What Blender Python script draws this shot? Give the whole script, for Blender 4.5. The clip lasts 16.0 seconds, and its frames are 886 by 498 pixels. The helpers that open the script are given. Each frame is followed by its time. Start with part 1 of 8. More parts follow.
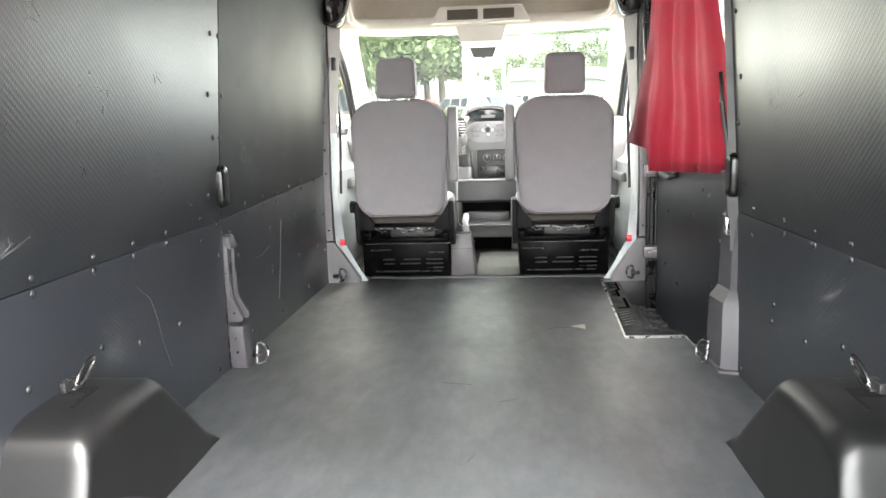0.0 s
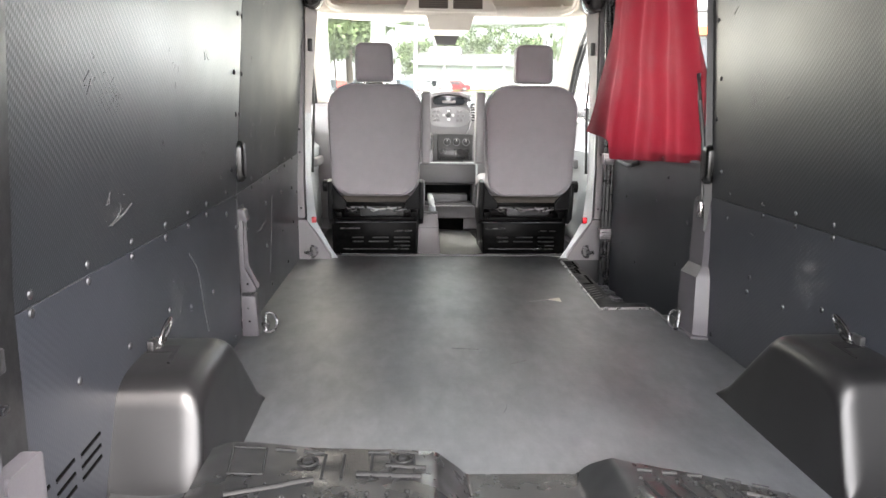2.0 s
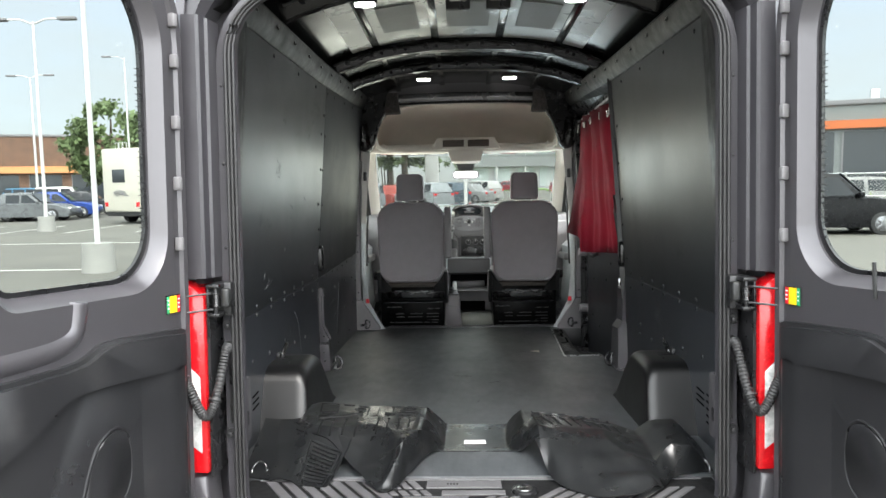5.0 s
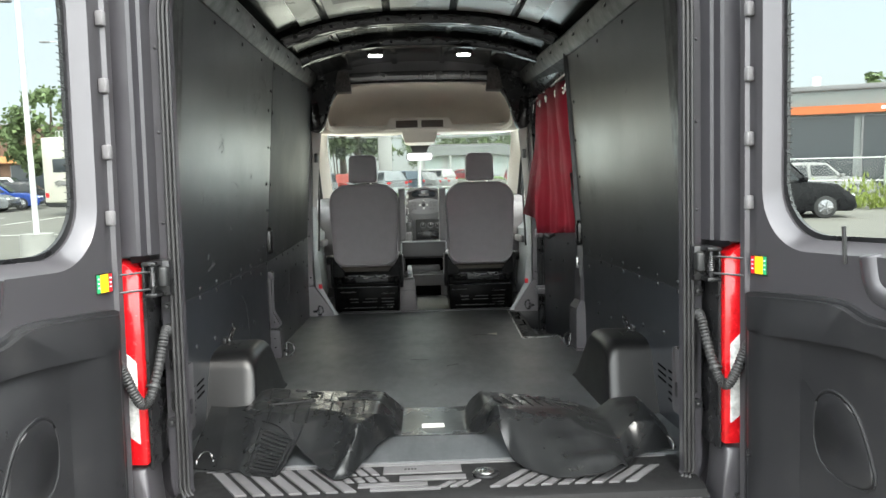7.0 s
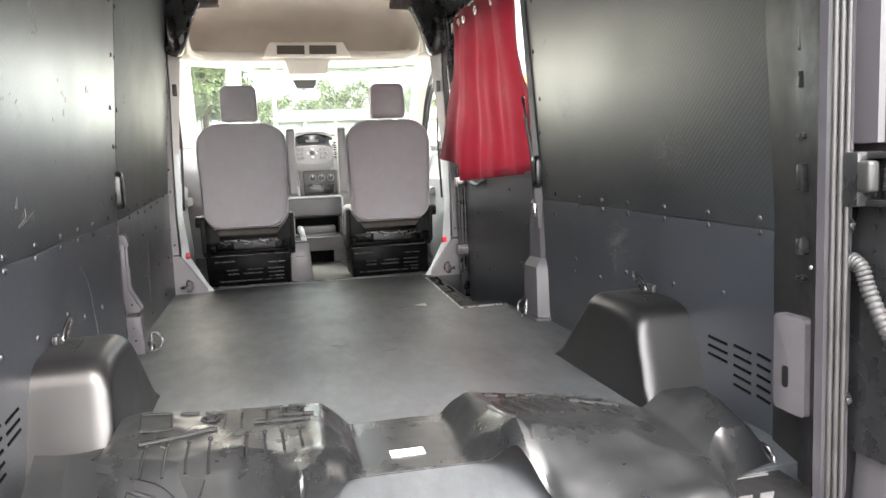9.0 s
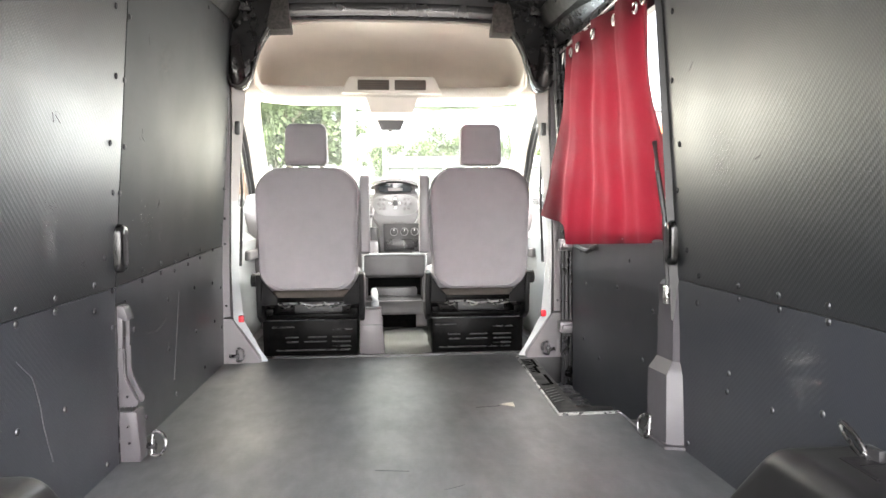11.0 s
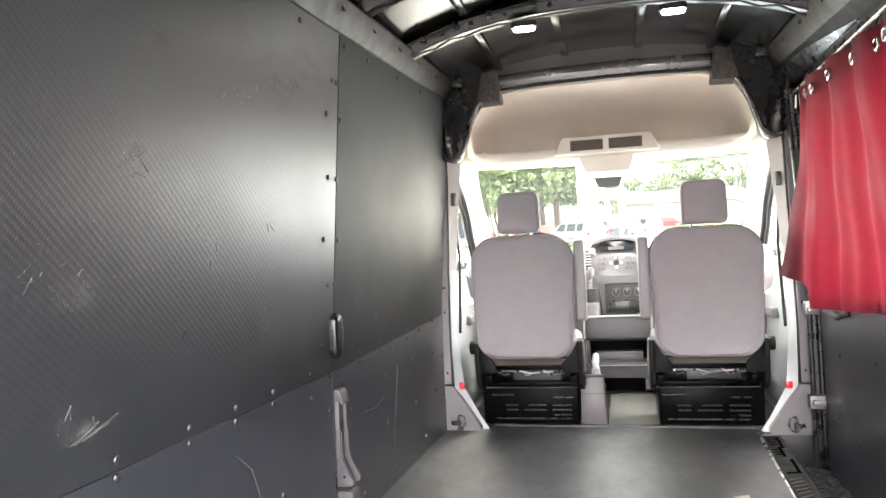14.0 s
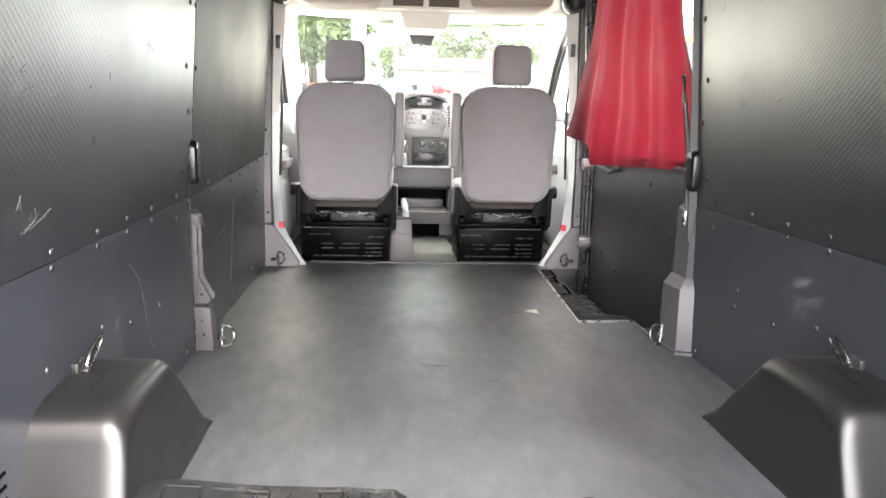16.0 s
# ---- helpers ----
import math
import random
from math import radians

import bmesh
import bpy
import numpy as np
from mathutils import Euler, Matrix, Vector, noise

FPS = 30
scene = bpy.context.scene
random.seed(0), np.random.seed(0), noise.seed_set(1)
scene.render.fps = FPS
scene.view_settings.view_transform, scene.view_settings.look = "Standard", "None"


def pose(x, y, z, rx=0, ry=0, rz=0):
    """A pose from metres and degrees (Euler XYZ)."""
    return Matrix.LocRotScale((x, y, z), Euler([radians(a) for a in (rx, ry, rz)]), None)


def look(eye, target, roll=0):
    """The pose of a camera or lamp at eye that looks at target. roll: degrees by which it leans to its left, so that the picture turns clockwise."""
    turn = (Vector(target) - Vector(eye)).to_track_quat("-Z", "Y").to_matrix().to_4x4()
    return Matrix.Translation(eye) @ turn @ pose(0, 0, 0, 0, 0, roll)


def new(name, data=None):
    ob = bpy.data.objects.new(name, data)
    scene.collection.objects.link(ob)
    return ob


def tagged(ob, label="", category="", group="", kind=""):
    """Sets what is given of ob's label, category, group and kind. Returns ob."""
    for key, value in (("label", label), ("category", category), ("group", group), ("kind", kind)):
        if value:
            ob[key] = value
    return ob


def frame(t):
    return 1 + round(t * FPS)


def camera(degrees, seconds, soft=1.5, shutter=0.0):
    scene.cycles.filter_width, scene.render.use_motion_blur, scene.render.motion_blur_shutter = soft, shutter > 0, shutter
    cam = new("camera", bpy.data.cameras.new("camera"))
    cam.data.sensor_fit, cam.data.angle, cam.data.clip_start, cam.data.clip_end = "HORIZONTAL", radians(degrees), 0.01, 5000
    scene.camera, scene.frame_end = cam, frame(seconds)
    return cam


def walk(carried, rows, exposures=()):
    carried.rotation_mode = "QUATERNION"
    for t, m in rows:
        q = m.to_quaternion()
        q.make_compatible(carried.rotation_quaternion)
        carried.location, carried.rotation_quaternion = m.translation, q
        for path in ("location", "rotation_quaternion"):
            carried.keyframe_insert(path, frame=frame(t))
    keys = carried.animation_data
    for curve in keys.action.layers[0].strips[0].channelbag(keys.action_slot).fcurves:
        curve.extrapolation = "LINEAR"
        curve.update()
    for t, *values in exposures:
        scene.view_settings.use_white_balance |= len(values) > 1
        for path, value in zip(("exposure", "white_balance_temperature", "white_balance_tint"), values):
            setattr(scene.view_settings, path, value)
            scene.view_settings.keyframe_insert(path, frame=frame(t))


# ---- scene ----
cam = camera(62.8, 16.0)
PATH = [
    (0, (0.11, -0.008, 0.823), (-0.056, 1.96, 0.509), -1.6),
    (0.5, (-0.025, -0.156, 0.828), (-0.123, 1.815, 0.504), -1.4),
    (1, (-0.183, -0.183, 0.818), (-0.207, 1.788, 0.48), -0.9),
    (1.5, (-0.28, -0.173, 0.813), (-0.194, 1.794, 0.461), 0.6),
    (2, (-0.27, -0.22, 0.831), (-0.165, 1.744, 0.471), 0.6),
    (2.5, (-0.243, -0.392, 0.833), (-0.199, 1.577, 0.485), -0.1),
    (3, (-0.149, -0.628, 0.831), (-0.198, 1.351, 0.545), -0.6),
    (3.5, (-0.124, -0.914, 0.856), (-0.179, 1.076, 0.661), -1.3),
    (4, (-0.085, -1.242, 0.869), (-0.143, 0.753, 0.744), -1.5),
    (4.2, (-0.06, -1.362, 0.876), (-0.12, 0.635, 0.77), -1.2),
    (6.3, (-0.05, -1.919, 0.907), (-0.075, 0.079, 0.819), -0.5),
    (6.5, (-0.053, -1.864, 0.885), (-0.048, 0.134, 0.79), -0.7),
    (7, (-0.057, -1.6, 0.842), (0.018, 0.394, 0.718), -1.4),
    (7.5, (-0.12, -1.34, 0.778), (0.093, 0.641, 0.606), -2.0),
    (8, (-0.276, -1.06, 0.719), (0.112, 0.889, 0.492), -2.9),
    (8.2, (-0.316, -0.969, 0.694), (0.127, 0.967, 0.454), -2.9),
    (10.3, (-0.228, -0.057, 0.716), (0.167, 1.899, 0.586), -0.6),
    (10.5, (-0.212, 0.008, 0.71), (0.128, 1.976, 0.6), -0.6),
    (11, (-0.082, 0.176, 0.752), (0.094, 2.167, 0.663), -0.4),
    (11.5, (-0.003, 0.26, 0.798), (0.006, 2.258, 0.707), -0.5),
    (12, (0.019, 0.291, 0.846), (-0.125, 2.283, 0.754), -0.9),
    (12.5, (0.027, 0.283, 0.863), (-0.253, 2.262, 0.783), -1.4),
    (13, (0.026, 0.275, 0.876), (-0.415, 2.225, 0.832), -2.2),
    (13.5, (0.033, 0.266, 0.891), (-0.516, 2.189, 0.936), -2.9),
    (14, (0.038, 0.251, 0.883), (-0.431, 2.195, 0.921), -2.6),
    (14.5, (0.031, 0.207, 0.867), (-0.266, 2.183, 0.769), -2.2),
    (15, (-0.023, 0.122, 0.87), (-0.163, 2.106, 0.658), -1.9),
    (15.5, (-0.126, 0.01, 0.828), (-0.094, 1.99, 0.549), -1.0),
    (16, (-0.224, -0.051, 0.819), (-0.064, 1.912, 0.471), 1.3),
]
EXPOSURES = [(0, 3.9, 6700, 12), (1.0, 3.8, 6720, 15), (2.0, 3.65, 6750, 18), (2.5, 3.55, 6750, 18), (3.0, 3.36, 6750, 17), (3.5, 3.24, 6700, 16), (4.2, 2.6, 6550, 14), (6.5, 1.85, 6450, 7), (7.0, 2.2, 6550, 8),
             (7.5, 2.4, 6600, 11), (8.2, 3.0, 6750, 14), (10.5, 4.15, 6850, 17), (12, 4.05, 6850, 18), (14, 4.1, 6850, 18), (16, 4.0, 6850, 17)]
walk(cam, [(t, look(eye, target, roll)) for t, eye, target, roll in PATH], EXPOSURES)

# ---- light: bright hazy sky with thin cloud, and one soft sun behind the right shoulder ----
SUN = Vector((0.22, -0.62, 0.9)).normalized()
world = bpy.data.worlds.new("sky")
scene.world = world
world.use_nodes = True
wn = world.node_tree
sky = wn.nodes.new("ShaderNodeTexSky")
sky.sky_type = "NISHITA"
sky.sun_disc = False
sky.sun_elevation = math.asin(SUN.z)
sky.sun_rotation = math.atan2(SUN.x, SUN.y)
sky.air_density, sky.dust_density, sky.ozone_density = 1.0, 4.0, 1.0
cloud_co = wn.nodes.new("ShaderNodeTexCoord")
cloud_map = wn.nodes.new("ShaderNodeMapping")
cloud_map.inputs["Scale"].default_value = (1.0, 1.0, 3.0)
cloud = wn.nodes.new("ShaderNodeTexNoise")
cloud.inputs["Scale"].default_value, cloud.inputs["Detail"].default_value, cloud.inputs["Roughness"].default_value = 2.2, 6, 0.55
cloud_fac = wn.nodes.new("ShaderNodeMapRange")
cloud_fac.inputs[1].default_value, cloud_fac.inputs[2].default_value = 0.35, 0.65
cloud_fac.inputs[3].default_value, cloud_fac.inputs[4].default_value = 0.7, 0.95
cloud_mix = wn.nodes.new("ShaderNodeMix")
cloud_mix.data_type = "RGBA"
cloud_mix.inputs[7].default_value = (4.4, 4.65, 4.75, 1)
# the haze is brighter towards the sun
cloud_dot = wn.nodes.new("ShaderNodeVectorMath")
cloud_dot.operation = "DOT_PRODUCT"
cloud_dot.inputs[1].default_value = SUN
cloud_glow = wn.nodes.new("ShaderNodeMapRange")
cloud_glow.inputs[1].default_value, cloud_glow.inputs[2].default_value = -0.1, 1.0
cloud_glow.inputs[3].default_value, cloud_glow.inputs[4].default_value = 2.1, 16.0
cloud_tint = wn.nodes.new("ShaderNodeVectorMath")
cloud_tint.operation = "SCALE"
cloud_tint.inputs[0].default_value = (0.955, 1.0, 0.995)
wn.links.new(cloud_co.outputs["Generated"], cloud_dot.inputs[0])
wn.links.new(cloud_dot.outputs["Value"], cloud_glow.inputs[0])
wn.links.new(cloud_glow.outputs[0], cloud_tint.inputs["Scale"])
wn.links.new(cloud_tint.outputs[0], cloud_mix.inputs[7])
wn.links.new(cloud_co.outputs["Generated"], cloud_map.inputs["Vector"])
wn.links.new(cloud_map.outputs[0], cloud.inputs["Vector"])
wn.links.new(cloud.outputs["Fac"], cloud_fac.inputs[0])
wn.links.new(cloud_fac.outputs[0], cloud_mix.inputs[0])
wn.links.new(sky.outputs[0], cloud_mix.inputs[6])
wn.links.new(cloud_mix.outputs[2], wn.nodes["Background"].inputs[0])
wn.nodes["Background"].inputs[1].default_value = 0.15
sun = new("sun", bpy.data.lights.new("sun", "SUN"))
sun.data.energy, sun.data.angle, sun.data.color = 0.7, radians(12.0), (1.0, 0.96, 0.9)
sun.matrix_world = look(SUN * 30, (0, 0, 0))
# daylight that comes in through the windscreen: past sunlit trees on one half, off the pale building on the other
for side, power, tint in ((-1, 0.78, (0.95, 1.0, 0.84)), (1, 0.66, (0.78, 0.96, 1.0))):
    front_light = new("windscreen_daylight", bpy.data.lights.new("windscreen_daylight", "AREA"))
    front_light.data.shape, front_light.data.size, front_light.data.size_y = "RECTANGLE", 0.72, 0.46
    front_light.data.energy, front_light.data.color = power, tint
    front_light.matrix_world = look((side * 0.365, 4.88, 1.13), (side * 0.365, 2.0, 0.5))
    front_light.data.spread = radians(150)

# sky light that comes in through the cab door windows
for side, tint in ((-1, (1.0, 1.0, 0.86)), (1, (0.97, 1.0, 0.93))):
    door_light = new("door_window_daylight", bpy.data.lights.new("door_window_daylight", "AREA"))
    door_light.data.shape, door_light.data.size, door_light.data.size_y = "RECTANGLE", 0.7, 0.45
    door_light.data.energy, door_light.data.color = 1.6, tint
    door_light.matrix_world = look((side * 0.955, 4.62, 1.12), (side * 0.2, 4.1, 1.05))
    door_light.data.spread = radians(165)


# ---- materials ----
def mat(name, color, rough=0.5, metal=0.0, var=0.15, scale=6.0, bump=0.08, grain=180.0, dirt=None, coat=0.0,
        weave=0.0, rough_var=0.12, spec=0.5, ior=1.5, wavy=None):
    m = bpy.data.materials.new(name)
    m.use_nodes = True
    t = m.node_tree
    b = t.nodes["Principled BSDF"]
    co = t.nodes.new("ShaderNodeTexCoord")
    n1 = t.nodes.new("ShaderNodeTexNoise")
    n1.inputs["Scale"].default_value, n1.inputs["Detail"].default_value, n1.inputs["Roughness"].default_value = scale, 5, 0.62
    n2 = t.nodes.new("ShaderNodeTexNoise")
    n2.inputs["Scale"].default_value, n2.inputs["Detail"].default_value = grain, 3
    t.links.new(co.outputs["Object"], n1.inputs["Vector"])
    t.links.new(co.outputs["Object"], n2.inputs["Vector"])
    r1 = t.nodes.new("ShaderNodeMapRange")
    r1.inputs[1].default_value, r1.inputs[2].default_value = 0.3, 0.7
    r1.inputs[3].default_value, r1.inputs[4].default_value = 1 - var, 1 + var
    t.links.new(n1.outputs["Fac"], r1.inputs[0])
    r2 = t.nodes.new("ShaderNodeMapRange")
    r2.inputs[1].default_value, r2.inputs[2].default_value = 0.3, 0.7
    r2.inputs[3].default_value, r2.inputs[4].default_value = 1 - var * 0.5, 1 + var * 0.5
    t.links.new(n2.outputs["Fac"], r2.inputs[0])
    mul = t.nodes.new("ShaderNodeMath")
    mul.operation = "MULTIPLY"
    t.links.new(r1.outputs[0], mul.inputs[0])
    t.links.new(r2.outputs[0], mul.inputs[1])
    vm = t.nodes.new("ShaderNodeVectorMath")
    vm.operation = "SCALE"
    vm.inputs[0].default_value = color[:3]
    t.links.new(mul.outputs[0], vm.inputs["Scale"])
    colour = vm.outputs[0]
    rr = t.nodes.new("ShaderNodeMapRange")
    rr.inputs[1].default_value, rr.inputs[2].default_value = 0.3, 0.7
    rr.inputs[3].default_value, rr.inputs[4].default_value = max(0.02, rough - rough_var), min(1, rough + rough_var)
    t.links.new(n1.outputs["Fac"], rr.inputs[0])
    t.links.new(rr.outputs[0], b.inputs["Roughness"])
    if dirt:
        dcol, amount, dscale, stretch = dirt
        mp = t.nodes.new("ShaderNodeMapping")
        mp.inputs["Scale"].default_value = stretch
        t.links.new(co.outputs["Object"], mp.inputs["Vector"])
        n3 = t.nodes.new("ShaderNodeTexNoise")
        n3.inputs["Scale"].default_value, n3.inputs["Detail"].default_value, n3.inputs["Roughness"].default_value = dscale, 8, 0.7
        t.links.new(mp.outputs[0], n3.inputs["Vector"])
        r3 = t.nodes.new("ShaderNodeMapRange")
        r3.inputs[1].default_value, r3.inputs[2].default_value = 0.55, 0.82
        r3.inputs[3].default_value, r3.inputs[4].default_value = 0.0, amount
        t.links.new(n3.outputs["Fac"], r3.inputs[0])
        mx = t.nodes.new("ShaderNodeMix")
        mx.data_type = "RGBA"
        t.links.new(r3.outputs[0], mx.inputs[0])
        t.links.new(colour, mx.inputs[6])
        mx.inputs[7].default_value = (*dcol, 1)
        colour = mx.outputs[2]
    t.links.new(colour, b.inputs["Base Color"])
    b.inputs["Metallic"].default_value = metal
    b.inputs["Specular IOR Level"].default_value = spec
    b.inputs["IOR"].default_value = ior
    b.inputs["Coat Weight"].default_value = coat
    b.inputs["Coat Roughness"].default_value = 0.06
    bp = t.nodes.new("ShaderNodeBump")
    bp.inputs["Strength"].default_value, bp.inputs["Distance"].default_value = bump, 0.002
    height = n2.outputs["Fac"]
    if weave:
        # diagonal embossed twill, about 7 mm from rib to rib, broken into short strokes
        ws = []
        for turn, pitch in ((40, 290.0), (-50, 145.0)):
            mp = t.nodes.new("ShaderNodeMapping")
            mp.inputs["Rotation"].default_value = (radians(turn), 0, 0)
            t.links.new(co.outputs["Object"], mp.inputs["Vector"])
            w = t.nodes.new("ShaderNodeTexWave")
            w.bands_direction = "Y"
            w.inputs["Scale"].default_value, w.inputs["Distortion"].default_value = pitch / 3.1416 * 0.5, 0.3
            t.links.new(mp.outputs[0], w.inputs["Vector"])
            ws.append(w)
        wm = t.nodes.new("ShaderNodeMath")
        wm.operation = "MULTIPLY"
        t.links.new(ws[0].outputs["Fac"], wm.inputs[0])
        t.links.new(ws[1].outputs["Fac"], wm.inputs[1])
        height = wm.outputs[0]
        bp.inputs["Strength"].default_value = weave
    t.links.new(height, bp.inputs["Height"])
    if wavy:
        # long shallow waves in the sheet
        nw = t.nodes.new("ShaderNodeTexNoise")
        nw.inputs["Scale"].default_value, nw.inputs["Detail"].default_value = wavy[0], 4
        mw = t.nodes.new("ShaderNodeMapping")
        mw.inputs["Scale"].default_value = wavy[2]
        t.links.new(co.outputs["Object"], mw.inputs["Vector"])
        t.links.new(mw.outputs[0], nw.inputs["Vector"])
        bw = t.nodes.new("ShaderNodeBump")
        bw.inputs["Strength"].default_value, bw.inputs["Distance"].default_value = wavy[1], 0.02
        t.links.new(nw.outputs["Fac"], bw.inputs["Height"])
        t.links.new(bw.outputs[0], bp.inputs["Normal"])
    t.links.new(bp.outputs[0], b.inputs["Normal"])
    return m


def plain_bsdf(name, **inputs):
    m = bpy.data.materials.new(name)
    m.use_nodes = True
    b = m.node_tree.nodes["Principled BSDF"]
    for key, value in inputs.items():
        b.inputs[key.replace("_", " ")].default_value = value
    return m


WALL = mat("wall_panel", (0.0098, 0.0115, 0.0138), 0.38, var=0.2, scale=2.2, weave=0.17, rough_var=0.05, spec=0.5, ior=1.75, wavy=(2.2, 0.10, (1, 1, 1)),
           dirt=((0.03, 0.03, 0.03), 0.3, 5.0, (1, 1.4, 0.9)))
# lower boards: bluish light from the rear is put into a lighter base colour
WALL_LOW = mat("wall_panel_low", (0.0165, 0.0188, 0.0245), 0.37, var=0.15, scale=2.2, weave=0.12, rough_var=0.05, spec=0.6, ior=1.75, wavy=(2.2, 0.12, (1, 1, 1)),
               dirt=((0.03, 0.03, 0.03), 0.3, 5.0, (1, 1.4, 0.9)))
WALL_FRONT = mat("wall_panel_front", (0.012, 0.014, 0.0165), 0.6, var=0.2, scale=2.2, weave=0.08, rough_var=0.05, spec=0.25, ior=1.6,
                 dirt=((0.03, 0.03, 0.03), 0.3, 5.0, (1, 1.4, 0.9)))
FLOOR = mat("rubber_floor", (0.0185, 0.0226, 0.0268), 0.52, var=0.35, scale=1.7, bump=0.2, grain=420, rough_var=0.11, spec=0.8, ior=1.85, weave=0.06, wavy=(4.0, 0.22, (1.6, 0.7, 1)),
            dirt=((0.05, 0.055, 0.058), 0.4, 3.0, (2.2, 0.6, 1)))
LINER = mat("rubber_liner", (0.0085, 0.009, 0.0096), 0.28, var=0.2, scale=5, bump=0.05, grain=300, rough_var=0.08, spec=0.7,
            dirt=((0.10, 0.09, 0.08), 0.12, 12.0, (1, 1, 1)))
ARCH = mat("arch_plastic", (0.0055, 0.0055, 0.006), 0.38, var=0.08, scale=5, bump=0.1, grain=500, rough_var=0.03, spec=0.5)
PLASTIC = mat("black_plastic", (0.02, 0.0205, 0.021), 0.42, var=0.12, scale=12, bump=0.12, grain=600)
DOORTRIM = mat("door_trim", (0.0155, 0.0155, 0.017), 0.38, var=0.1, scale=5, bump=0.2, grain=700,
               dirt=((0.12, 0.115, 0.11), 0.15, 6.0, (1, 1, 1)))
PAINT = mat("grey_paint", (0.078, 0.074, 0.081), 0.30, metal=0.4, var=0.06, scale=3, bump=0.02, grain=900, coat=0.45, rough_var=0.03)
PAINT_IN = mat("grey_primer", (0.15, 0.142, 0.148), 0.4, metal=0.1, var=0.08, scale=4, bump=0.03, grain=400)
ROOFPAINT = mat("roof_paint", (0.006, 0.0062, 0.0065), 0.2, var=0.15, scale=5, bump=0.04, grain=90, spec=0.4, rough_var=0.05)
CLOTH = mat("seat_cloth", (0.24, 0.227, 0.240), 0.85, var=0.05, scale=14, bump=0.35, grain=900, spec=0.3)
GREYTRIM = mat("grey_trim", (0.16, 0.155, 0.16), 0.5, var=0.06, scale=6, bump=0.1, grain=500)
HEADLINE = mat("headliner", (0.77, 0.70, 0.62), 0.9, var=0.05, scale=5, bump=0.25, grain=700, spec=0.2)
BEIGE = mat("beige_trim", (0.66, 0.62, 0.555), 0.6, var=0.05, scale=5, bump=0.08, grain=500)
PILLAR = mat("pillar_trim", (0.35, 0.338, 0.325), 0.6, var=0.05, scale=5, bump=0.08, grain=500)
DOORCARD = mat("door_card", (0.34, 0.36, 0.37), 0.55, var=0.05, scale=5, bump=0.1, grain=400)
STEEL = mat("steel", (0.55, 0.55, 0.54), 0.3, metal=1.0, var=0.15, scale=20, bump=0.05, grain=300)
DARKSTEEL = mat("dark_steel", (0.05, 0.05, 0.052), 0.3, metal=0.6, var=0.2, scale=20, bump=0.05, grain=300)
SEATBLACK = mat("seat_black", (0.006, 0.006, 0.0064), 0.55, var=0.2, scale=14, bump=0.1, grain=400, spec=0.12)
ROLLCLOTH = mat("roll_cloth", (0.075, 0.066, 0.058), 0.8, var=0.15, scale=20, bump=0.3, grain=600, spec=0.2)
GLOSSBLACK = mat("gloss_black", (0.011, 0.011, 0.012), 0.3, var=0.2, scale=14, bump=0.05, grain=200)
# black steel paint, set darker still to hold the shade under the seats
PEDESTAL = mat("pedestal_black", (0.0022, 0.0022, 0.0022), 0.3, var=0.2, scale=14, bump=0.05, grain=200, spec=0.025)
# matte near-black that paints the shade inside slots and openings
VOID = mat("opening_shade", (0.004, 0.004, 0.004), 0.9, spec=0.0)
RINGSTEEL = mat("ring_steel", (0.10, 0.10, 0.103), 0.26, metal=0.9, var=0.2, scale=30)
SHROUD = mat("shroud_black", (0.016, 0.0145, 0.0145), 0.26, var=0.2, scale=9, bump=0.05, grain=300)
SPECKLED = mat("speckled_foam", (0.085, 0.077, 0.072), 0.7, var=0.6, scale=60, bump=0.3, grain=260)
BOLT = mat("bolt_steel", (0.045, 0.046, 0.05), 0.42, metal=0.75)
DASHGREY = mat("dash_grey", (0.17, 0.165, 0.17), 0.5, var=0.08, scale=6, bump=0.1, grain=500)
BINGREY = mat("bin_grey", (0.055, 0.054, 0.056), 0.5, var=0.08, scale=8, bump=0.1, grain=500)
CANT = mat("cant_steel", (0.0095, 0.0092, 0.009), 0.5, metal=0.0, spec=0.28, var=0.25, scale=14, bump=0.06, grain=160)
POST = mat("post_paint", (0.068, 0.064, 0.07), 0.45, metal=0.0, spec=0.35, var=0.12, scale=6, bump=0.03, grain=300)
HEADERSTEEL = mat("header_steel", (0.12, 0.118, 0.12), 0.2, metal=0.85, var=0.15, scale=9, bump=0.05, grain=120)
STACKGREY = mat("stack_grey", (0.13, 0.127, 0.13), 0.45, var=0.06, scale=6, bump=0.08, grain=500)
SILVER = mat("silver_plastic", (0.2, 0.2, 0.205), 0.35, metal=0.4, var=0.05)
LINER_RIB = mat("liner_rib", (0.0095, 0.010, 0.0105), 0.5, spec=0.12, var=0.15, scale=10, bump=0.05, grain=300)
SEAL = mat("seal_grey", (0.02, 0.0192, 0.02), 0.4, var=0.15, scale=10, bump=0.1, grain=300)
JAMB = mat("jamb_paint", (0.038, 0.036, 0.041), 0.38, metal=0.0, var=0.1, scale=6, bump=0.02, grain=600, coat=0.2, rough_var=0.03)
RUBBER = mat("seal_rubber", (0.024, 0.024, 0.025), 0.5, var=0.15, scale=10, bump=0.1, grain=300)
SILLRIB = mat("sill_rib", (0.085, 0.083, 0.087), 0.5, metal=0.0, var=0.2, scale=14, bump=0.1, grain=260)
PILLARBLACK = mat("pillar_black", (0.0075, 0.0072, 0.008), 0.4, spec=0.25, var=0.2, scale=10, bump=0.05, grain=300)
SILLBLACK = mat("sill_black", (0.009, 0.009, 0.0095), 0.6, spec=0.2, var=0.2, scale=20, bump=0.15, grain=300)
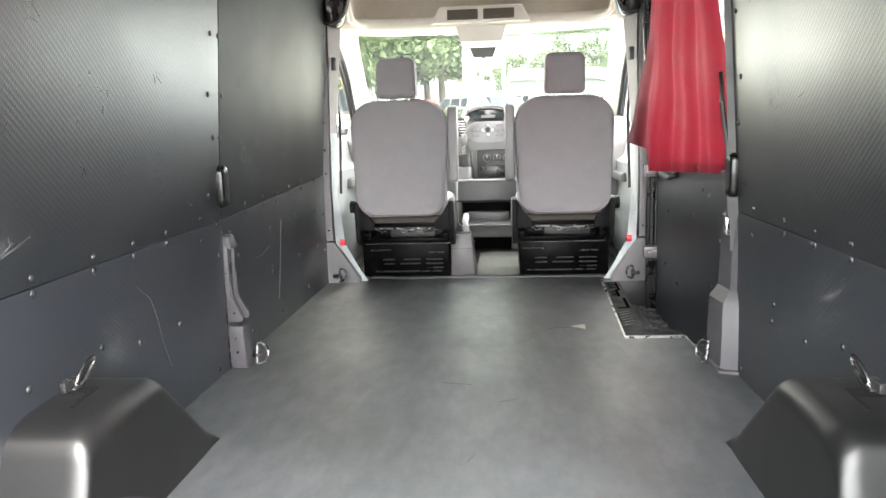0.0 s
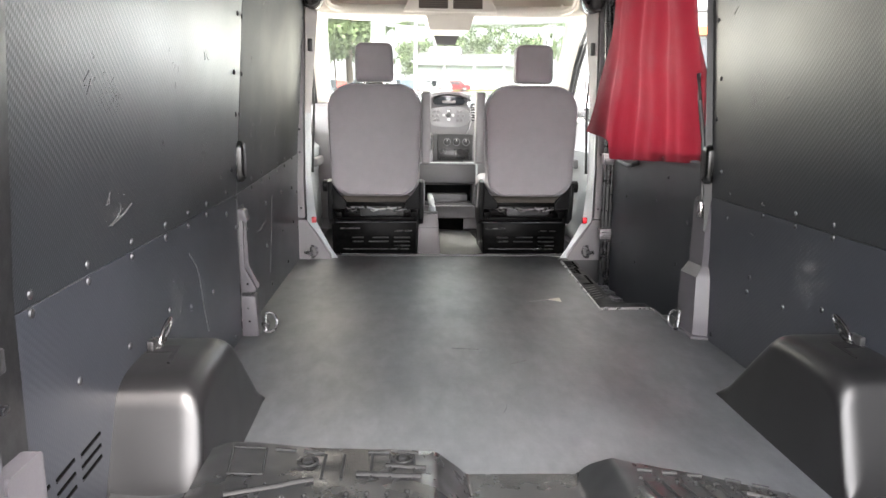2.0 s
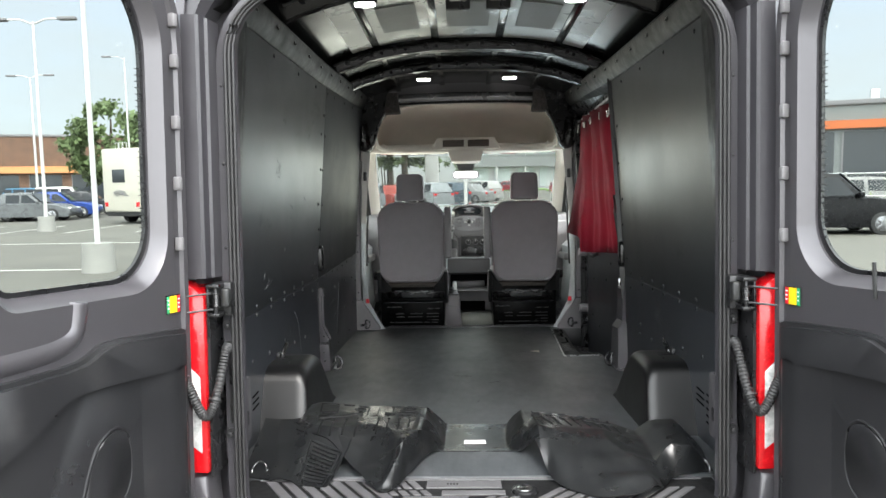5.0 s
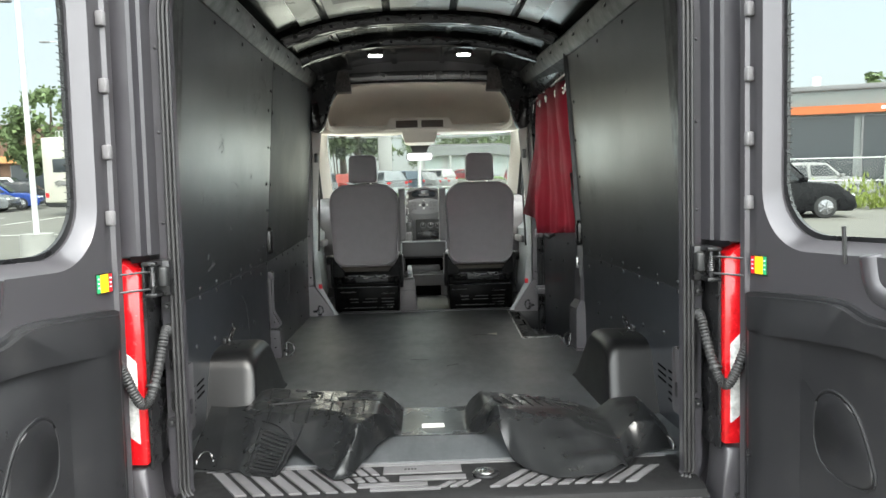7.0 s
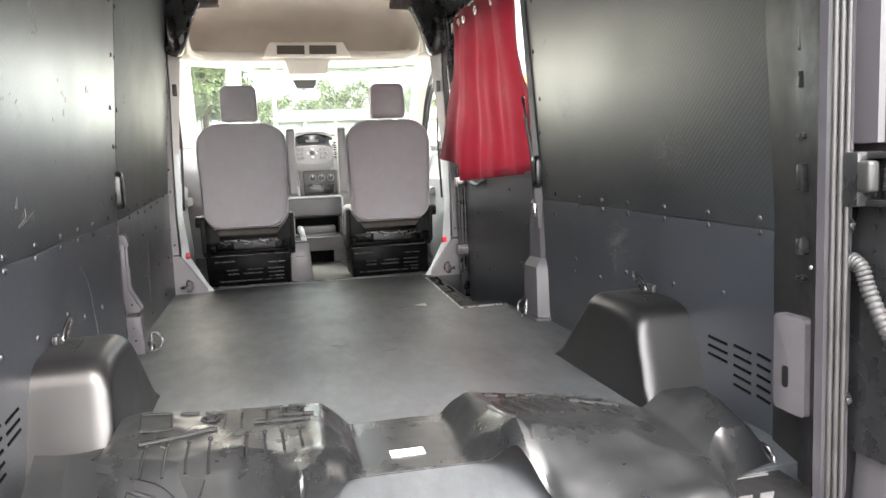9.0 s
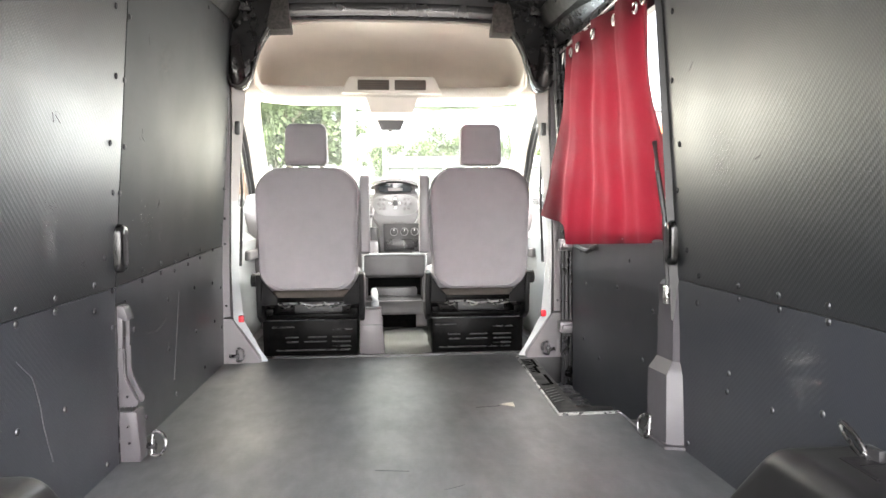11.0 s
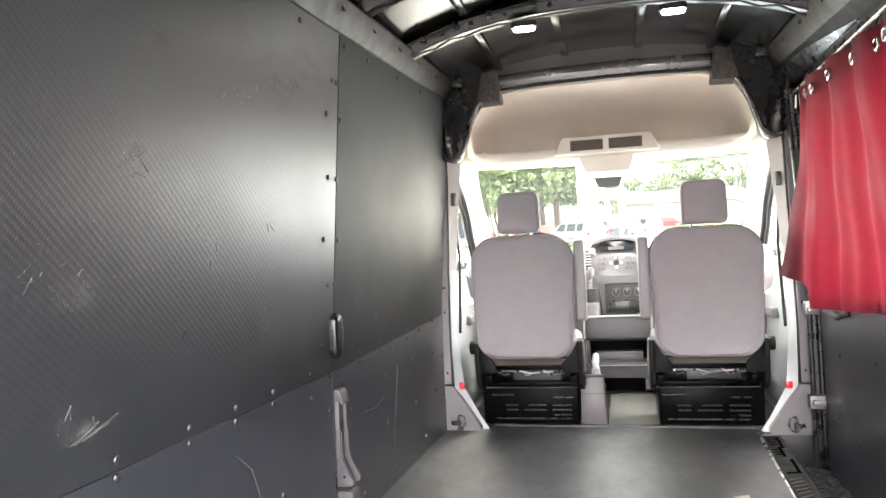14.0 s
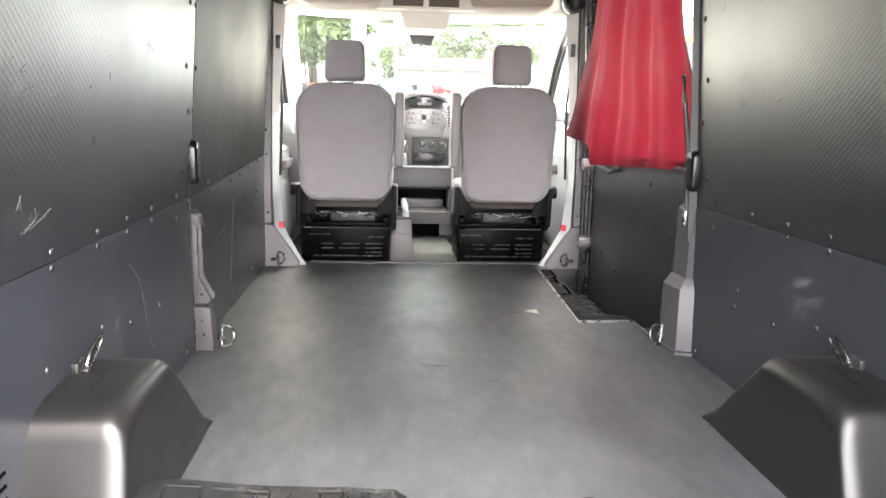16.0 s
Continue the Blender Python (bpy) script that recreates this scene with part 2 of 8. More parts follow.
SCUFF = mat("scuff_plate", (0.028, 0.028, 0.029), 0.4, metal=0.3, var=0.2, scale=14, bump=0.1, grain=260)
SMUDGE = mat("rub_mark", (0.15, 0.15, 0.15), 0.7, var=0.3, scale=60, bump=0.1)
MARK = mat("scuff_mark", (0.055, 0.056, 0.058), 0.6, var=0.3, scale=60, bump=0.1)
WHITE = mat("white_print", (0.75, 0.75, 0.73), 0.5, var=0.05)
RED = mat("red_button", (0.55, 0.01, 0.02), 0.3, var=0.1)
YELLOW = mat("yellow_label", (0.75, 0.5, 0.01), 0.45, var=0.05)
GREEN = mat("green_label", (0.02, 0.32, 0.12), 0.45, var=0.05)
LAMPRED = mat("lamp_red", (0.5, 0.006, 0.010), 0.2, var=0.2, scale=40, bump=0.4, grain=160, coat=0.5)
LAMPCLEAR = mat("lamp_clear", (0.5, 0.5, 0.49), 0.2, var=0.3, scale=40, bump=0.6, grain=90, coat=0.6)
GLASS = plain_bsdf("glass", Base_Color=(0.93, 0.96, 0.95, 1), Roughness=0.0, IOR=1.05, Transmission_Weight=1.0)
TINTGLASS = plain_bsdf("tinted_glass", Base_Color=(0.6, 0.64, 0.62, 1), Roughness=0.0, IOR=1.05, Transmission_Weight=1.0)
SCREENGLASS = plain_bsdf("windscreen_glass", Base_Color=(0.44, 0.47, 0.447, 1), Roughness=0.0, IOR=1.05, Transmission_Weight=1.0)
# a faint translucent mix in the glass imitates glare that pales the view
_t = SCREENGLASS.node_tree
_tr = _t.nodes.new("ShaderNodeBsdfTranslucent")
_tr.inputs[0].default_value = (0.85, 0.9, 0.87, 1)
_mx = _t.nodes.new("ShaderNodeMixShader")
_mx.inputs[0].default_value = 0.008
_t.links.new(_t.nodes["Principled BSDF"].outputs[0], _mx.inputs[1])
_t.links.new(_tr.outputs[0], _mx.inputs[2])
_t.links.new(_mx.outputs[0], _t.nodes["Material Output"].inputs[0])
MIRROR = plain_bsdf("mirror", Base_Color=(0.8, 0.82, 0.84, 1), Roughness=0.03, Metallic=1.0)
SCREEN = plain_bsdf("screen", Base_Color=(0.02, 0.025, 0.03, 1), Roughness=0.12)
LED = plain_bsdf("lamp_lens", Base_Color=(0.9, 0.9, 0.88, 1), Emission_Color=(0.95, 1.0, 0.98, 1), Emission_Strength=8.0)

# rubbed and dusty streaks change the floor's gloss
_t = FLOOR.node_tree
_b = _t.nodes["Principled BSDF"]
_co = _t.nodes.new("ShaderNodeTexCoord")
for _k, (_scale, _stretch, _lo, _hi, _turn) in enumerate(((1.5, (1.8, 0.9, 1), 0.75, 1.15, 25), (9.0, (2.0, 0.8, 1), 0.85, 1.1, -25))):
    _mp = _t.nodes.new("ShaderNodeMapping")
    _mp.inputs["Scale"].default_value, _mp.inputs["Rotation"].default_value = _stretch, (0, 0, radians(_turn))
    _t.links.new(_co.outputs["Object"], _mp.inputs["Vector"])
    _n = _t.nodes.new("ShaderNodeTexNoise")
    _n.inputs["Scale"].default_value, _n.inputs["Detail"].default_value, _n.inputs["Roughness"].default_value = _scale, 7, 0.65
    _t.links.new(_mp.outputs[0], _n.inputs["Vector"])
    _r = _t.nodes.new("ShaderNodeMapRange")
    _r.inputs[1].default_value, _r.inputs[2].default_value, _r.inputs[3].default_value, _r.inputs[4].default_value = 0.36, 0.64, _lo, _hi
    _t.links.new(_n.outputs["Fac"], _r.inputs[0])
    if _k == 0:
        _first = _r
    else:
        _m = _t.nodes.new("ShaderNodeMath")
        _m.operation = "MULTIPLY"
        _t.links.new(_first.outputs[0], _m.inputs[0])
        _t.links.new(_r.outputs[0], _m.inputs[1])
        _t.links.new(_m.outputs[0], _b.inputs["Specular IOR Level"])

# red curtain cloth: light comes through it
CURTAIN = mat("curtain_cloth", (0.10, 0.0075, 0.0145), 0.75, var=0.08, scale=5, bump=0.3, grain=800, spec=0.2)
_t = CURTAIN.node_tree
_b = _t.nodes["Principled BSDF"]
_tr = _t.nodes.new("ShaderNodeBsdfTranslucent")
_tr.inputs[0].default_value = (0.16, 0.008, 0.016, 1)
_mx = _t.nodes.new("ShaderNodeMixShader")
_mx.inputs[0].default_value = 0.2
_t.links.new(_b.outputs[0], _mx.inputs[1])
_t.links.new(_tr.outputs[0], _mx.inputs[2])
_t.links.new(_mx.outputs[0], _t.nodes["Material Output"].inputs[0])

# ---- building helpers ----
WORLD = {}
SHIFT = [Matrix.Identity(4)]  # set while the rear end is built, which sits a little higher and narrower than drawn


def thing(name, at=(0, 0, 0), label="", category="", group="", kind="", m=None):
    ob = new(name)
    ob.matrix_basis = m if m is not None else Matrix.Translation(at)
    WORLD[ob] = ob.matrix_basis.copy()
    return tagged(ob, label, category, group, kind)


def mesh_of(name, bm, material, smooth=35):
    bmesh.ops.recalc_face_normals(bm, faces=bm.faces)
    me = bpy.data.meshes.new(name)
    bm.to_mesh(me)
    bm.free()
    for mt in material if isinstance(material, (list, tuple)) else (material,):
        me.materials.append(mt)
    if smooth:
        me.polygons.foreach_set("use_smooth", [True] * len(me.polygons))
        me.set_sharp_from_angle(angle=radians(smooth))
    return me


def part(name, bm, material, parent=None, label="", smooth=35, local=False, kind="", category=""):
    """One mesh object; its bmesh is in world space, or with local in its thing's own space."""
    if not local:
        bm.transform(SHIFT[-1])
    if parent is not None and not local:
        bm.transform(WORLD[parent].inverted())
    ob = new(name, mesh_of(name, bm, material, smooth))
    if parent is not None:
        ob.parent = parent
        WORLD[ob] = WORLD[parent]
    else:
        WORLD[ob] = Matrix.Identity(4)
    return tagged(ob, label, category, "", kind)


def box(bm, x0, x1, y0, y1, z0, z1, bevel=0.0, seg=2, m=None):
    r = bmesh.ops.create_cube(bm, size=1)
    vs = r["verts"]
    for v in vs:
        v.co = Vector(((x0 + x1) / 2 + v.co.x * (x1 - x0), (y0 + y1) / 2 + v.co.y * (y1 - y0), (z0 + z1) / 2 + v.co.z * (z1 - z0)))
    if bevel:
        es = list({e for v in vs for e in v.link_edges})
        r = bmesh.ops.bevel(bm, geom=es, offset=bevel, segments=seg, affect="EDGES", profile=0.5, clamp_overlap=True)
        vs = list({v for f in r["faces"] for v in f.verts} | {v for v in vs if v.is_valid})
    if m is not None:
        bmesh.ops.transform(bm, matrix=m, verts=vs)
    return bm


def prism(bm, pts, axis, a, b, bevel=0.0, seg=2):
    """A polygon pulled out along an axis from a to b. Its points are the other two axes, in order x, y, z."""
    def put(p, c):
        return {"x": (c, p[0], p[1]), "y": (p[0], c, p[1]), "z": (p[0], p[1], c)}[axis]
    va = [bm.verts.new(put(p, a)) for p in pts]
    vb = [bm.verts.new(put(p, b)) for p in pts]
    fs = [bm.faces.new(va), bm.faces.new(vb[::-1])]
    n = len(pts)
    for i in range(n):
        fs.append(bm.faces.new((va[i], vb[i], vb[(i + 1) % n], va[(i + 1) % n])))
    if bevel:
        es = list({e for f in fs for e in f.edges})
        bmesh.ops.bevel(bm, geom=es, offset=bevel, segments=seg, affect="EDGES", profile=0.5, clamp_overlap=True)
    return bm


def tube(bm, pts, r, n=10, caps=True, closed=False):
    pts = [Vector(p) for p in pts]
    rings = []
    m = len(pts)
    for i, p in enumerate(pts):
        a = pts[(i - 1) % m] if closed or i > 0 else p
        b = pts[(i + 1) % m] if closed or i < m - 1 else p
        d = (b - a).normalized()
        u = d.cross(Vector((0, 0, 1)) if abs(d.z) < 0.95 else Vector((1, 0, 0))).normalized()
        w = d.cross(u)
        rad = r(i / max(1, m - 1)) if callable(r) else r
        rings.append([bm.verts.new(p + rad * (math.cos(k * math.tau / n) * u + math.sin(k * math.tau / n) * w)) for k in range(n)])
    for i in range(m if closed else m - 1):
        A, B = rings[i], rings[(i + 1) % m]
        for k in range(n):
            bm.faces.new((A[k], A[(k + 1) % n], B[(k + 1) % n], B[k]))
    if caps and not closed:
        bm.faces.new(rings[0][::-1])
        bm.faces.new(rings[-1])
    return bm


def surf(bm, f, nu, nv, thick=0.0):
    """A grid of points f(u, v), u and v from 0 to 1; with thick, a closed sheet of that depth below it."""
    g = [[bm.verts.new(f(i / nu, j / nv)) for j in range(nv + 1)] for i in range(nu + 1)]
    fs = []
    for i in range(nu):
        for j in range(nv):
            fs.append(bm.faces.new((g[i][j], g[i + 1][j], g[i + 1][j + 1], g[i][j + 1])))
    if thick:
        bm.normal_update()
        bmesh.ops.solidify(bm, geom=fs, thickness=thick)
    return bm


def disc(bm, c, r, axis, depth, n=16, bevel=0.0):
    """A short cylinder round an axis through c."""
    q = Vector({"x": (1, 0, 0), "y": (0, 1, 0), "z": (0, 0, 1)}[axis] if isinstance(axis, str) else axis).to_track_quat("Z", "Y").to_matrix().to_4x4()
    res = bmesh.ops.create_cone(bm, cap_ends=True, segments=n, radius1=r, radius2=r, depth=depth, matrix=Matrix.Translation(c) @ q)
    if bevel:
        es = list({e for v in res["verts"] for e in v.link_edges})
        bmesh.ops.bevel(bm, geom=es, offset=bevel, segments=2, affect="EDGES", profile=0.5, clamp_overlap=True)
    return bm


def dome(bm, c, r, normal, flat=0.5, n=10):
    q = Vector(normal).to_track_quat("Z", "Y").to_matrix().to_4x4()
    bmesh.ops.create_uvsphere(bm, u_segments=n, v_segments=6, radius=r, matrix=Matrix.Translation(c) @ q @ Matrix.Diagonal((1, 1, flat, 1)))
    return bm


def round_rect(x0, x1, z0, z1, r, n=6):
    """Points round a rectangle whose corners have radii r: one, or four from the lower left round to the left."""
    r = [r] * 4 if not isinstance(r, (list, tuple)) else r
    out = []
    for (cx, cz, a0), rad in zip(((x1 - r[1], z0 + r[1], -90), (x1 - r[2], z1 - r[2], 0), (x0 + r[3], z1 - r[3], 90), (x0 + r[0], z0 + r[0], 180)), (r[1], r[2], r[3], r[0])):
        for k in range(n + 1):
            a = radians(a0 + 90 * k / n)
            out.append((cx + rad * math.cos(a), cz + rad * math.sin(a)))
    return out


def loft(bm, rings, closed=True, cap=False):
    """Faces between rings of equally many points."""
    vs = [[bm.verts.new(p) for p in ring] for ring in rings]
    n = len(vs[0])
    for A, B in zip(vs, vs[1:]):
        for k in range(n if closed else n - 1):
            bm.faces.new((A[k], A[(k + 1) % n], B[(k + 1) % n], B[k]))
    if cap:
        bm.faces.new(vs[0][::-1])
        bm.faces.new(vs[-1])
    return bm


def wall_x(z):
    """Half width of the lining at height z: upright below the seam, leaning in above it."""
    return 0.885 - max(0.0, z - 0.53) * 0.068

# ---- the van's floor ----
def z_floor(y):
    return -0.03 * min(1.0, max(0.0, (0.95 - y) / 0.25))


bm = bmesh.new()
outline = [(-0.9, 0.795), (0.9, 0.795), (0.9, 1.35), (0.9, 2.42), (0.80, 2.52), (0.825, 2.845), (0.59, 2.835), (0.645, 3.97), (0.7, 4.08), (-0.95, 4.08), (-0.93, 1.35)]
prism(bm, outline, "z", -0.05, 0.0)
bmesh.ops.bisect_plane(bm, geom=bm.verts[:] + bm.edges[:] + bm.faces[:], plane_co=(0, 0.95, 0), plane_no=(0, 1, 0))
for v in bm.verts:
    v.co.z += z_floor(v.co.y)
floor = part("floor", bm, FLOOR, kind="structure", label="black rubber cargo floor with scuffs and dust", category="floor")

bm = bmesh.new()
prism(bm, [(0.592, 2.842), (0.822, 2.85), (0.826, 2.838), (0.585, 2.828), (0.64, 3.97), (0.65, 3.97)], "z", -0.004, 0.006)
part("trim_strip", bm, STEEL, floor, "thin bright edge strip along the step")
bm = bmesh.new()
box(bm, -0.56, 0.74, 4.075, 4.095, -0.02, 0.012, 0.004)
part("edge_strip", bm, RUBBER, floor, "thin dark edge where the cab floor begins")
# worn sheen marks and scratches
for k, (x, y, a, ln) in enumerate(((0.34, 2.99, 80, 0.10), (0.02, 1.75, 15, 0.06), (-0.05, 2.3, 100, 0.10), (0.12, 2.15, 60, 0.07))):
    bm = bmesh.new()
    d = Vector((math.cos(radians(90 - a)), math.sin(radians(90 - a)), 0))
    p = Vector((x, y, 0.0008))
    tube(bm, [p - d * ln / 2, p + d * ln * 0.1 + Vector((0.004, 0, 0)), p + d * ln / 2], 0.0008, 5)
    part("scratch", bm, MARK, floor)

# thin pale triangle laid on the floor
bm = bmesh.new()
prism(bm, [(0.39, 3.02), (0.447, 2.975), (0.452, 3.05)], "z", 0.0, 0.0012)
part("pale_patch", bm, mat("pale_patch", (0.55, 0.52, 0.44), 0.7, var=0.3, scale=30), floor, "pale three-cornered patch", smooth=0)
bm = bmesh.new()
box(bm, -0.93, 0.93, 5.2, 5.3, -0.2, 0.3)
box(bm, -0.99, -0.84, 4.04, 5.3, -0.3, -0.005)
box(bm, 0.84, 0.99, 4.04, 5.3, -0.3, -0.005)
box(bm, -0.99, -0.85, 4.05, 4.2, -0.3, 1.55)
box(bm, 0.85, 0.99, 4.05, 4.2, -0.3, 1.55)
part("cab_shell", bm, PAINT_IN, floor, "painted steel round the cab floor")
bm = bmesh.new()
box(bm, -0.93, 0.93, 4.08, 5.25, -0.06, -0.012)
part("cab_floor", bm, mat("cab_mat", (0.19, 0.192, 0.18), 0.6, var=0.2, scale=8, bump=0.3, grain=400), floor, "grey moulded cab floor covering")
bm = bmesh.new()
# the mat's notch draws the sun patch: paler floor shows in its outline
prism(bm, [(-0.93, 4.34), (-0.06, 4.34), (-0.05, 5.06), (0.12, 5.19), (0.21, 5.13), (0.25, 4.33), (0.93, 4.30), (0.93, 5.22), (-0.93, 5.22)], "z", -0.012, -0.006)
part("cab_mat", bm, RUBBER, floor, "black rubber mat, cut out to the sunlit patch's outline")

# step well at the sliding door
step = thing("step_well", (0.76, 3.4, -0.14), "black ribbed plastic step inside the sliding door", "step", kind="structure")
bm = bmesh.new()
prism(bm, [(0.60, 2.85), (0.955, 2.85), (0.955, 4.02), (0.66, 4.02)], "z", -0.19, -0.15)
part("tread", bm, SCUFF, step)
bm = bmesh.new()
prism(bm, [(0.668, 2.87), (0.69, 2.87), (0.747, 3.985), (0.725, 3.985)], "z", -0.16, -0.02)
part("riser", bm, PLASTIC, step)
bm = bmesh.new()
prism(bm, [(0.592, 2.862), (0.826, 2.868), (0.834, 2.975), (0.700, 2.985), (0.692, 3.02), (0.744, 3.97), (0.648, 3.97)], "z", -0.03, -0.006, 0.004)
part("top_plate", bm, SILLBLACK, step, "grey slotted cover plate along the floor edge")
bm = bmesh.new()
tube(bm, [(0.652, 3.97, 0.001), (0.590, 2.861, 0.001), (0.828, 2.864, 0.001), (0.826, 2.63, 0.001), (0.80, 2.52, 0.001)], 0.0035, 6)
part("edge_strip", bm, SILVER, step, "thin pale metal edge of the floor covering")


def edge_x(y):
    return 0.594 + (y - 2.86) * 0.0495


# two combs of dark slots joined by a bar, then an angled groove, then slanting ribs
def plate_piece(name, material, u0, u1, y0, y1, lean, top):
    bm = bmesh.new()
    prism(bm, [(edge_x(y0) + u0, y0), (edge_x(y0 + lean) + u1, y0 + lean), (edge_x(y1 + lean) + u1, y1 + lean), (edge_x(y1) + u0, y1)], "z", -0.010, top)
    part(name, bm, material, step)


for y0, y1, u in ((3.74, 3.94, 0.060), (3.60, 3.76, 0.046), (3.36, 3.56, 0.064)):
    plate_piece("groove", VOID, u, u + 0.014, y0, y1, 0.0, -0.0045)
for y0, count, u in ((3.79, 4, 0.018), (3.62, 3, 0.020)):
    for k in range(count):
        plate_piece("slot", VOID, u, u + 0.04, y0 + k * 0.04, y0 + k * 0.04 + 0.016, 0.012, -0.0045)
plate_piece("groove", VOID, 0.022, 0.064, 3.345, 3.362, 0.015, -0.0045)
for k in range(6):
    plate_piece("moulded_rib", SCUFF, 0.018, 0.068, 3.04 + k * 0.042, 3.052 + k * 0.042, 0.035, -0.003)
bm = bmesh.new()
box(bm, 0.60, 0.955, 3.98, 4.03, -0.19, -0.0, 0.01)
part("front_face", bm, PLASTIC, step)
bm = bmesh.new()
prism(bm, [(0.64, 2.85), (0.955, 2.85), (0.955, 2.45), (0.80, 2.52), (0.82, 2.84)], "z", -0.19, -0.03)
part("rear_face", bm, PLASTIC, step)
for k in range(22):
    y = 3.12 + k * 0.038
    bm = bmesh.new()
    prism(bm, [(0.755, y), (0.838, y + 0.05), (0.838, y + 0.066), (0.755, y + 0.016)], "z", -0.152, -0.140, 0.002, 1)
    part("rib", bm, SILLRIB, step)
# stepped border of the tread round the ribs
zig = [(0.855, 3.05)]
for k in range(6):
    y = 3.12 + k * 0.14
    zig += [(0.855, y), (0.89, y + 0.035), (0.89, y + 0.07), (0.855, y + 0.105)]
zig.append((0.855, 3.97))
for dx in (0.0, 0.028):
    bm = bmesh.new()
    tube(bm, [(x + dx, y, -0.147) for x, y in zig], 0.006, 6)
    part("border_rib", bm, SILLRIB, step)

# ---- wall lining ----
def lining(parent, side, y0, y1, z0, z1, material, label=""):
    """One lining board of 8 mm. Its lower or upper edge may run along the rising seam."""
    bm = bmesh.new()
    g = []
    ny, nz = 10, 5
    for i in range(ny + 1):
        y = y0 + (y1 - y0) * i / ny
        lo = z0(y) if callable(z0) else z0
        hi = z1(y) if callable(z1) else z1
        g.append([(side * wall_x(lo + (hi - lo) * j / nz), y, lo + (hi - lo) * j / nz) for j in range(nz + 1)])
    a = [[bm.verts.new(p) for p in r] for r in g]
    b = [[bm.verts.new((p[0] + side * 0.008, p[1], p[2])) for p in r] for r in g]
    for i in range(ny):
        for j in range(nz):
            bm.faces.new((a[i][j], a[i + 1][j], a[i + 1][j + 1], a[i][j + 1]))
            bm.faces.new((b[i][j], b[i][j + 1], b[i + 1][j + 1], b[i + 1][j]))
    for j in range(nz):
        bm.faces.new((a[0][j], a[0][j + 1], b[0][j + 1], b[0][j]))
        bm.faces.new((a[ny][j], b[ny][j], b[ny][j + 1], a[ny][j + 1]))
    for i in range(ny):
        bm.faces.new((a[i][0], b[i][0], b[i + 1][0], a[i + 1][0]))
        bm.faces.new((a[i][nz], a[i + 1][nz], b[i + 1][nz], b[i][nz]))
    return part("panel", bm, material, parent, label)


def seam(y):
    return 0.5165 + 0.0178 * (y - 0.9) + max(0.0, y - 2.5) * 0.029


def top(y):
    return 1.60 + 0.03 * (y - 0.9) + 0.03 * max(0, y - 2.2)


bolt_mesh = mesh_of("bolt", dome(bmesh.new(), (0, 0, 0), 0.0095, (1, 0, 0), 0.55, 8), BOLT)


def bolts(parent, side, rows):
    for y, z in rows:
        ob = new("bolt", bolt_mesh)
        ob.parent = parent
        ob.matrix_basis = WORLD[parent].inverted() @ Matrix.Translation((side * (wall_x(z) - 0.001), y, z))


wall_left = thing("wall_left", (-0.885, 2.4, 0), "black textured wall lining boards bolted along the seams", "wall", kind="structure")
lining(wall_left, -1, 0.90, 2.458, -0.03, lambda y: seam(y) - 0.003, WALL_LOW, "scratched lower board")
lining(wall_left, -1, 2.466, 3.985, 0.0, lambda y: seam(y) - 0.003, WALL_LOW)
lining(wall_left, -1, 0.90, 2.458, seam, top, WALL, "embossed board with scuffs")
lining(wall_left, -1, 2.466, 3.96, seam, top, WALL_FRONT)
wall_right = thing("wall_right", (0.885, 1.7, 0), "black textured wall lining boards bolted along the seams", "wall", kind="structure")
lining(wall_right, 1, 0.90, 2.445, -0.03, lambda y: seam(y) - 0.003, WALL_LOW)
lining(wall_right, 1, 0.90, 2.445, seam, top, WALL, "embossed board")

SEAM_PAIRS = (0.97, 1.19, 1.42, 1.655, 1.85, 2.046)
bolts(wall_left, -1, [(y, seam(y) + d) for y in SEAM_PAIRS for d in (0.019, -0.014)] + [(2.292, 0.565), (2.295, 0.491), (2.362, 0.638), (2.434, 0.536)])
bolts(wall_left, -1, [(y, seam(y) + d) for y in (2.712, 2.92) for d in (0.023, -0.013)] + [(3.105, 0.582), (3.102, 0.548), (3.302, 0.599), (3.301, 0.56), (3.503, 0.576), (3.503, 0.61), (3.75, 0.6)])
bolts(wall_left, -1, [(2.43, 0.424), (2.618, 0.39), (3.013, 0.443), (3.406, 0.451), (3.01, 0.252), (3.422, 0.257), (3.565, 0.07), (2.36, 0.03), (3.75, 0.44), (3.78, 0.25), (2.72, 0.07), (3.1, 0.06)])
# pairs either side of the upright joint: close together, then wide apart
bolts(wall_left, -1, [(2.406, 1.477), (2.441, 1.477), (2.366, 1.365), (2.482, 1.365), (2.39, 1.169), (2.456, 1.169), (2.366, 0.972), (2.483, 0.972), (2.406, 0.83), (2.459, 0.83)])
bolts(wall_left, -1, [(1.655, 0.323), (1.841, 0.281), (2.085, 0.267), (1.372, 0.317), (1.12, 0.33)] + [(y, top(y) - 0.045) for y in (1.3, 1.75, 2.161, 2.507, 2.735, 3.1, 3.45, 3.75)])
bolts(wall_left, -1, [(3.93, z) for z in (0.9, 1.05, 1.2, 1.35, 1.5, 0.72, 0.4, 0.2)])
bolts(wall_right, 1, [(y, seam(y) + d) for y in (0.97, 1.19, 1.42, 1.657, 1.85, 2.048) for d in (0.023, -0.012)] + [(2.292, 0.567), (2.305, 0.483), (2.365, 0.642), (2.372, 1.38), (2.403, 1.175), (2.375, 0.973), (2.41, 0.83)])
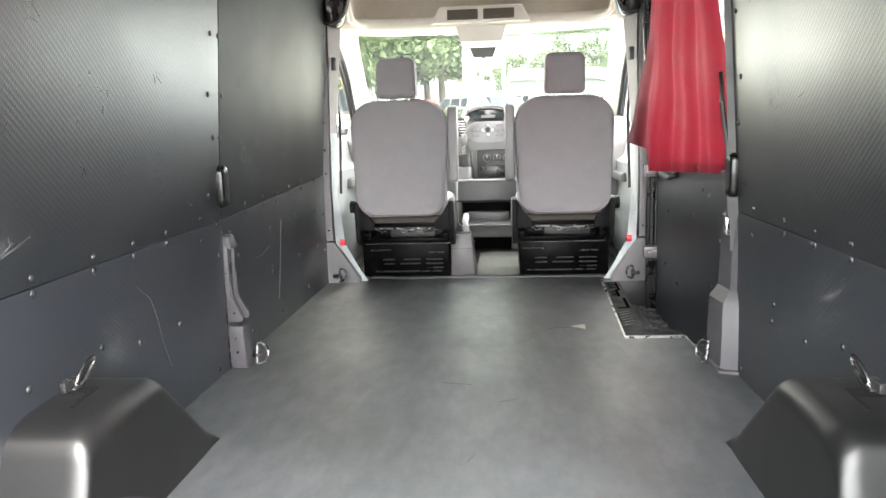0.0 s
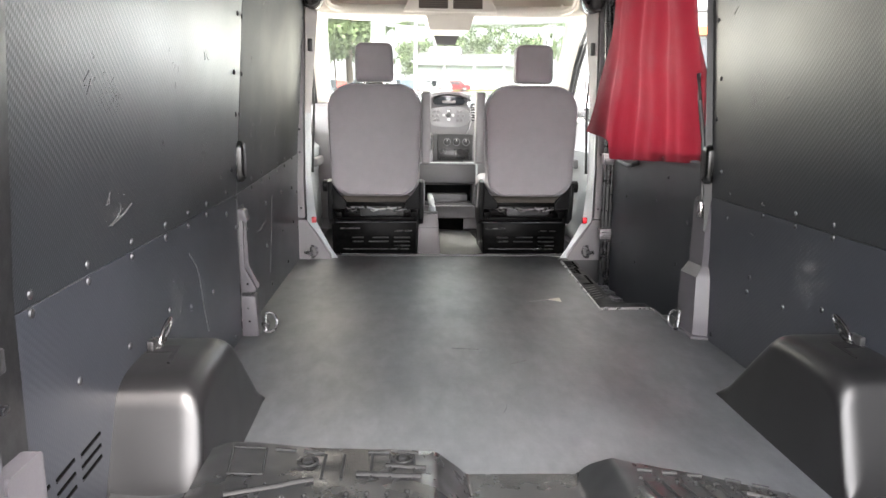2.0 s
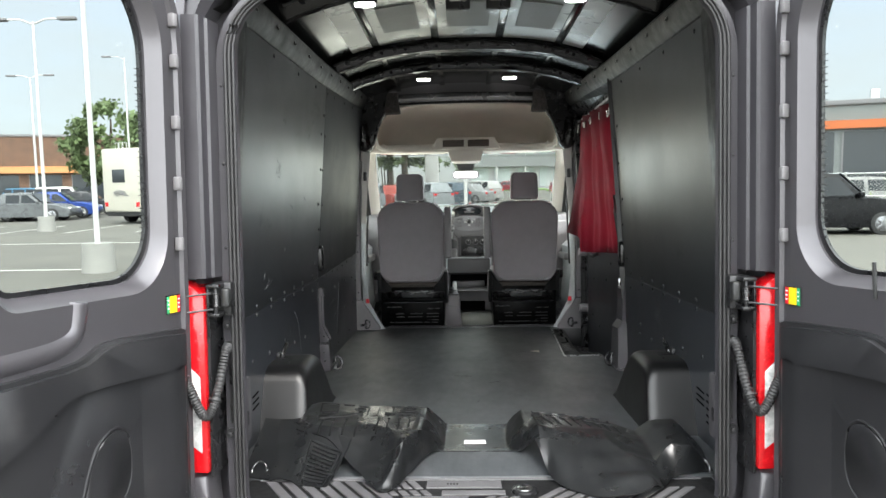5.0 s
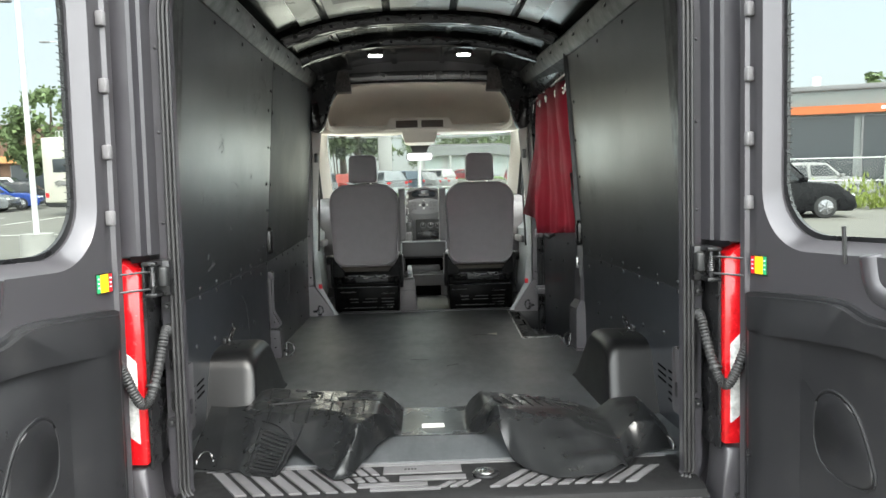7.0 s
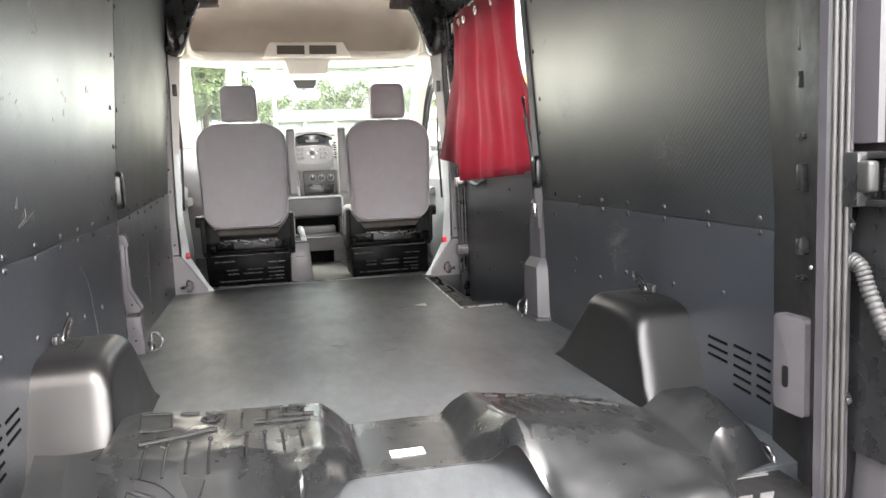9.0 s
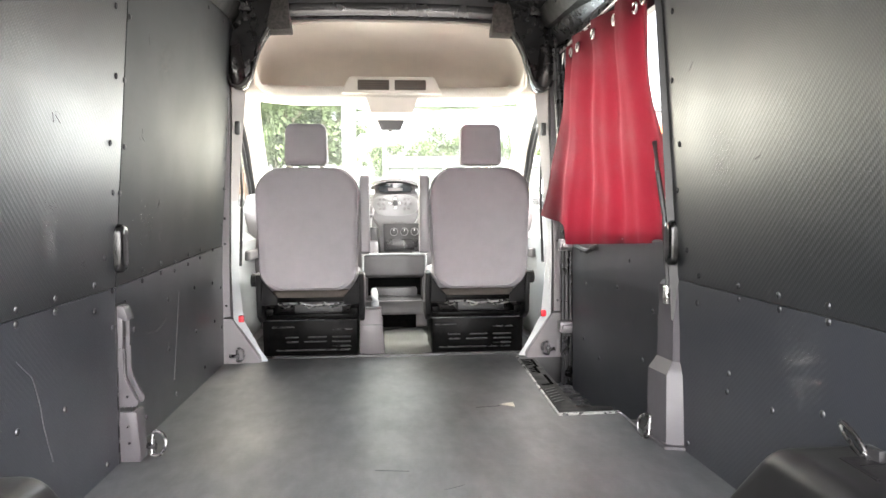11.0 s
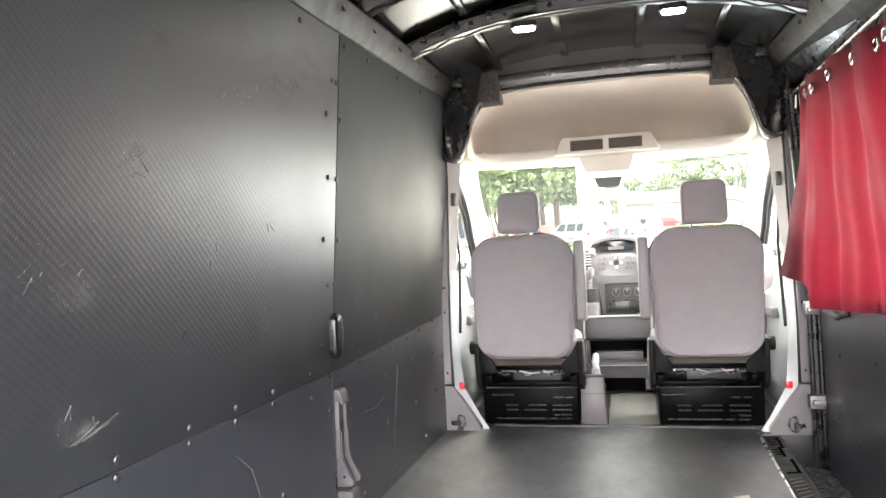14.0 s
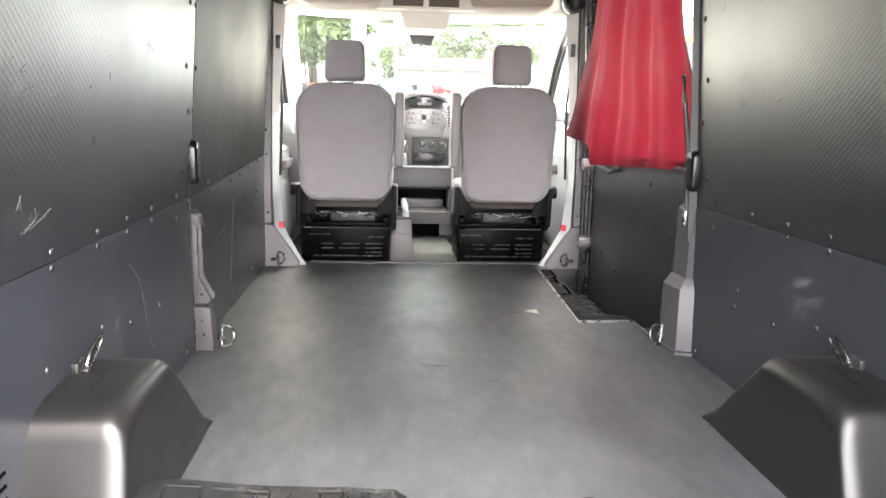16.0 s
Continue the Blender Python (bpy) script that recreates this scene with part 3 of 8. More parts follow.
bolts(wall_right, 1, [(2.11, 0.257), (1.876, 0.266), (1.672, 0.313), (1.372, 0.317), (2.363, 0.031), (1.12, 0.33), (2.10, 0.31)] + [(y, top(y) - 0.045) for y in (1.0, 1.4, 1.8, 2.2)])

# long scratches and a white rub mark in the lining
def mark_line(parent, side, pts, r, mt=None):
    bm = bmesh.new()
    tube(bm, [(side * (wall_x(z) - 0.0004), y, z) for y, z in pts], r, 5)
    part("scratch", bm, mt or MARK, parent)


mark_line(wall_left, -1, [(1.85, 0.435), (1.92, 0.385), (1.95, 0.32), (1.97, 0.25), (2.01, 0.16)], 0.0013)
mark_line(wall_left, -1, [(3.166, 0.459), (3.126, 0.315), (3.071, 0.122)], 0.0013)
mark_line(wall_left, -1, [(2.755, 0.355), (2.86, 0.345), (2.985, 0.37)], 0.0011)
for pts in (((1.30, 0.60), (1.35, 0.615)), ((1.31, 0.598), (1.37, 0.628)), ((1.34, 0.605), (1.40, 0.62)), ((1.33, 0.602), (1.42, 0.632)), ((1.285, 0.645), (1.30, 0.67)), ((1.30, 0.645), (1.298, 0.662)), ((1.36, 0.62), (1.355, 0.64))):
    mark_line(wall_left, -1, pts, 0.0011)
rnd = random.Random(5)
for y, z in ((1.522, 1.33), (1.81, 1.295), (2.03, 1.315), (2.13, 1.40), (2.68, 1.36), (1.48, 1.10), (1.2, 0.87), (2.64, 1.03), (2.86, 0.81), (2.9, 0.70), (3.2, 0.76), (1.62, 0.75), (2.2, 0.62), (2.0, 1.0), (3.0, 0.25)):
    for k in range(3):
        a = rnd.uniform(-1.2, 1.2)
        ln = rnd.uniform(0.01, 0.035)
        y1, z1 = y + rnd.uniform(-0.02, 0.02), z + rnd.uniform(-0.02, 0.02)
        mark_line(wall_left, -1, [(y1, z1), (y1 + ln * math.cos(a), z1 + ln * math.sin(a))], 0.0007)
# rubbed patches of many fine strokes
for y, z, dy, dz, n in ((1.87, 1.31, 0.10, 0.035, 26), (2.05, 1.38, 0.07, 0.04, 18), (1.45, 1.1, 0.06, 0.04, 14), (1.7, 0.95, 0.12, 0.08, 14), (2.7, 0.75, 0.1, 0.08, 14), (1.25, 0.9, 0.08, 0.05, 10)):
    for k in range(n // 2):
        y1, z1 = rnd.gauss(y, dy * 0.5), rnd.gauss(z, dz * 0.5)
        a, ln = rnd.gauss(0.7, 0.5), rnd.uniform(0.004, 0.018)
        mark_line(wall_left, -1, [(y1, z1), (y1 + ln * math.cos(a), z1 + ln * math.sin(a))], rnd.uniform(0.0004, 0.001), SMUDGE)
for y, z in ((1.4, 1.3), (1.9, 0.9), (2.1, 0.45), (1.3, 0.3), (1.7, 0.66), (2.25, 1.2)):
    mark_line(wall_right, 1, [(y, z), (y + 0.03, z + rnd.uniform(-0.03, 0.03))], 0.0008)
# cloudy rubbed patches, dense in the middle and broken up towards their edges
SMEAR = bpy.data.materials.new("rubbed_patch")
SMEAR.use_nodes = True
_t = SMEAR.node_tree
_co = _t.nodes.new("ShaderNodeTexCoord")
_mul = _t.nodes.new("ShaderNodeVectorMath")
_mul.operation = "MULTIPLY"
_mul.inputs[1].default_value = (0, 1, 1)
_dist = _t.nodes.new("ShaderNodeVectorMath")
_dist.operation = "DISTANCE"
_dist.inputs[1].default_value = (0, 0.5, 0.5)
_fade = _t.nodes.new("ShaderNodeMapRange")
_fade.inputs[1].default_value, _fade.inputs[2].default_value, _fade.inputs[3].default_value, _fade.inputs[4].default_value = 0.08, 0.5, 1.0, 0.0
_map = _t.nodes.new("ShaderNodeMapping")
_map.inputs["Rotation"].default_value, _map.inputs["Scale"].default_value = (radians(35), 0, 0), (1, 0.45, 1)
_n = _t.nodes.new("ShaderNodeTexNoise")
_n.inputs["Scale"].default_value, _n.inputs["Detail"].default_value, _n.inputs["Roughness"].default_value = 38, 6, 0.7
_r = _t.nodes.new("ShaderNodeMapRange")
_r.inputs[1].default_value, _r.inputs[2].default_value, _r.inputs[3].default_value, _r.inputs[4].default_value = 0.44, 0.78, 0.0, 0.4
_m = _t.nodes.new("ShaderNodeMath")
_m.operation = "MULTIPLY"
_clear = _t.nodes.new("ShaderNodeBsdfTransparent")
_b = _t.nodes["Principled BSDF"]
_b.inputs["Base Color"].default_value, _b.inputs["Roughness"].default_value = (0.3, 0.296, 0.29, 1), 0.4
_b.inputs["IOR"].default_value = 1.7
_mx = _t.nodes.new("ShaderNodeMixShader")
_t.links.new(_co.outputs["Generated"], _mul.inputs[0])
_t.links.new(_mul.outputs[0], _dist.inputs[0])
_t.links.new(_dist.outputs["Value"], _fade.inputs[0])
_t.links.new(_co.outputs["Object"], _map.inputs["Vector"])
_t.links.new(_map.outputs[0], _n.inputs["Vector"])
_t.links.new(_n.outputs["Fac"], _r.inputs[0])
_t.links.new(_fade.outputs[0], _m.inputs[0])
_t.links.new(_r.outputs[0], _m.inputs[1])
_t.links.new(_m.outputs[0], _mx.inputs[0])
_t.links.new(_clear.outputs[0], _mx.inputs[1])
_t.links.new(_b.outputs[0], _mx.inputs[2])
_t.links.new(_mx.outputs[0], _t.nodes["Material Output"].inputs[0])


def rub_patch(wall, side, y, z, wide, high):
    bm = bmesh.new()
    surf(bm, lambda u, v: Vector((side * (wall_x(z + (v - 0.5) * high) - 0.0025), y + (u - 0.5) * wide, z + (v - 0.5) * high)), 4, 4)
    part("rub_mark", bm, SMEAR, wall)


for y, z, wide, high in ((2.03, 1.39, 0.26, 0.17), (2.20, 1.47, 0.30, 0.13), (1.53, 1.36, 0.09, 0.06), (1.35, 0.63, 0.22, 0.10), (1.45, 1.12, 0.08, 0.07),
                         (2.0, 0.73, 0.1, 0.2), (1.3, 0.86, 0.16, 0.08), (1.72, 0.32, 0.2, 0.2), (2.72, 0.72, 0.2, 0.2), (2.85, 1.3, 0.22, 0.2)):
    rub_patch(wall_left, -1, y, z, wide, high)
for y, z, wide, high in ((1.75, 0.40, 0.2, 0.2), (1.35, 0.72, 0.22, 0.12), (2.1, 0.9, 0.16, 0.2)):
    rub_patch(wall_right, 1, y, z, wide, high)
# pale worn edge along the seams
for side, wall in ((-1, wall_left), (1, wall_right)):
    for y0, y1 in ((0.93, 1.25), (1.5, 1.78), (2.1, 2.4)):
        mark_line(wall, side, [(y0 + (y1 - y0) * k / 4, seam(y0 + (y1 - y0) * k / 4) - 0.003) for k in range(5)], 0.0007)

# oval pocket covers on the centre posts
for side, wall in ((-1, wall_left), (1, wall_right)):
    bm = bmesh.new()
    yc = 2.462
    rings = []
    for d, k in ((0.0, 1.0), (0.018, 0.98), (0.026, 0.86), (0.027, 0.6)):
        x = side * (wall_x(0.66) - d)
        rings.append([(x, yc + (p[0]) * k, 0.662 + p[1] * k) for p in round_rect(-0.032, 0.032, -0.075, 0.075, 0.03)])
    loft(bm, rings, cap=True)
    part("pocket_cover", bm, ROOFPAINT, wall, "glossy black oval pocket cover", smooth=60)

# slanted air slots low in the lining behind the arches
for side, wall in ((-1, wall_left), (1, wall_right)):
    for y0, y1, zs_ in ((1.10, 1.19, (0.195, 0.170, 0.146)), (1.0, 1.074, (0.195, 0.168, 0.141, 0.114, 0.088)), (0.925, 0.978, (0.194, 0.166, 0.139, 0.112, 0.085))):
        for z in zs_:
            bm = bmesh.new()
            x = side * (wall_x(z) - 0.0012)
            prism(bm, [(y0, z - 0.006), (y0 + 0.004, z - 0.0085), (y1, z - 0.0025), (y1, z + 0.002), (y1 - 0.004, z + 0.0035), (y0, z - 0.0025)], "x", x, x + side * 0.004)
            part("air_slot", bm, VOID, wall, "slanted air slot", smooth=0)
            bm = bmesh.new()
            tube(bm, [(x - side * 0.0004, y0, z - 0.0095), (x - side * 0.0004, y1, z - 0.0035)], 0.0011, 5)
            part("slot_lip", bm, BOLT, wall)

# ---- grey centre posts with lashing rings ----
def ring(name, at, side, r=0.035, lean=20, label="black steel lashing ring on the floor edge", mt=None, turn=0):
    th = thing(name, at, label, "lashing ring", "lashing rings")
    bm = bmesh.new()
    pts = [(r * 0.85 * max(-0.35, math.sin(a * math.tau / 28)), r * 0.25 * math.cos(a * math.tau / 28), r * math.cos(a * math.tau / 28)) for a in range(28)]
    pts = [Matrix.Rotation(radians(turn), 3, "Z") @ Vector(p) for p in pts]
    pts = [Vector((-side * p.x, p.y, p.z)) for p in pts]
    tube(bm, pts, 0.0055, 8, closed=True)
    part("loop", bm, mt or RINGSTEEL, th, local=True)
    bm = bmesh.new()
    disc(bm, (side * 0.022, 0.004, -0.008), 0.011, (side, 0.2, 0), 0.05, 12, 0.003)
    part("boss", bm, RINGSTEEL, th, local=True)
    part("saddle", tube(bmesh.new(), [(side * 0.008, 0.004, -0.03), (side * 0.006, 0.004, -0.008), (side * 0.008, 0.004, 0.014)], 0.007, 8), DARKSTEEL, th, local=True)
    return th


post_left = thing("pillar_left", (-0.87, 2.5, 0), "grey painted steel post foot with a raised rib", "post", kind="structure")
bm = bmesh.new()
prism(bm, [(-0.888, 0.0), (-0.822, 0.0), (-0.824, 0.03), (-0.831, 0.15), (-0.836, 0.157), (-0.888, 0.157)], "y", 2.465, 2.535, 0.004)
foot = part("foot", bm, POST, post_left, smooth=30)
# channel above the foot: near and far flange, a web between them coloured black for the hollow's shade, and a bent cap
FLANGE = [(-0.888, 0.172), (-0.832, 0.172), (-0.827, 0.184), (-0.829, 0.196), (-0.868, 0.258), (-0.872, 0.275), (-0.872, 0.352), (-0.868, 0.360), (-0.867, 0.445), (-0.888, 0.462)]
for y0, y1, name in ((2.465, 2.480, "flange"), (2.528, 2.540, "flange")):
    bm = bmesh.new()
    prism(bm, FLANGE, "y", y0, y1, 0.0035)
    part(name, bm, POST, post_left, smooth=30)
bm = bmesh.new()
prism(bm, [(-0.888, 0.157), (-0.846, 0.157), (-0.846, 0.185), (-0.878, 0.255), (-0.880, 0.45), (-0.888, 0.45)], "y", 2.47, 2.535)
part("web", bm, GLOSSBLACK, post_left, "black web, the hollow's shade put in as colour", smooth=0)
bm = bmesh.new()
prism(bm, [(-0.888, 0.455), (-0.858, 0.437), (-0.850, 0.441), (-0.862, 0.480), (-0.872, 0.486), (-0.888, 0.486)], "y", 2.464, 2.525, 0.004)
part("cap", bm, POST, post_left, "bent bright cap", smooth=30)
# black plate behind the post draws the shadow in the gap round it
part("backing", box(bmesh.new(), -0.888, -0.8825, 2.456, 2.548, 0.0, 0.495), GLOSSBLACK, post_left, "black plate painting the shadowed gap round the foot", smooth=0)
for x, z in ((-0.855, 0.06), (-0.858, 0.112), (-0.858, 0.205), (-0.877, 0.352)):
    part("hole", disc(bmesh.new(), (x, 2.4645, z), 0.0042, "y", 0.004, 8), GLOSSBLACK, post_left)
post_right = thing("pillar_right", (0.86, 2.5, 0), "grey painted steel post foot beside the sliding door", "post", kind="structure")
bm = bmesh.new()
loft(bm, [[(0.892, 2.385 + i, z), (0.892, 2.57, z), (0.825 + d * 0.8, 2.565, z), (0.834 + d * 0.75, 2.41 + i, z)] for z, d, i in
          ((0.0, -0.012, -0.005), (0.01, -0.012, -0.005), (0.014, 0.0, 0.005), (0.235, 0.008, 0.02), (0.275, 0.045, 0.04), (0.41, 0.05, 0.045), (0.52, 0.055, 0.05), (0.535, 0.07, 0.055))], cap=True)
part("foot", bm, POST, post_right, smooth=30)
bm = bmesh.new()
loft(bm, [[(0.90, 2.445, z), (0.955, 2.515, z), (0.885 - max(0, z - .5) * .066, 2.495, z), (0.865 - max(0, z - .5) * .066, 2.455, z)] for z in (0.41, 0.9, 1.3, 1.66)], cap=True)
part("post", bm, PLASTIC, post_right)
bm = bmesh.new()
tube(bm, [(0.872, 2.50, 0.52), (0.868, 2.51, 0.60), (0.862, 2.51, 0.75), (0.845, 2.53, 0.9), (0.85, 2.57, 1.0)], 0.009, 8)
part("seal_edge", bm, RUBBER, post_right)
bm = bmesh.new()
box(bm, 0.853, 0.868, 2.47, 2.50, 0.46, 0.52, 0.004)
part("catch", bm, STEEL, post_right, "bright catch on the post")

ring("lashing_ring", (-0.797, 2.53, 0.036), -1, 0.037)
ring("lashing_ring", (0.812, 2.53, 0.042), 1, 0.036, turn=40)
ring("lashing_ring", (-0.805, 3.955, 0.05), -1, 0.032)
ring("lashing_ring", (0.805, 3.955, 0.05), 1, 0.032)

# ---- wheel arches ----
def arch(side):
    th = thing("wheel_arch", (side * 0.8, 1.45, 0), "black plastic wheel arch cover with rounded top", "wheel arch", "wheel arches", kind="structure")
    bm = bmesh.new()
    # profiles from the rear foot over the top to the front foot; x runs from the wall inwards
    rows = ((1.15, -0.06, 0.0), (1.176, 0.0, 0.0), (1.208, 0.075, 0.0), (1.24, 0.148, 0.0), (1.262, 0.198, 0.0), (1.274, 0.222, 0.0), (1.292, 0.244, 0.0), (1.32, 0.259, 0.0), (1.355, 0.268, 0.0), (1.42, 0.273, 0.0),
            (1.50, 0.273, 0.0), (1.56, 0.272, 0.0), (1.598, 0.265, 0.0), (1.632, 0.238, 0.0), (1.75, 0.115, 0.0), (1.857, 0.0, 0.0), (1.914, -0.06, 0.0))
    # round the profile off between the rows
    fine = []
    for i in range(len(rows) - 1):
        p0, p1, p2, p3 = rows[max(0, i - 1)], rows[i], rows[i + 1], rows[min(len(rows) - 1, i + 2)]
        for k in range(4):
            u = k / 4
            fine.append(tuple(0.5 * (2 * b + (c - a) * u + (2 * a - 5 * b + 4 * c - d) * u * u + (3 * b - a - 3 * c + d) * u ** 3) for a, b, c, d in zip(p0, p1, p2, p3)))
    fine.append(rows[-1])
    rings = []
    for y, z, c in fine:
        z0 = -0.06
        h = max(0.004, z - z0)
        xin = 0.678
        pts = [(0.895, z0 + h), (0.84, z0 + h)]
        r = min(0.055, max(0.002, h - 0.05) * 0.8)
        for k in range(7):
            a = radians(90 * k / 6)
            pts.append((xin + r + 0.028 * h / 0.33 - r * math.sin(a), z0 + h - r + r * math.cos(a)))
        pts.append((xin, z0))
        rings.append([(side * px, y, pz) for px, pz in pts])
    loft(bm, rings, closed=False)
    part("cover", bm, ARCH, th, smooth=70)
    # L-shaped shadow mark on the arch top, put in as a black plate
    bm = bmesh.new()
    prism(bm, [(0.812, 1.505), (0.88, 1.505), (0.88, 1.46), (0.822, 1.46), (0.81, 1.385), (0.803, 1.385)], "z", 0.266, 0.2755)
    if side < 0:
        bmesh.ops.transform(bm, matrix=Matrix.Diagonal((-1, 1, 1, 1)), verts=bm.verts)
    part("ring_shade", bm, PILLARBLACK, th, "thin black plate painting the shadow mark under the ring")
    r2 = thing("lashing_ring", (side * 0.862, 1.515, 0.272), "steel lashing ring above the wheel arch", "lashing ring", "lashing rings")
    bm = bmesh.new()
    tube(bm, [(-side * (0.004 + 0.004 * math.cos(a * math.tau / 18)), 0.034 * math.cos(a * math.tau / 18) + 0.018, 0.03 + 0.014 * math.sin(a * math.tau / 18) + 0.022 * math.cos(a * math.tau / 18)) for a in range(18)], 0.005, 8, closed=True)
    part("bracket", box(bmesh.new(), -0.008 + side * 0.012, 0.008 + side * 0.012, -0.05, 0.0, 0.0, 0.026, 0.004), DARKSTEEL, r2, local=True)
    part("loop", bm, RINGSTEEL, r2, local=True)
    part("boss", disc(bmesh.new(), (side * 0.015, -0.02, -0.005), 0.014, "x", 0.045, 12, 0.003), RINGSTEEL, r2, local=True)
    return th


arch(-1)
arch(1)

# ---- roof ----
def roof_z(x, y):
    return 1.93 - 0.16 * abs(x / 0.86) ** 2.6 - 0.03 * max(0, 1.2 - y)


bm = bmesh.new()
surf(bm, lambda u, v: Vector((-0.97 + 1.94 * u, 0.55 + 3.55 * v, roof_z(-0.97 + 1.94 * u, 0.55 + 3.55 * v))), 24, 12)
r = bmesh.ops.extrude_face_region(bm, geom=bm.faces[:])
bmesh.ops.translate(bm, verts=[v for v in r["geom"] if isinstance(v, bmesh.types.BMVert)], vec=(0, 0, 0.03))
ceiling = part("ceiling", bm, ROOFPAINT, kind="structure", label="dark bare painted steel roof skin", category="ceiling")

def bow(y, depth, drop, w=0.06):
    th = thing("roof_bow", (0, y, 1.85), "dark painted steel roof bow with holes", "roof bow", "roof bows", kind="structure")
    bm = bmesh.new()
    rings = []
    for i in range(25):
        x = -0.80 + 1.6 * i / 24
        z = roof_z(x, y) - 0.012
        e = 0.008 * math.sin(x * 40) * (abs(x) > 0.3)
        rings.append([(x, y - w - 0.02, z - 0.004), (x, y - w * 0.9, z - 0.006), (x, y - w * 0.62, z - drop * 0.85), (x, y - w * 0.5, z - drop), (x, y - 0.012, z - drop + e), (x, y - 0.006, z - drop * 0.6), (x, y + 0.006, z - drop * 0.6), (x, y + 0.012, z - drop + e),
                      (x, y + w * 0.5, z - drop), (x, y + w * 0.62, z - drop * 0.85), (x, y + w * 0.9, z - 0.006), (x, y + w + 0.02, z - 0.004)])
    loft(bm, rings, closed=False)
    part("channel", bm, ROOFPAINT, th, smooth=22)
    for x in (-0.7, -0.56, -0.42, -0.24, -0.06, 0.09, 0.27, 0.45, 0.58, 0.71):
        part("clip", box(bmesh.new(), x - 0.012, x + 0.012, y - w - 0.018, y - w * 0.6, roof_z(x, y) - 0.045, roof_z(x, y) - 0.02, 0.004), GLOSSBLACK, th)
    bm = bmesh.new()
    tube(bm, [(x, y + w * 0.95 + 0.006 * math.sin(x * 27 + 1), roof_z(x, y) - 0.034 + 0.007 * math.sin(x * 19 + 2)) for x in [-0.78 + 0.06 * k for k in range(27)]], 0.008, 6)
    part("cable", bm, GLOSSBLACK, th)
    for x in (-0.62, -0.5, -0.36, -0.18, 0.0, 0.18, 0.36, 0.5, 0.62):
        part("hole", disc(bmesh.new(), (x, y - w * 0.8, roof_z(x, y) - 0.012 - drop * 0.5), 0.011, (0, -0.6, -0.6), 0.006, 10), GLOSSBLACK, th)
    # wiring clipped along the bow
    bm = bmesh.new()
    tube(bm, [(x, y - w * 1.05 - 0.008 * math.sin(x * 31), roof_z(x, y) - 0.03 + 0.006 * math.sin(x * 23)) for x in [-0.78 + 0.06 * k for k in range(27)]], 0.006, 6)
    part("cable", bm, PLASTIC, th)
    return th


for y, d in ((0.72, 0.05), (1.40, 0.06), (2.62, 0.05), (3.19, 0.05)):
    bow(y, 0.05, d)

# roof stiffening ribs between bows and the lighter damping pads
for y0, y1 in ((1.52, 2.5), (0.82, 1.3), (2.72, 3.1), (3.3, 4.0)):
    for x in (-0.52, -0.18, 0.18, 0.52):
        bm = bmesh.new()
        box(bm, x - 0.02, x + 0.02, y0, y1, roof_z(x, 2) - 0.016, roof_z(x, 2) - 0.001, 0.006)
        part("rib", bm, ROOFPAINT, ceiling)
# pale panels just below the dark roof skin in one bay
BAYPALE = mat("roof_bay_pale", (0.36, 0.375, 0.35), 0.32, var=0.15, scale=6, bump=0.05)
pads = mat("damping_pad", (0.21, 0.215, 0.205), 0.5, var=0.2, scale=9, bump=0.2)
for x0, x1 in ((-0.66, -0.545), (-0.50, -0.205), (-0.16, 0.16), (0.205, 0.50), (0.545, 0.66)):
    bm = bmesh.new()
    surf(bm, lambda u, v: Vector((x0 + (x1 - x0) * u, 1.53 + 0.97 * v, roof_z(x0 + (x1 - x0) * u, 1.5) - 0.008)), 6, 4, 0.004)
    bay = part("bay_panel", bm, BAYPALE, ceiling, "pale grey-green panel between the roof bows", smooth=60)
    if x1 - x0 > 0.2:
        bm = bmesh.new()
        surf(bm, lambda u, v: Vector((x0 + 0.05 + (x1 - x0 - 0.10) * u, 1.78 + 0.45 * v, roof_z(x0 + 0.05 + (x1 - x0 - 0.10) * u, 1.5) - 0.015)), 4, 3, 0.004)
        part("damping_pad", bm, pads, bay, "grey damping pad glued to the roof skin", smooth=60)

def roof_lamp(x, y, z):
    th = thing("roof_lamp", (x, y, z), "small oval white roof lamp, switched on", "lamp", "roof lamps")
    bm = bmesh.new()
    prism(bm, round_rect(-0.052, 0.052, -0.024, 0.024, 0.023), "z", 0.0, 0.022, 0.005)
    part("housing", bm, PLASTIC, th, local=True)
    bm = bmesh.new()
    prism(bm, round_rect(-0.042, 0.042, -0.018, 0.018, 0.017), "z", -0.010, 0.004, 0.005)
    part("lens", bm, LED, th, "glowing white lens", local=True)


for x in (-0.283, 0.283):
    roof_lamp(x, 3.12, 1.80)
for x in (-0.44, 0.44):
    roof_lamp(x, 1.36, 1.79)
for x in (-0.05, 0.115):
    th = thing("latch_bracket", (x, 1.31, 1.79), "black door latch bracket under the roof edge", "bracket", "latch brackets")
    part("plate", box(bmesh.new(), -0.05, 0.05, -0.02, 0.02, -0.05, 0.04, 0.006), GLOSSBLACK, th, local=True)
    part("hook", box(bmesh.new(), -0.034, 0.012, -0.03, -0.018, -0.02, 0.008, 0.004), STEEL, th, local=True)
    part("roller", disc(bmesh.new(), (0.026, -0.025, -0.008), 0.013, "y", 0.012, 14, 0.002), STEEL, th, local=True)

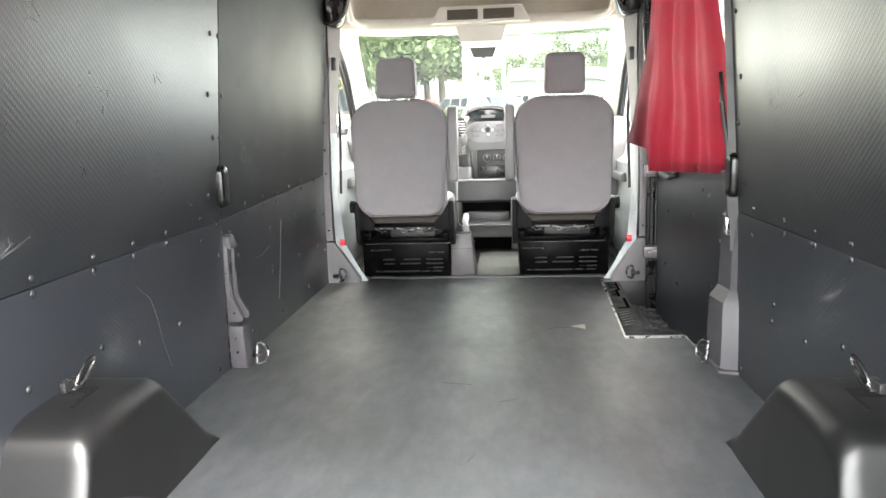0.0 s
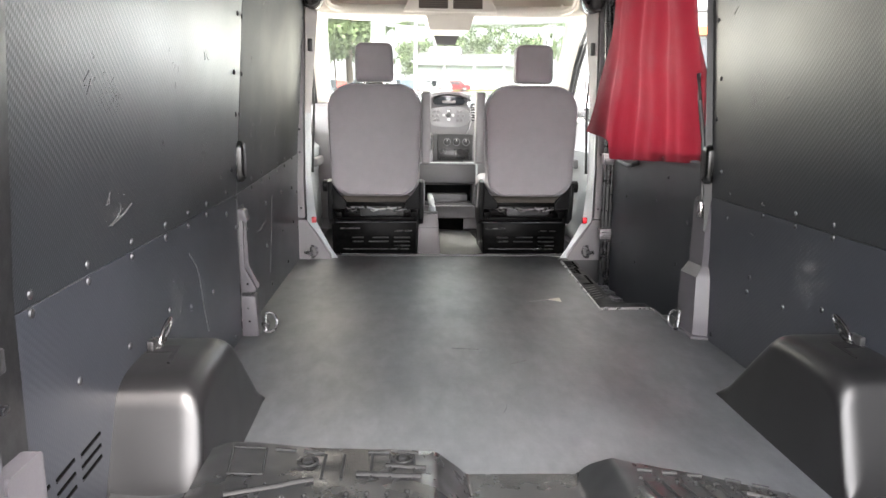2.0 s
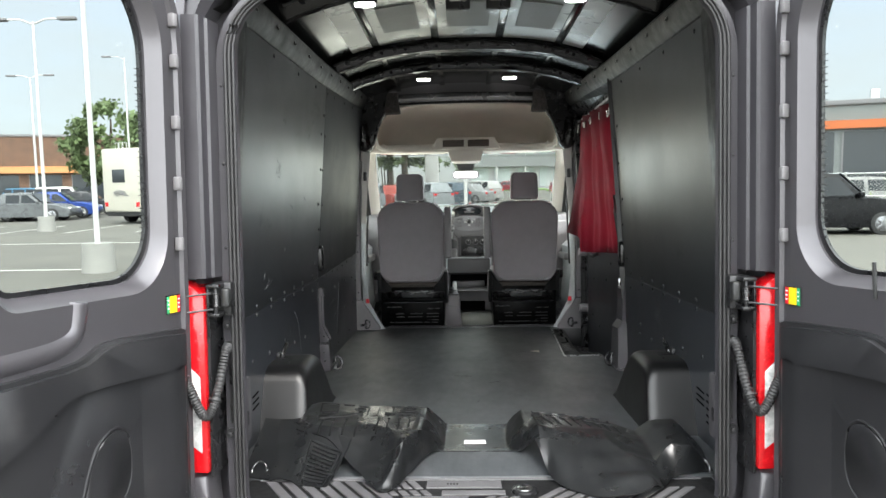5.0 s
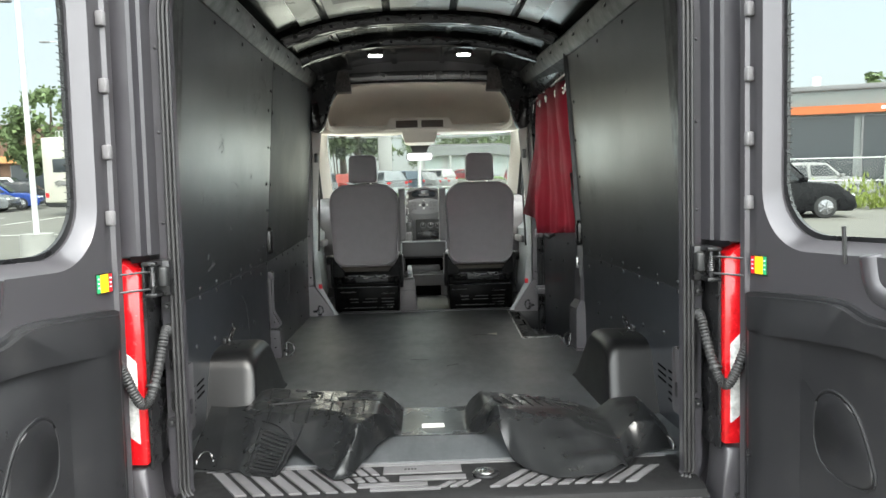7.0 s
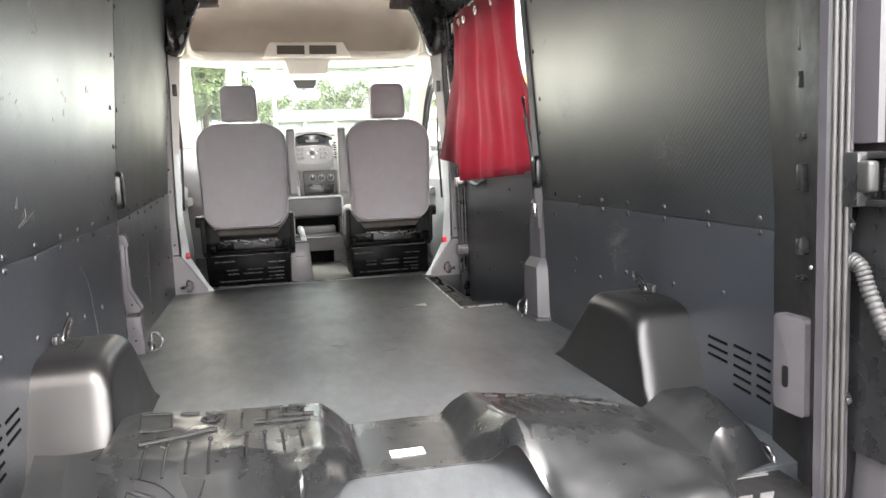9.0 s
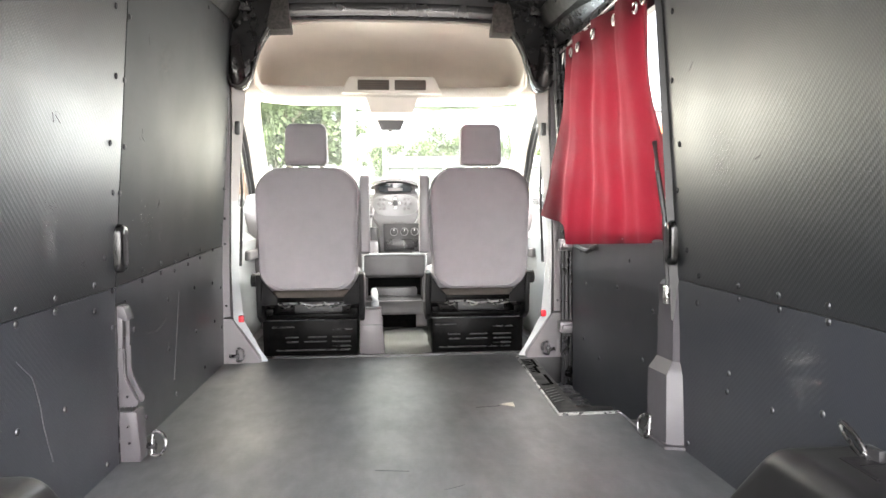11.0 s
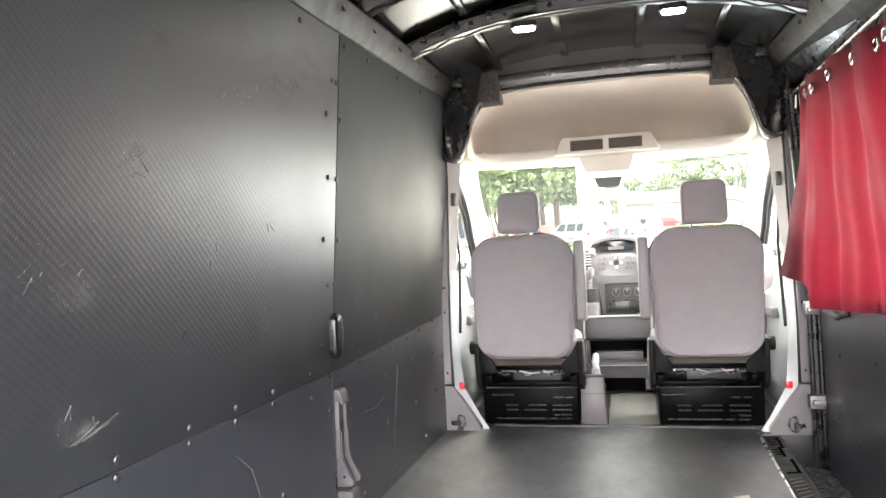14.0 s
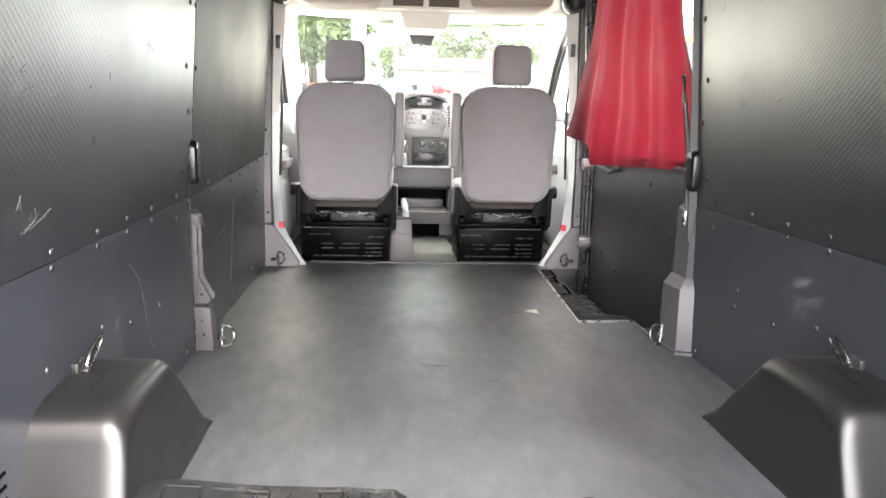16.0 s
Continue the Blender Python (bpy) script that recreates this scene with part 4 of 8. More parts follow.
# cant rails along the tops of the walls
for side in (-1, 1):
    th = thing("cant_rail", (side * 0.8, 2.3, 1.66), "dark grey painted steel rail along the wall top", "rail", kind="structure")
    bm = bmesh.new()
    rings = []
    for k in range(13):
        y = 0.62 + k * (3.32 / 12)
        z = top(y)
        rings.append([(side * 0.90, y, z - 0.05), (side * (wall_x(z) - 0.006), y, z - 0.01), (side * (wall_x(z) - 0.03), y, z + 0.02), (side * (wall_x(z) - 0.05), y, z + 0.075), (side * (wall_x(z) - 0.03), y, z + 0.10), (side * 0.92, y, z + 0.16)])
    loft(bm, rings, closed=False)
    part("rail", bm, CANT, th, smooth=25)
    for k in range(10):
        y = 0.9 + k * 0.3
        part("hole", disc(bmesh.new(), (side * (wall_x(top(y)) - 0.041), y, top(y) + 0.05), 0.012, (side, 0, -0.4), 0.008, 10), GLOSSBLACK, th)

# outer skin that closes the van round the lining
body_side = {}
for side in (-1, 1):
    bm = bmesh.new()
    prof = [(0.965, -0.42), (1.0, 0.1), (1.0, 0.75), (0.975, 1.3), (0.93, 1.78), (0.90, 1.78), (0.945, 1.3), (0.965, 0.75), (0.965, 0.1), (0.93, -0.42)]
    if side < 0:
        prism(bm, [(-p[0], p[1]) for p in prof], "y", 0.60, 4.10)
    else:
        prism(bm, prof, "y", 0.60, 2.57)
        prism(bm, [(0.965, -0.42), (1.0, 0.1), (1.0, 0.7), (0.965, 0.7), (0.965, 0.1), (0.93, -0.42)], "y", 2.58, 4.10)
        prism(bm, [(0.965, 1.52), (0.93, 1.78), (0.90, 1.78), (0.93, 1.52)], "y", 2.58, 4.10)
        prism(bm, [(0.99, 0.7), (0.965, 1.52), (0.935, 1.52), (0.96, 0.7)], "y", 3.86, 4.10)
    part("body_side", bm, PAINT, None, "dark grey painted steel body side", kind="structure", category="van body")

# ---- sliding door with window, curtain ----
sliding = thing("door_3", (0.94, 3.25, -0.15), "closed sliding side door lined with black board", "sliding door", kind="structure")
bm = bmesh.new()
prism(bm, [(0.918, -0.16), (0.918, 0.63), (0.910, 0.66), (0.945, 0.68), (0.955, 0.3), (0.94, -0.16)], "y", 2.58, 3.86, 0.004, 1)
part("lower_board", bm, WALL_LOW, sliding, "black lining board")
for y0, y1, z0, z1 in ((2.50, 2.56, 0.64, 1.62), (3.76, 3.88, 0.64, 1.62), (2.56, 3.76, 0.64, 0.685), (2.56, 3.76, 1.56, 1.66)):
    bm = bmesh.new()
    loft(bm, [[(0.93 - max(0, z - 0.6) * 0.05, y0, z), (0.93 - max(0, z - 0.6) * 0.05, y1, z), (0.965 - max(0, z - 0.6) * 0.05, y1, z), (0.965 - max(0, z - 0.6) * 0.05, y0, z)] for z in (z0, z1)], cap=True)
    part("window_surround", bm, GLOSSBLACK, sliding)
bm = bmesh.new()
loft(bm, [[(0.945 - (z - 0.6) * 0.05, 2.54, z), (0.945 - (z - 0.6) * 0.05, 3.8, z), (0.949 - (z - 0.6) * 0.05, 3.8, z), (0.949 - (z - 0.6) * 0.05, 2.54, z)] for z in (0.67, 1.58)], cap=True)
pane = part("pane", bm, GLASS, sliding, "clear side window pane")
pane.visible_shadow = False
bm = bmesh.new()
tube(bm, [(0.918, 3.70, 0.66), (0.895, 3.70, 0.655), (0.89, 3.68, 0.60), (0.89, 3.5, 0.585), (0.895, 3.45, 0.60), (0.918, 3.43, 0.61)], 0.012, 8)
part("grab_handle", bm, PLASTIC, sliding)
bolts_at = [(2.75, 0.05), (3.4, 0.1), (2.75, 0.40), (3.15, 0.45), (3.6, 0.42), (2.85, 0.2), (3.65, 0.15), (3.0, 0.57), (3.7, 0.58)]
for y, z in bolts_at:
    ob = new("bolt", bolt_mesh)
    ob.parent = sliding
    ob.matrix_basis = WORLD[sliding].inverted() @ Matrix.Translation((0.9175, y, z))

# front door post with hinges and tracks
track = thing("door_track", (0.905, 3.93, 0), "black door seal and track post beside the sliding door", "door track", kind="structure")
for dx, r in ((0.885, 0.012), (0.905, 0.016), (0.925, 0.012)):
    bm = bmesh.new()
    tube(bm, [(dx, 3.925, -0.15), (dx, 3.925, 0.6), (dx - 0.02, 3.925, 1.1), (dx - 0.05, 3.925, 1.62)], r, 8)
    part("seal", bm, GLOSSBLACK, track)
for z in (0.17, 0.60):
    bm = bmesh.new()
    box(bm, 0.855, 0.93, 3.87, 3.92, z - 0.03, z + 0.03, 0.006)
    box(bm, 0.865, 0.94, 3.85, 3.88, z - 0.012, z + 0.012, 0.004)
    part("hinge", bm, PAINT_IN, track, "grey check hinge")
bm = bmesh.new()
box(bm, 0.86, 0.885, 3.905, 3.93, 1.1, 1.32, 0.006)
box(bm, 0.862, 0.877, 3.89, 3.91, 0.95, 1.12, 0.004)
part("strut", bm, PLASTIC, track)
bm = bmesh.new()
prism(bm, [(0.82, 1.70), (0.87, 1.645), (0.90, 1.65), (0.90, 1.76), (0.82, 1.76)], "y", 2.5, 3.95, 0.006)
part("upper_rail", bm, GLOSSBLACK, track, "glossy black upper door rail")

curtain = thing("curtain", (0.88, 3.3, 0.58), "red cloth curtain hung by metal eyelets over the side window", "curtain")


def curtain_point(u, v):
    """u from the front edge to the rear edge, v from the hem to the eyelets."""
    z_top = 1.60 - 0.035 * u
    k = min(1.0, max(0.0, (u - 0.19) / 0.05))
    z_hem = 0.755 - 0.05 * min(1, u / 0.19) - 0.092 * k * k * (3 - 2 * k) + 0.055 * max(0, u - 0.24)
    y_top = 3.74 - 1.09 * u
    y_hem = 3.98 - 1.37 * u
    z = z_hem + (z_top - z_hem) * v
    y = y_hem + (y_top - y_hem) * min(1.0, v * 1.1) - 0.03 * math.sin(v * math.pi) * (1 - u)
    y -= 0.085 * u ** 4 * math.exp(-((z - 0.92) / 0.16) ** 2)
    lean = 0.905 - 0.13 * (1 - u) ** 3 * (1 - v) ** 1.5 - 0.06 * v
    fold = 0.020 * math.sin(u * 22 + 0.7 * v + 0.5 * math.sin(3 * v) - 0.6) * (0.35 + 0.65 * v) + 0.006 * math.sin(u * 47 + 2.0 + 1.5 * v) * (1 - 0.3 * v) + 0.004 * math.sin(u * 9 + v * 13)
    # the main width laps over the short front flap
    fold -= 0.018 * k * math.exp(-((u - 0.24) / 0.05) ** 2) * (1 - 0.7 * v)
    return Vector((lean + fold, y + 0.006 * math.sin(u * 31 + v * 4), z + 0.006 * math.sin(u * 22 - 0.6) * v))


bm = bmesh.new()
surf(bm, curtain_point, 90, 40)
cl = part("cloth", bm, CURTAIN, curtain, smooth=180)
bm = bmesh.new()
surf(bm, lambda u, v: curtain_point(u, 0.028 + 0.006 * v) + Vector((-0.003, 0, 0)), 90, 1)
part("hem_stitch", bm, CURTAIN, curtain, smooth=180)
for u in (0.05, 0.245, 0.49, 0.675, 0.87, 0.97):
    p = curtain_point(u, 0.935)
    bm = bmesh.new()
    tube(bm, [p + Vector((-0.006, 0.019 * math.cos(a * math.tau / 14), 0.019 * math.sin(a * math.tau / 14))) for a in range(14)], 0.005, 8, closed=True)
    part("eyelet", bm, STEEL, curtain, "bright metal eyelet")
bm = bmesh.new()
p = curtain_point(0.03, 0.94)
surf(bm, lambda u, v: p + Vector((-0.03 - 0.01 * v, 0.02 * u - 0.025 * v, -0.06 * v)), 2, 4, 0.002)
part("tag", bm, WHITE, curtain, "small white sewn tag")
rod = thing("curtain_rod", (0.86, 3.3, 1.6), "thin steel curtain rod under the roof rail", "curtain rod")
part("rod", tube(bmesh.new(), [(0.855, 2.52, 1.592), (0.852, 3.2, 1.59), (0.855, 3.92, 1.592)], 0.007, 8), STEEL, rod)

# ---- B pillars, brackets and header ----
for side in (-1, 1):
    th = thing("pillar_b", (side * 0.86, 4.0, 0), "pale grey painted door pillar with holes", "pillar", kind="structure")
    bm = bmesh.new()
    prism(bm, [(side * p[0], p[1]) for p in ((0.955, 0.24), (0.845, 0.24), (0.85, 0.5), (0.843, 0.84), (0.835, 1.1), (0.83, 1.45), (0.955, 1.5))], "y", 3.985, 4.03, 0.004, 1)
    part("post", bm, PAINT_IN, th)
    bm = bmesh.new()
    prism(bm, [(side * p[0], p[1]) for p in ((0.955, -0.02), (0.70, -0.02), (0.70, 0.02), (0.835, 0.225), (0.845, 0.235), (0.955, 0.235))], "y", 3.982, 4.03, 0.004, 1)
    part("foot", bm, PAINT_IN, th)
    for z in (0.3, 0.62, 0.75, 0.9, 1.05, 1.2):
        part("hole", disc(bmesh.new(), (side * 0.868, 3.984, z), 0.007, "y", 0.005, 8), GLOSSBLACK, th)
    bm = bmesh.new()
    rings = []
    for z, a, b in ((0.0, 0.665, 0.80), (0.05, 0.70, 0.81), (0.22, 0.79, 0.835), (0.5, 0.815, 0.842), (0.84, 0.805, 0.836), (1.1, 0.785, 0.828), (1.42, 0.755, 0.82), (1.62, 0.70, 0.8)):
        rings.append([(side * b, 3.995, z), (side * a, 4.03, z), (side * (a + 0.02), 4.10, z), (side * (b + 0.08), 4.22, z)])
    loft(bm, rings[:5], closed=False)
    part("trim", bm, DOORCARD, th, "light grey plastic pillar trim", smooth=60)
    bm = bmesh.new()
    loft(bm, rings[4:], closed=False)
    part("upper_trim", bm, PILLAR, th, "beige upper pillar trim", smooth=60)
    part("belt_button", box(bmesh.new(), side * 0.80 - 0.014, side * 0.80 + 0.014, 4.005, 4.03, 0.21, 0.245, 0.005), RED, th, "small red plastic button")
    bm = bmesh.new()
    tube(bm, [(side * 0.80, 4.02, 1.22), (side * 0.79, 4.05, 0.9), (side * 0.81, 4.08, 0.5)], 0.008, 6)
    part("belt", bm, PLASTIC, th, "dark seat belt webbing")
    part("belt_anchor", box(bmesh.new(), side * 0.80 - 0.014, side * 0.80 + 0.014, 4.0, 4.03, 1.18, 1.25, 0.006), PLASTIC, th)
    # dark bracket that carries the roof header
    br = thing("header_bracket", (side * 0.75, 3.95, 1.42), "black pressed steel roof header bracket", "bracket", "header brackets", kind="structure")
    bm = bmesh.new()
    inner = ((0.60, 1.72), (0.625, 1.695), (0.652, 1.64), (0.676, 1.59), (0.697, 1.52), (0.713, 1.46), (0.735, 1.415), (0.763, 1.400), (0.80, 1.405), (0.832, 1.435), (0.845, 1.50), (0.846, 1.58))
    prism(bm, [(side * p[0], p[1]) for p in ((0.93, 1.90), (0.60, 1.90)) + inner + ((0.93, 1.62),)], "y", 3.945, 3.99, 0.008, 2)
    part("plate", bm, GLOSSBLACK, br, smooth=45)
    # scooped shroud: a raised rolled rim, hollow inside it
    bm = bmesh.new()
    rim_in = [(0.625, 1.705), (0.66, 1.64), (0.684, 1.585), (0.704, 1.52), (0.722, 1.46), (0.745, 1.425), (0.775, 1.412), (0.808, 1.42), (0.83, 1.455), (0.838, 1.52), (0.842, 1.60), (0.846, 1.68), (0.85, 1.74)]
    tube(bm, [(side * a, 3.925, b) for a, b in rim_in], 0.013, 10)
    part("shroud_rim", bm, SHROUD, br, "rolled rim of the black plastic shroud", smooth=60)
    bm = bmesh.new()
    loft(bm, [[(side * (cx - w), 3.93, z), (side * (cx - w * 0.6), 3.915 - d, z), (side * (cx + w * 0.2), 3.905 - d, z), (side * (cx + w), 3.93, z)] for cx, w, z, d in
              ((0.80, 0.035, 1.64, 0.0), (0.795, 0.04, 1.58, 0.012), (0.79, 0.045, 1.51, 0.02), (0.785, 0.045, 1.45, 0.016), (0.785, 0.03, 1.42, 0.0))], closed=False)
    part("shroud", bm, SHROUD, br, "curved glossy black plastic shroud", smooth=60)
    part("clamp", box(bmesh.new(), side * 0.745 - 0.04, side * 0.745 + 0.04, 3.90, 3.945, 1.785, 1.835, 0.008), DARKSTEEL, br)
    part("stud", disc(bmesh.new(), (side * 0.72, 3.895, 1.81), 0.012, "y", 0.05, 10, 0.002), RINGSTEEL, br)
    bm = bmesh.new()
    prism(bm, [(side * p[0], p[1]) for p in ((0.512, 1.700), (0.638, 1.695), (0.605, 1.85), (0.525, 1.85))], "y", 3.93, 4.05, 0.008, 2)
    part("block", bm, SPECKLED, br, "speckled grey foam end block")
    for k in range(3):
        part("bolt", disc(bmesh.new(), (side * (0.70 + 0.035 * k), 3.925, 1.77 - 0.02 * k), 0.012, "y", 0.03, 10, 0.002), PLASTIC, br)
header = thing("roof_header", (0, 4.0, 1.8), "silver painted roof header beam above the cab", "header beam", kind="structure")
bm = bmesh.new()
loft(bm, [[(x, 3.97, 1.775 + 0.012 * (1 - (x / 0.55) ** 2)), (x, 3.955, 1.80 + 0.014 * (1 - (x / 0.55) ** 2)), (x, 3.965, 1.838 + 0.014 * (1 - (x / 0.55) ** 2)), (x, 4.05, 1.86), (x, 4.05, 1.775)] for x in [-0.55 + 0.1 * k for k in range(12)]], cap=True)
part("beam", bm, HEADERSTEEL, header, smooth=50)
bm = bmesh.new()
xs = [-0.93 + 0.062 * k for k in range(31)]
prism(bm, [(x, 1.775 - 0.06 * min(1, abs(x / 0.76)) ** 4) for x in xs] + [(0.93, 1.99), (-0.93, 1.99)], "y", 4.052, 4.064)
part("closing_plate", bm, GLOSSBLACK, header, "dark plate behind the beam")
part("seal", tube(bmesh.new(), [(x, 3.975, 1.765 + 0.012 * (1 - (x / 0.55) ** 2)) for x in [-0.55 + 0.11 * k for k in range(11)]], 0.008, 6), GLOSSBLACK, header)

# ---- cab headliner with shelf ----
head = thing("headliner", (0, 4.4, 1.5), "beige cab headliner with open overhead shelf", "headliner", kind="structure")


def head_arch(y, high, half, low=1.44, n=40):
    """A boxy arch with round shoulders across the cab."""
    pts = []
    for k in range(n + 1):
        a = math.pi * k / n
        c, d = math.cos(a), math.sin(a)
        pts.append((half * math.copysign(abs(c) ** 0.5, c), y, low + (high - low) * d ** 0.5))
    return pts


bm = bmesh.new()
loft(bm, [head_arch(y, h, w) for y, h, w in ((4.03, 1.768, 0.715), (4.10, 1.762, 0.72), (4.2, 1.748, 0.72), (4.32, 1.725, 0.715), (4.44, 1.695, 0.705), (4.54, 1.66, 0.69), (4.61, 1.62, 0.675), (4.655, 1.57, 0.66), (4.675, 1.51, 0.65), (4.68, 1.45, 0.645))], closed=False)
part("lining", bm, HEADLINE, head, smooth=180)
bm = bmesh.new()
loft(bm, [head_arch(4.028, 1.768, 0.715), head_arch(4.02, 1.776, 0.735, 1.42), head_arch(4.03, 1.80, 0.80, 1.36), head_arch(4.06, 1.83, 0.90, 1.30)], closed=False)
part("flange", bm, BEIGE, head, "moulded beige edge of the headliner", smooth=60)
for side in (-1, 1):
    bm = bmesh.new()
    tube(bm, [(side * 0.722, 4.02, 1.62), (side * 0.722, 4.05, 1.56), (side * 0.72, 4.09, 1.50), (side * 0.712, 4.125, 1.465), (side * 0.69, 4.155, 1.445), (side * 0.65, 4.20, 1.438)], 0.018, 10)
    part("rim", bm, BEIGE, head, smooth=60)
    part("hook", box(bmesh.new(), side * 0.675 - 0.012, side * 0.675 + 0.012, 4.30, 4.34, 1.47, 1.50, 0.006), BEIGE, head)
bm = bmesh.new()
rings = []
for i in range(29):
    x = -0.78 + 1.56 * i / 28
    e = abs(x / 0.78)
    y = 4.30 - 0.16 * e ** 4
    z = 1.425 + 0.012 * (1 - e * e) + 0.05 * max(0, e - 0.9)
    rings.append([(x, y + 0.5, z + 0.03), (x, y + 0.02, z + 0.05), (x, y, z + 0.042), (x, y - 0.012, z + 0.015), (x, y + 0.005, z - 0.01), (x, y + 0.06, z - 0.016), (x, y + 0.45, z + 0.012)])
loft(bm, rings, closed=False)
part("shelf", bm, BEIGE, head, "beige moulded shelf lip", smooth=60)
bm = bmesh.new()
prism(bm, [(-0.285, 1.44), (0.285, 1.44), (0.235, 1.535), (-0.235, 1.535)], "y", 4.265, 4.34, 0.012, 3)
vh = part("vent_housing", bm, BEIGE, head)
for x0, x1 in ((-0.19, -0.015), (0.015, 0.19)):
    bm = bmesh.new()
    box(bm, x0, x1, 4.258, 4.268, 1.458, 1.515, 0.004)
    part("vent_opening", bm, mat("vent_brown", (0.11, 0.085, 0.065), 0.5), vh, "dark recessed vent")
    for k in range(4):
        bm = bmesh.new()
        box(bm, x0 + 0.006, x1 - 0.006, 4.254, 4.266, 1.466 + 0.012 * k, 1.470 + 0.012 * k)
        part("slat", bm, ROLLCLOTH, vh)
bm = bmesh.new()
loft(bm, [[(-0.145, 4.3, 1.425), (0.145, 4.3, 1.425), (0.145, 4.6, 1.42), (-0.145, 4.6, 1.42)], [(-0.12, 4.34, 1.345), (0.12, 4.34, 1.345), (0.12, 4.7, 1.36), (-0.12, 4.7, 1.36)], [(-0.09, 4.4, 1.335), (0.09, 4.4, 1.335), (0.09, 4.7, 1.35), (-0.09, 4.7, 1.35)]], cap=True)
part("console", bm, BEIGE, head, smooth=40)
bm = bmesh.new()
loft(bm, [[(-0.10, 4.66, 1.39), (0.10, 4.66, 1.39), (0.10, 4.85, 1.40), (-0.10, 4.85, 1.40)], [(-0.06, 4.74, 1.295), (0.06, 4.74, 1.295), (0.06, 4.88, 1.31), (-0.06, 4.88, 1.31)]], cap=True)
part("sensor_cover", bm, BINGREY, head, "dark grey sensor cover behind the mirror")
for side in (-1, 1):
    bm = bmesh.new()
    box(bm, min(side * 0.18, side * 0.62), max(side * 0.18, side * 0.62), 4.5, 4.7, 1.437, 1.452, 0.006)
    part("sun_visor", bm, BEIGE, head, "folded beige sun visor")
mirror = thing("rear_view_mirror", (0, 4.84, 1.26), "rounded interior mirror hanging from the windscreen", "mirror")
bm = bmesh.new()
prism(bm, round_rect(-0.118, 0.118, 1.225, 1.298, 0.03), "y", 4.83, 4.86, 0.008)
MT = Matrix.Translation((0, 4.84, 1.26)) @ Matrix.Rotation(radians(-3), 4, "Z") @ Matrix.Rotation(radians(2.2), 4, "X") @ Matrix.Translation((0, -4.84, -1.26))
bm.transform(MT)
part("shell", bm, DASHGREY, mirror)
bm = bmesh.new()
prism(bm, round_rect(-0.108, 0.108, 1.233, 1.290, 0.025), "y", 4.826, 4.8295)
bm.transform(MT)
part("mirror_glass", bm, MIRROR, mirror)
part("stem", tube(bmesh.new(), [(0, 4.855, 1.28), (0, 4.86, 1.31)], 0.012, 8), PLASTIC, mirror)

# ---- windscreen, cab roof, A pillars, cab doors ----
screen = thing("window_1", (0, 5.1, 1.0), "wide clear windscreen with beige pillars", "windscreen", kind="structure")
bm = bmesh.new()


def screen_point(u, v):
    x = -0.88 + 1.76 * u
    return Vector((x * (1 - 0.06 * v), 5.62 - 0.80 * v - 0.16 * (x / 0.88) ** 2, 0.92 + 0.60 * v))


surf(bm, screen_point, 16, 6, 0.005)
g = part("pane", bm, SCREENGLASS, screen, smooth=180)
g.visible_shadow = False
for side in (-1, 1):
    bm = bmesh.new()
    loft(bm, [[(side * (x0 + 0.01), y0 + 0.05, z), (side * x0, y0, z), (side * (x0 * 0.55 + x1 * 0.45 - 0.012), y0 * 0.55 + y1 * 0.45 - 0.03, z), (side * x1, y1, z), (side * (x1 + 0.03), y1 + 0.06, z)] for x0, y0, x1, y1, z in
              ((0.83, 5.42, 0.915, 5.20, 0.86), (0.82, 5.21, 0.907, 4.98, 1.04), (0.815, 5.05, 0.904, 4.86, 1.18), (0.81, 4.91, 0.902, 4.71, 1.30), (0.80, 4.77, 0.90, 4.51, 1.41), (0.785, 4.68, 0.89, 4.38, 1.46), (0.76, 4.6, 0.88, 4.2, 1.50))], closed=False)
    part("pillar_a", bm, BEIGE, screen, "beige windscreen pillar trim", smooth=60)
bm = bmesh.new()
prism(bm, [(4.0, 1.985), (4.5, 1.90), (4.9, 1.56), (4.86, 1.53), (4.5, 1.83), (4.0, 1.845)], "x", -0.93, 0.93)
part("cab_roof", bm, PAINT, None, "dark grey cab roof skin", kind="structure", category="van body")
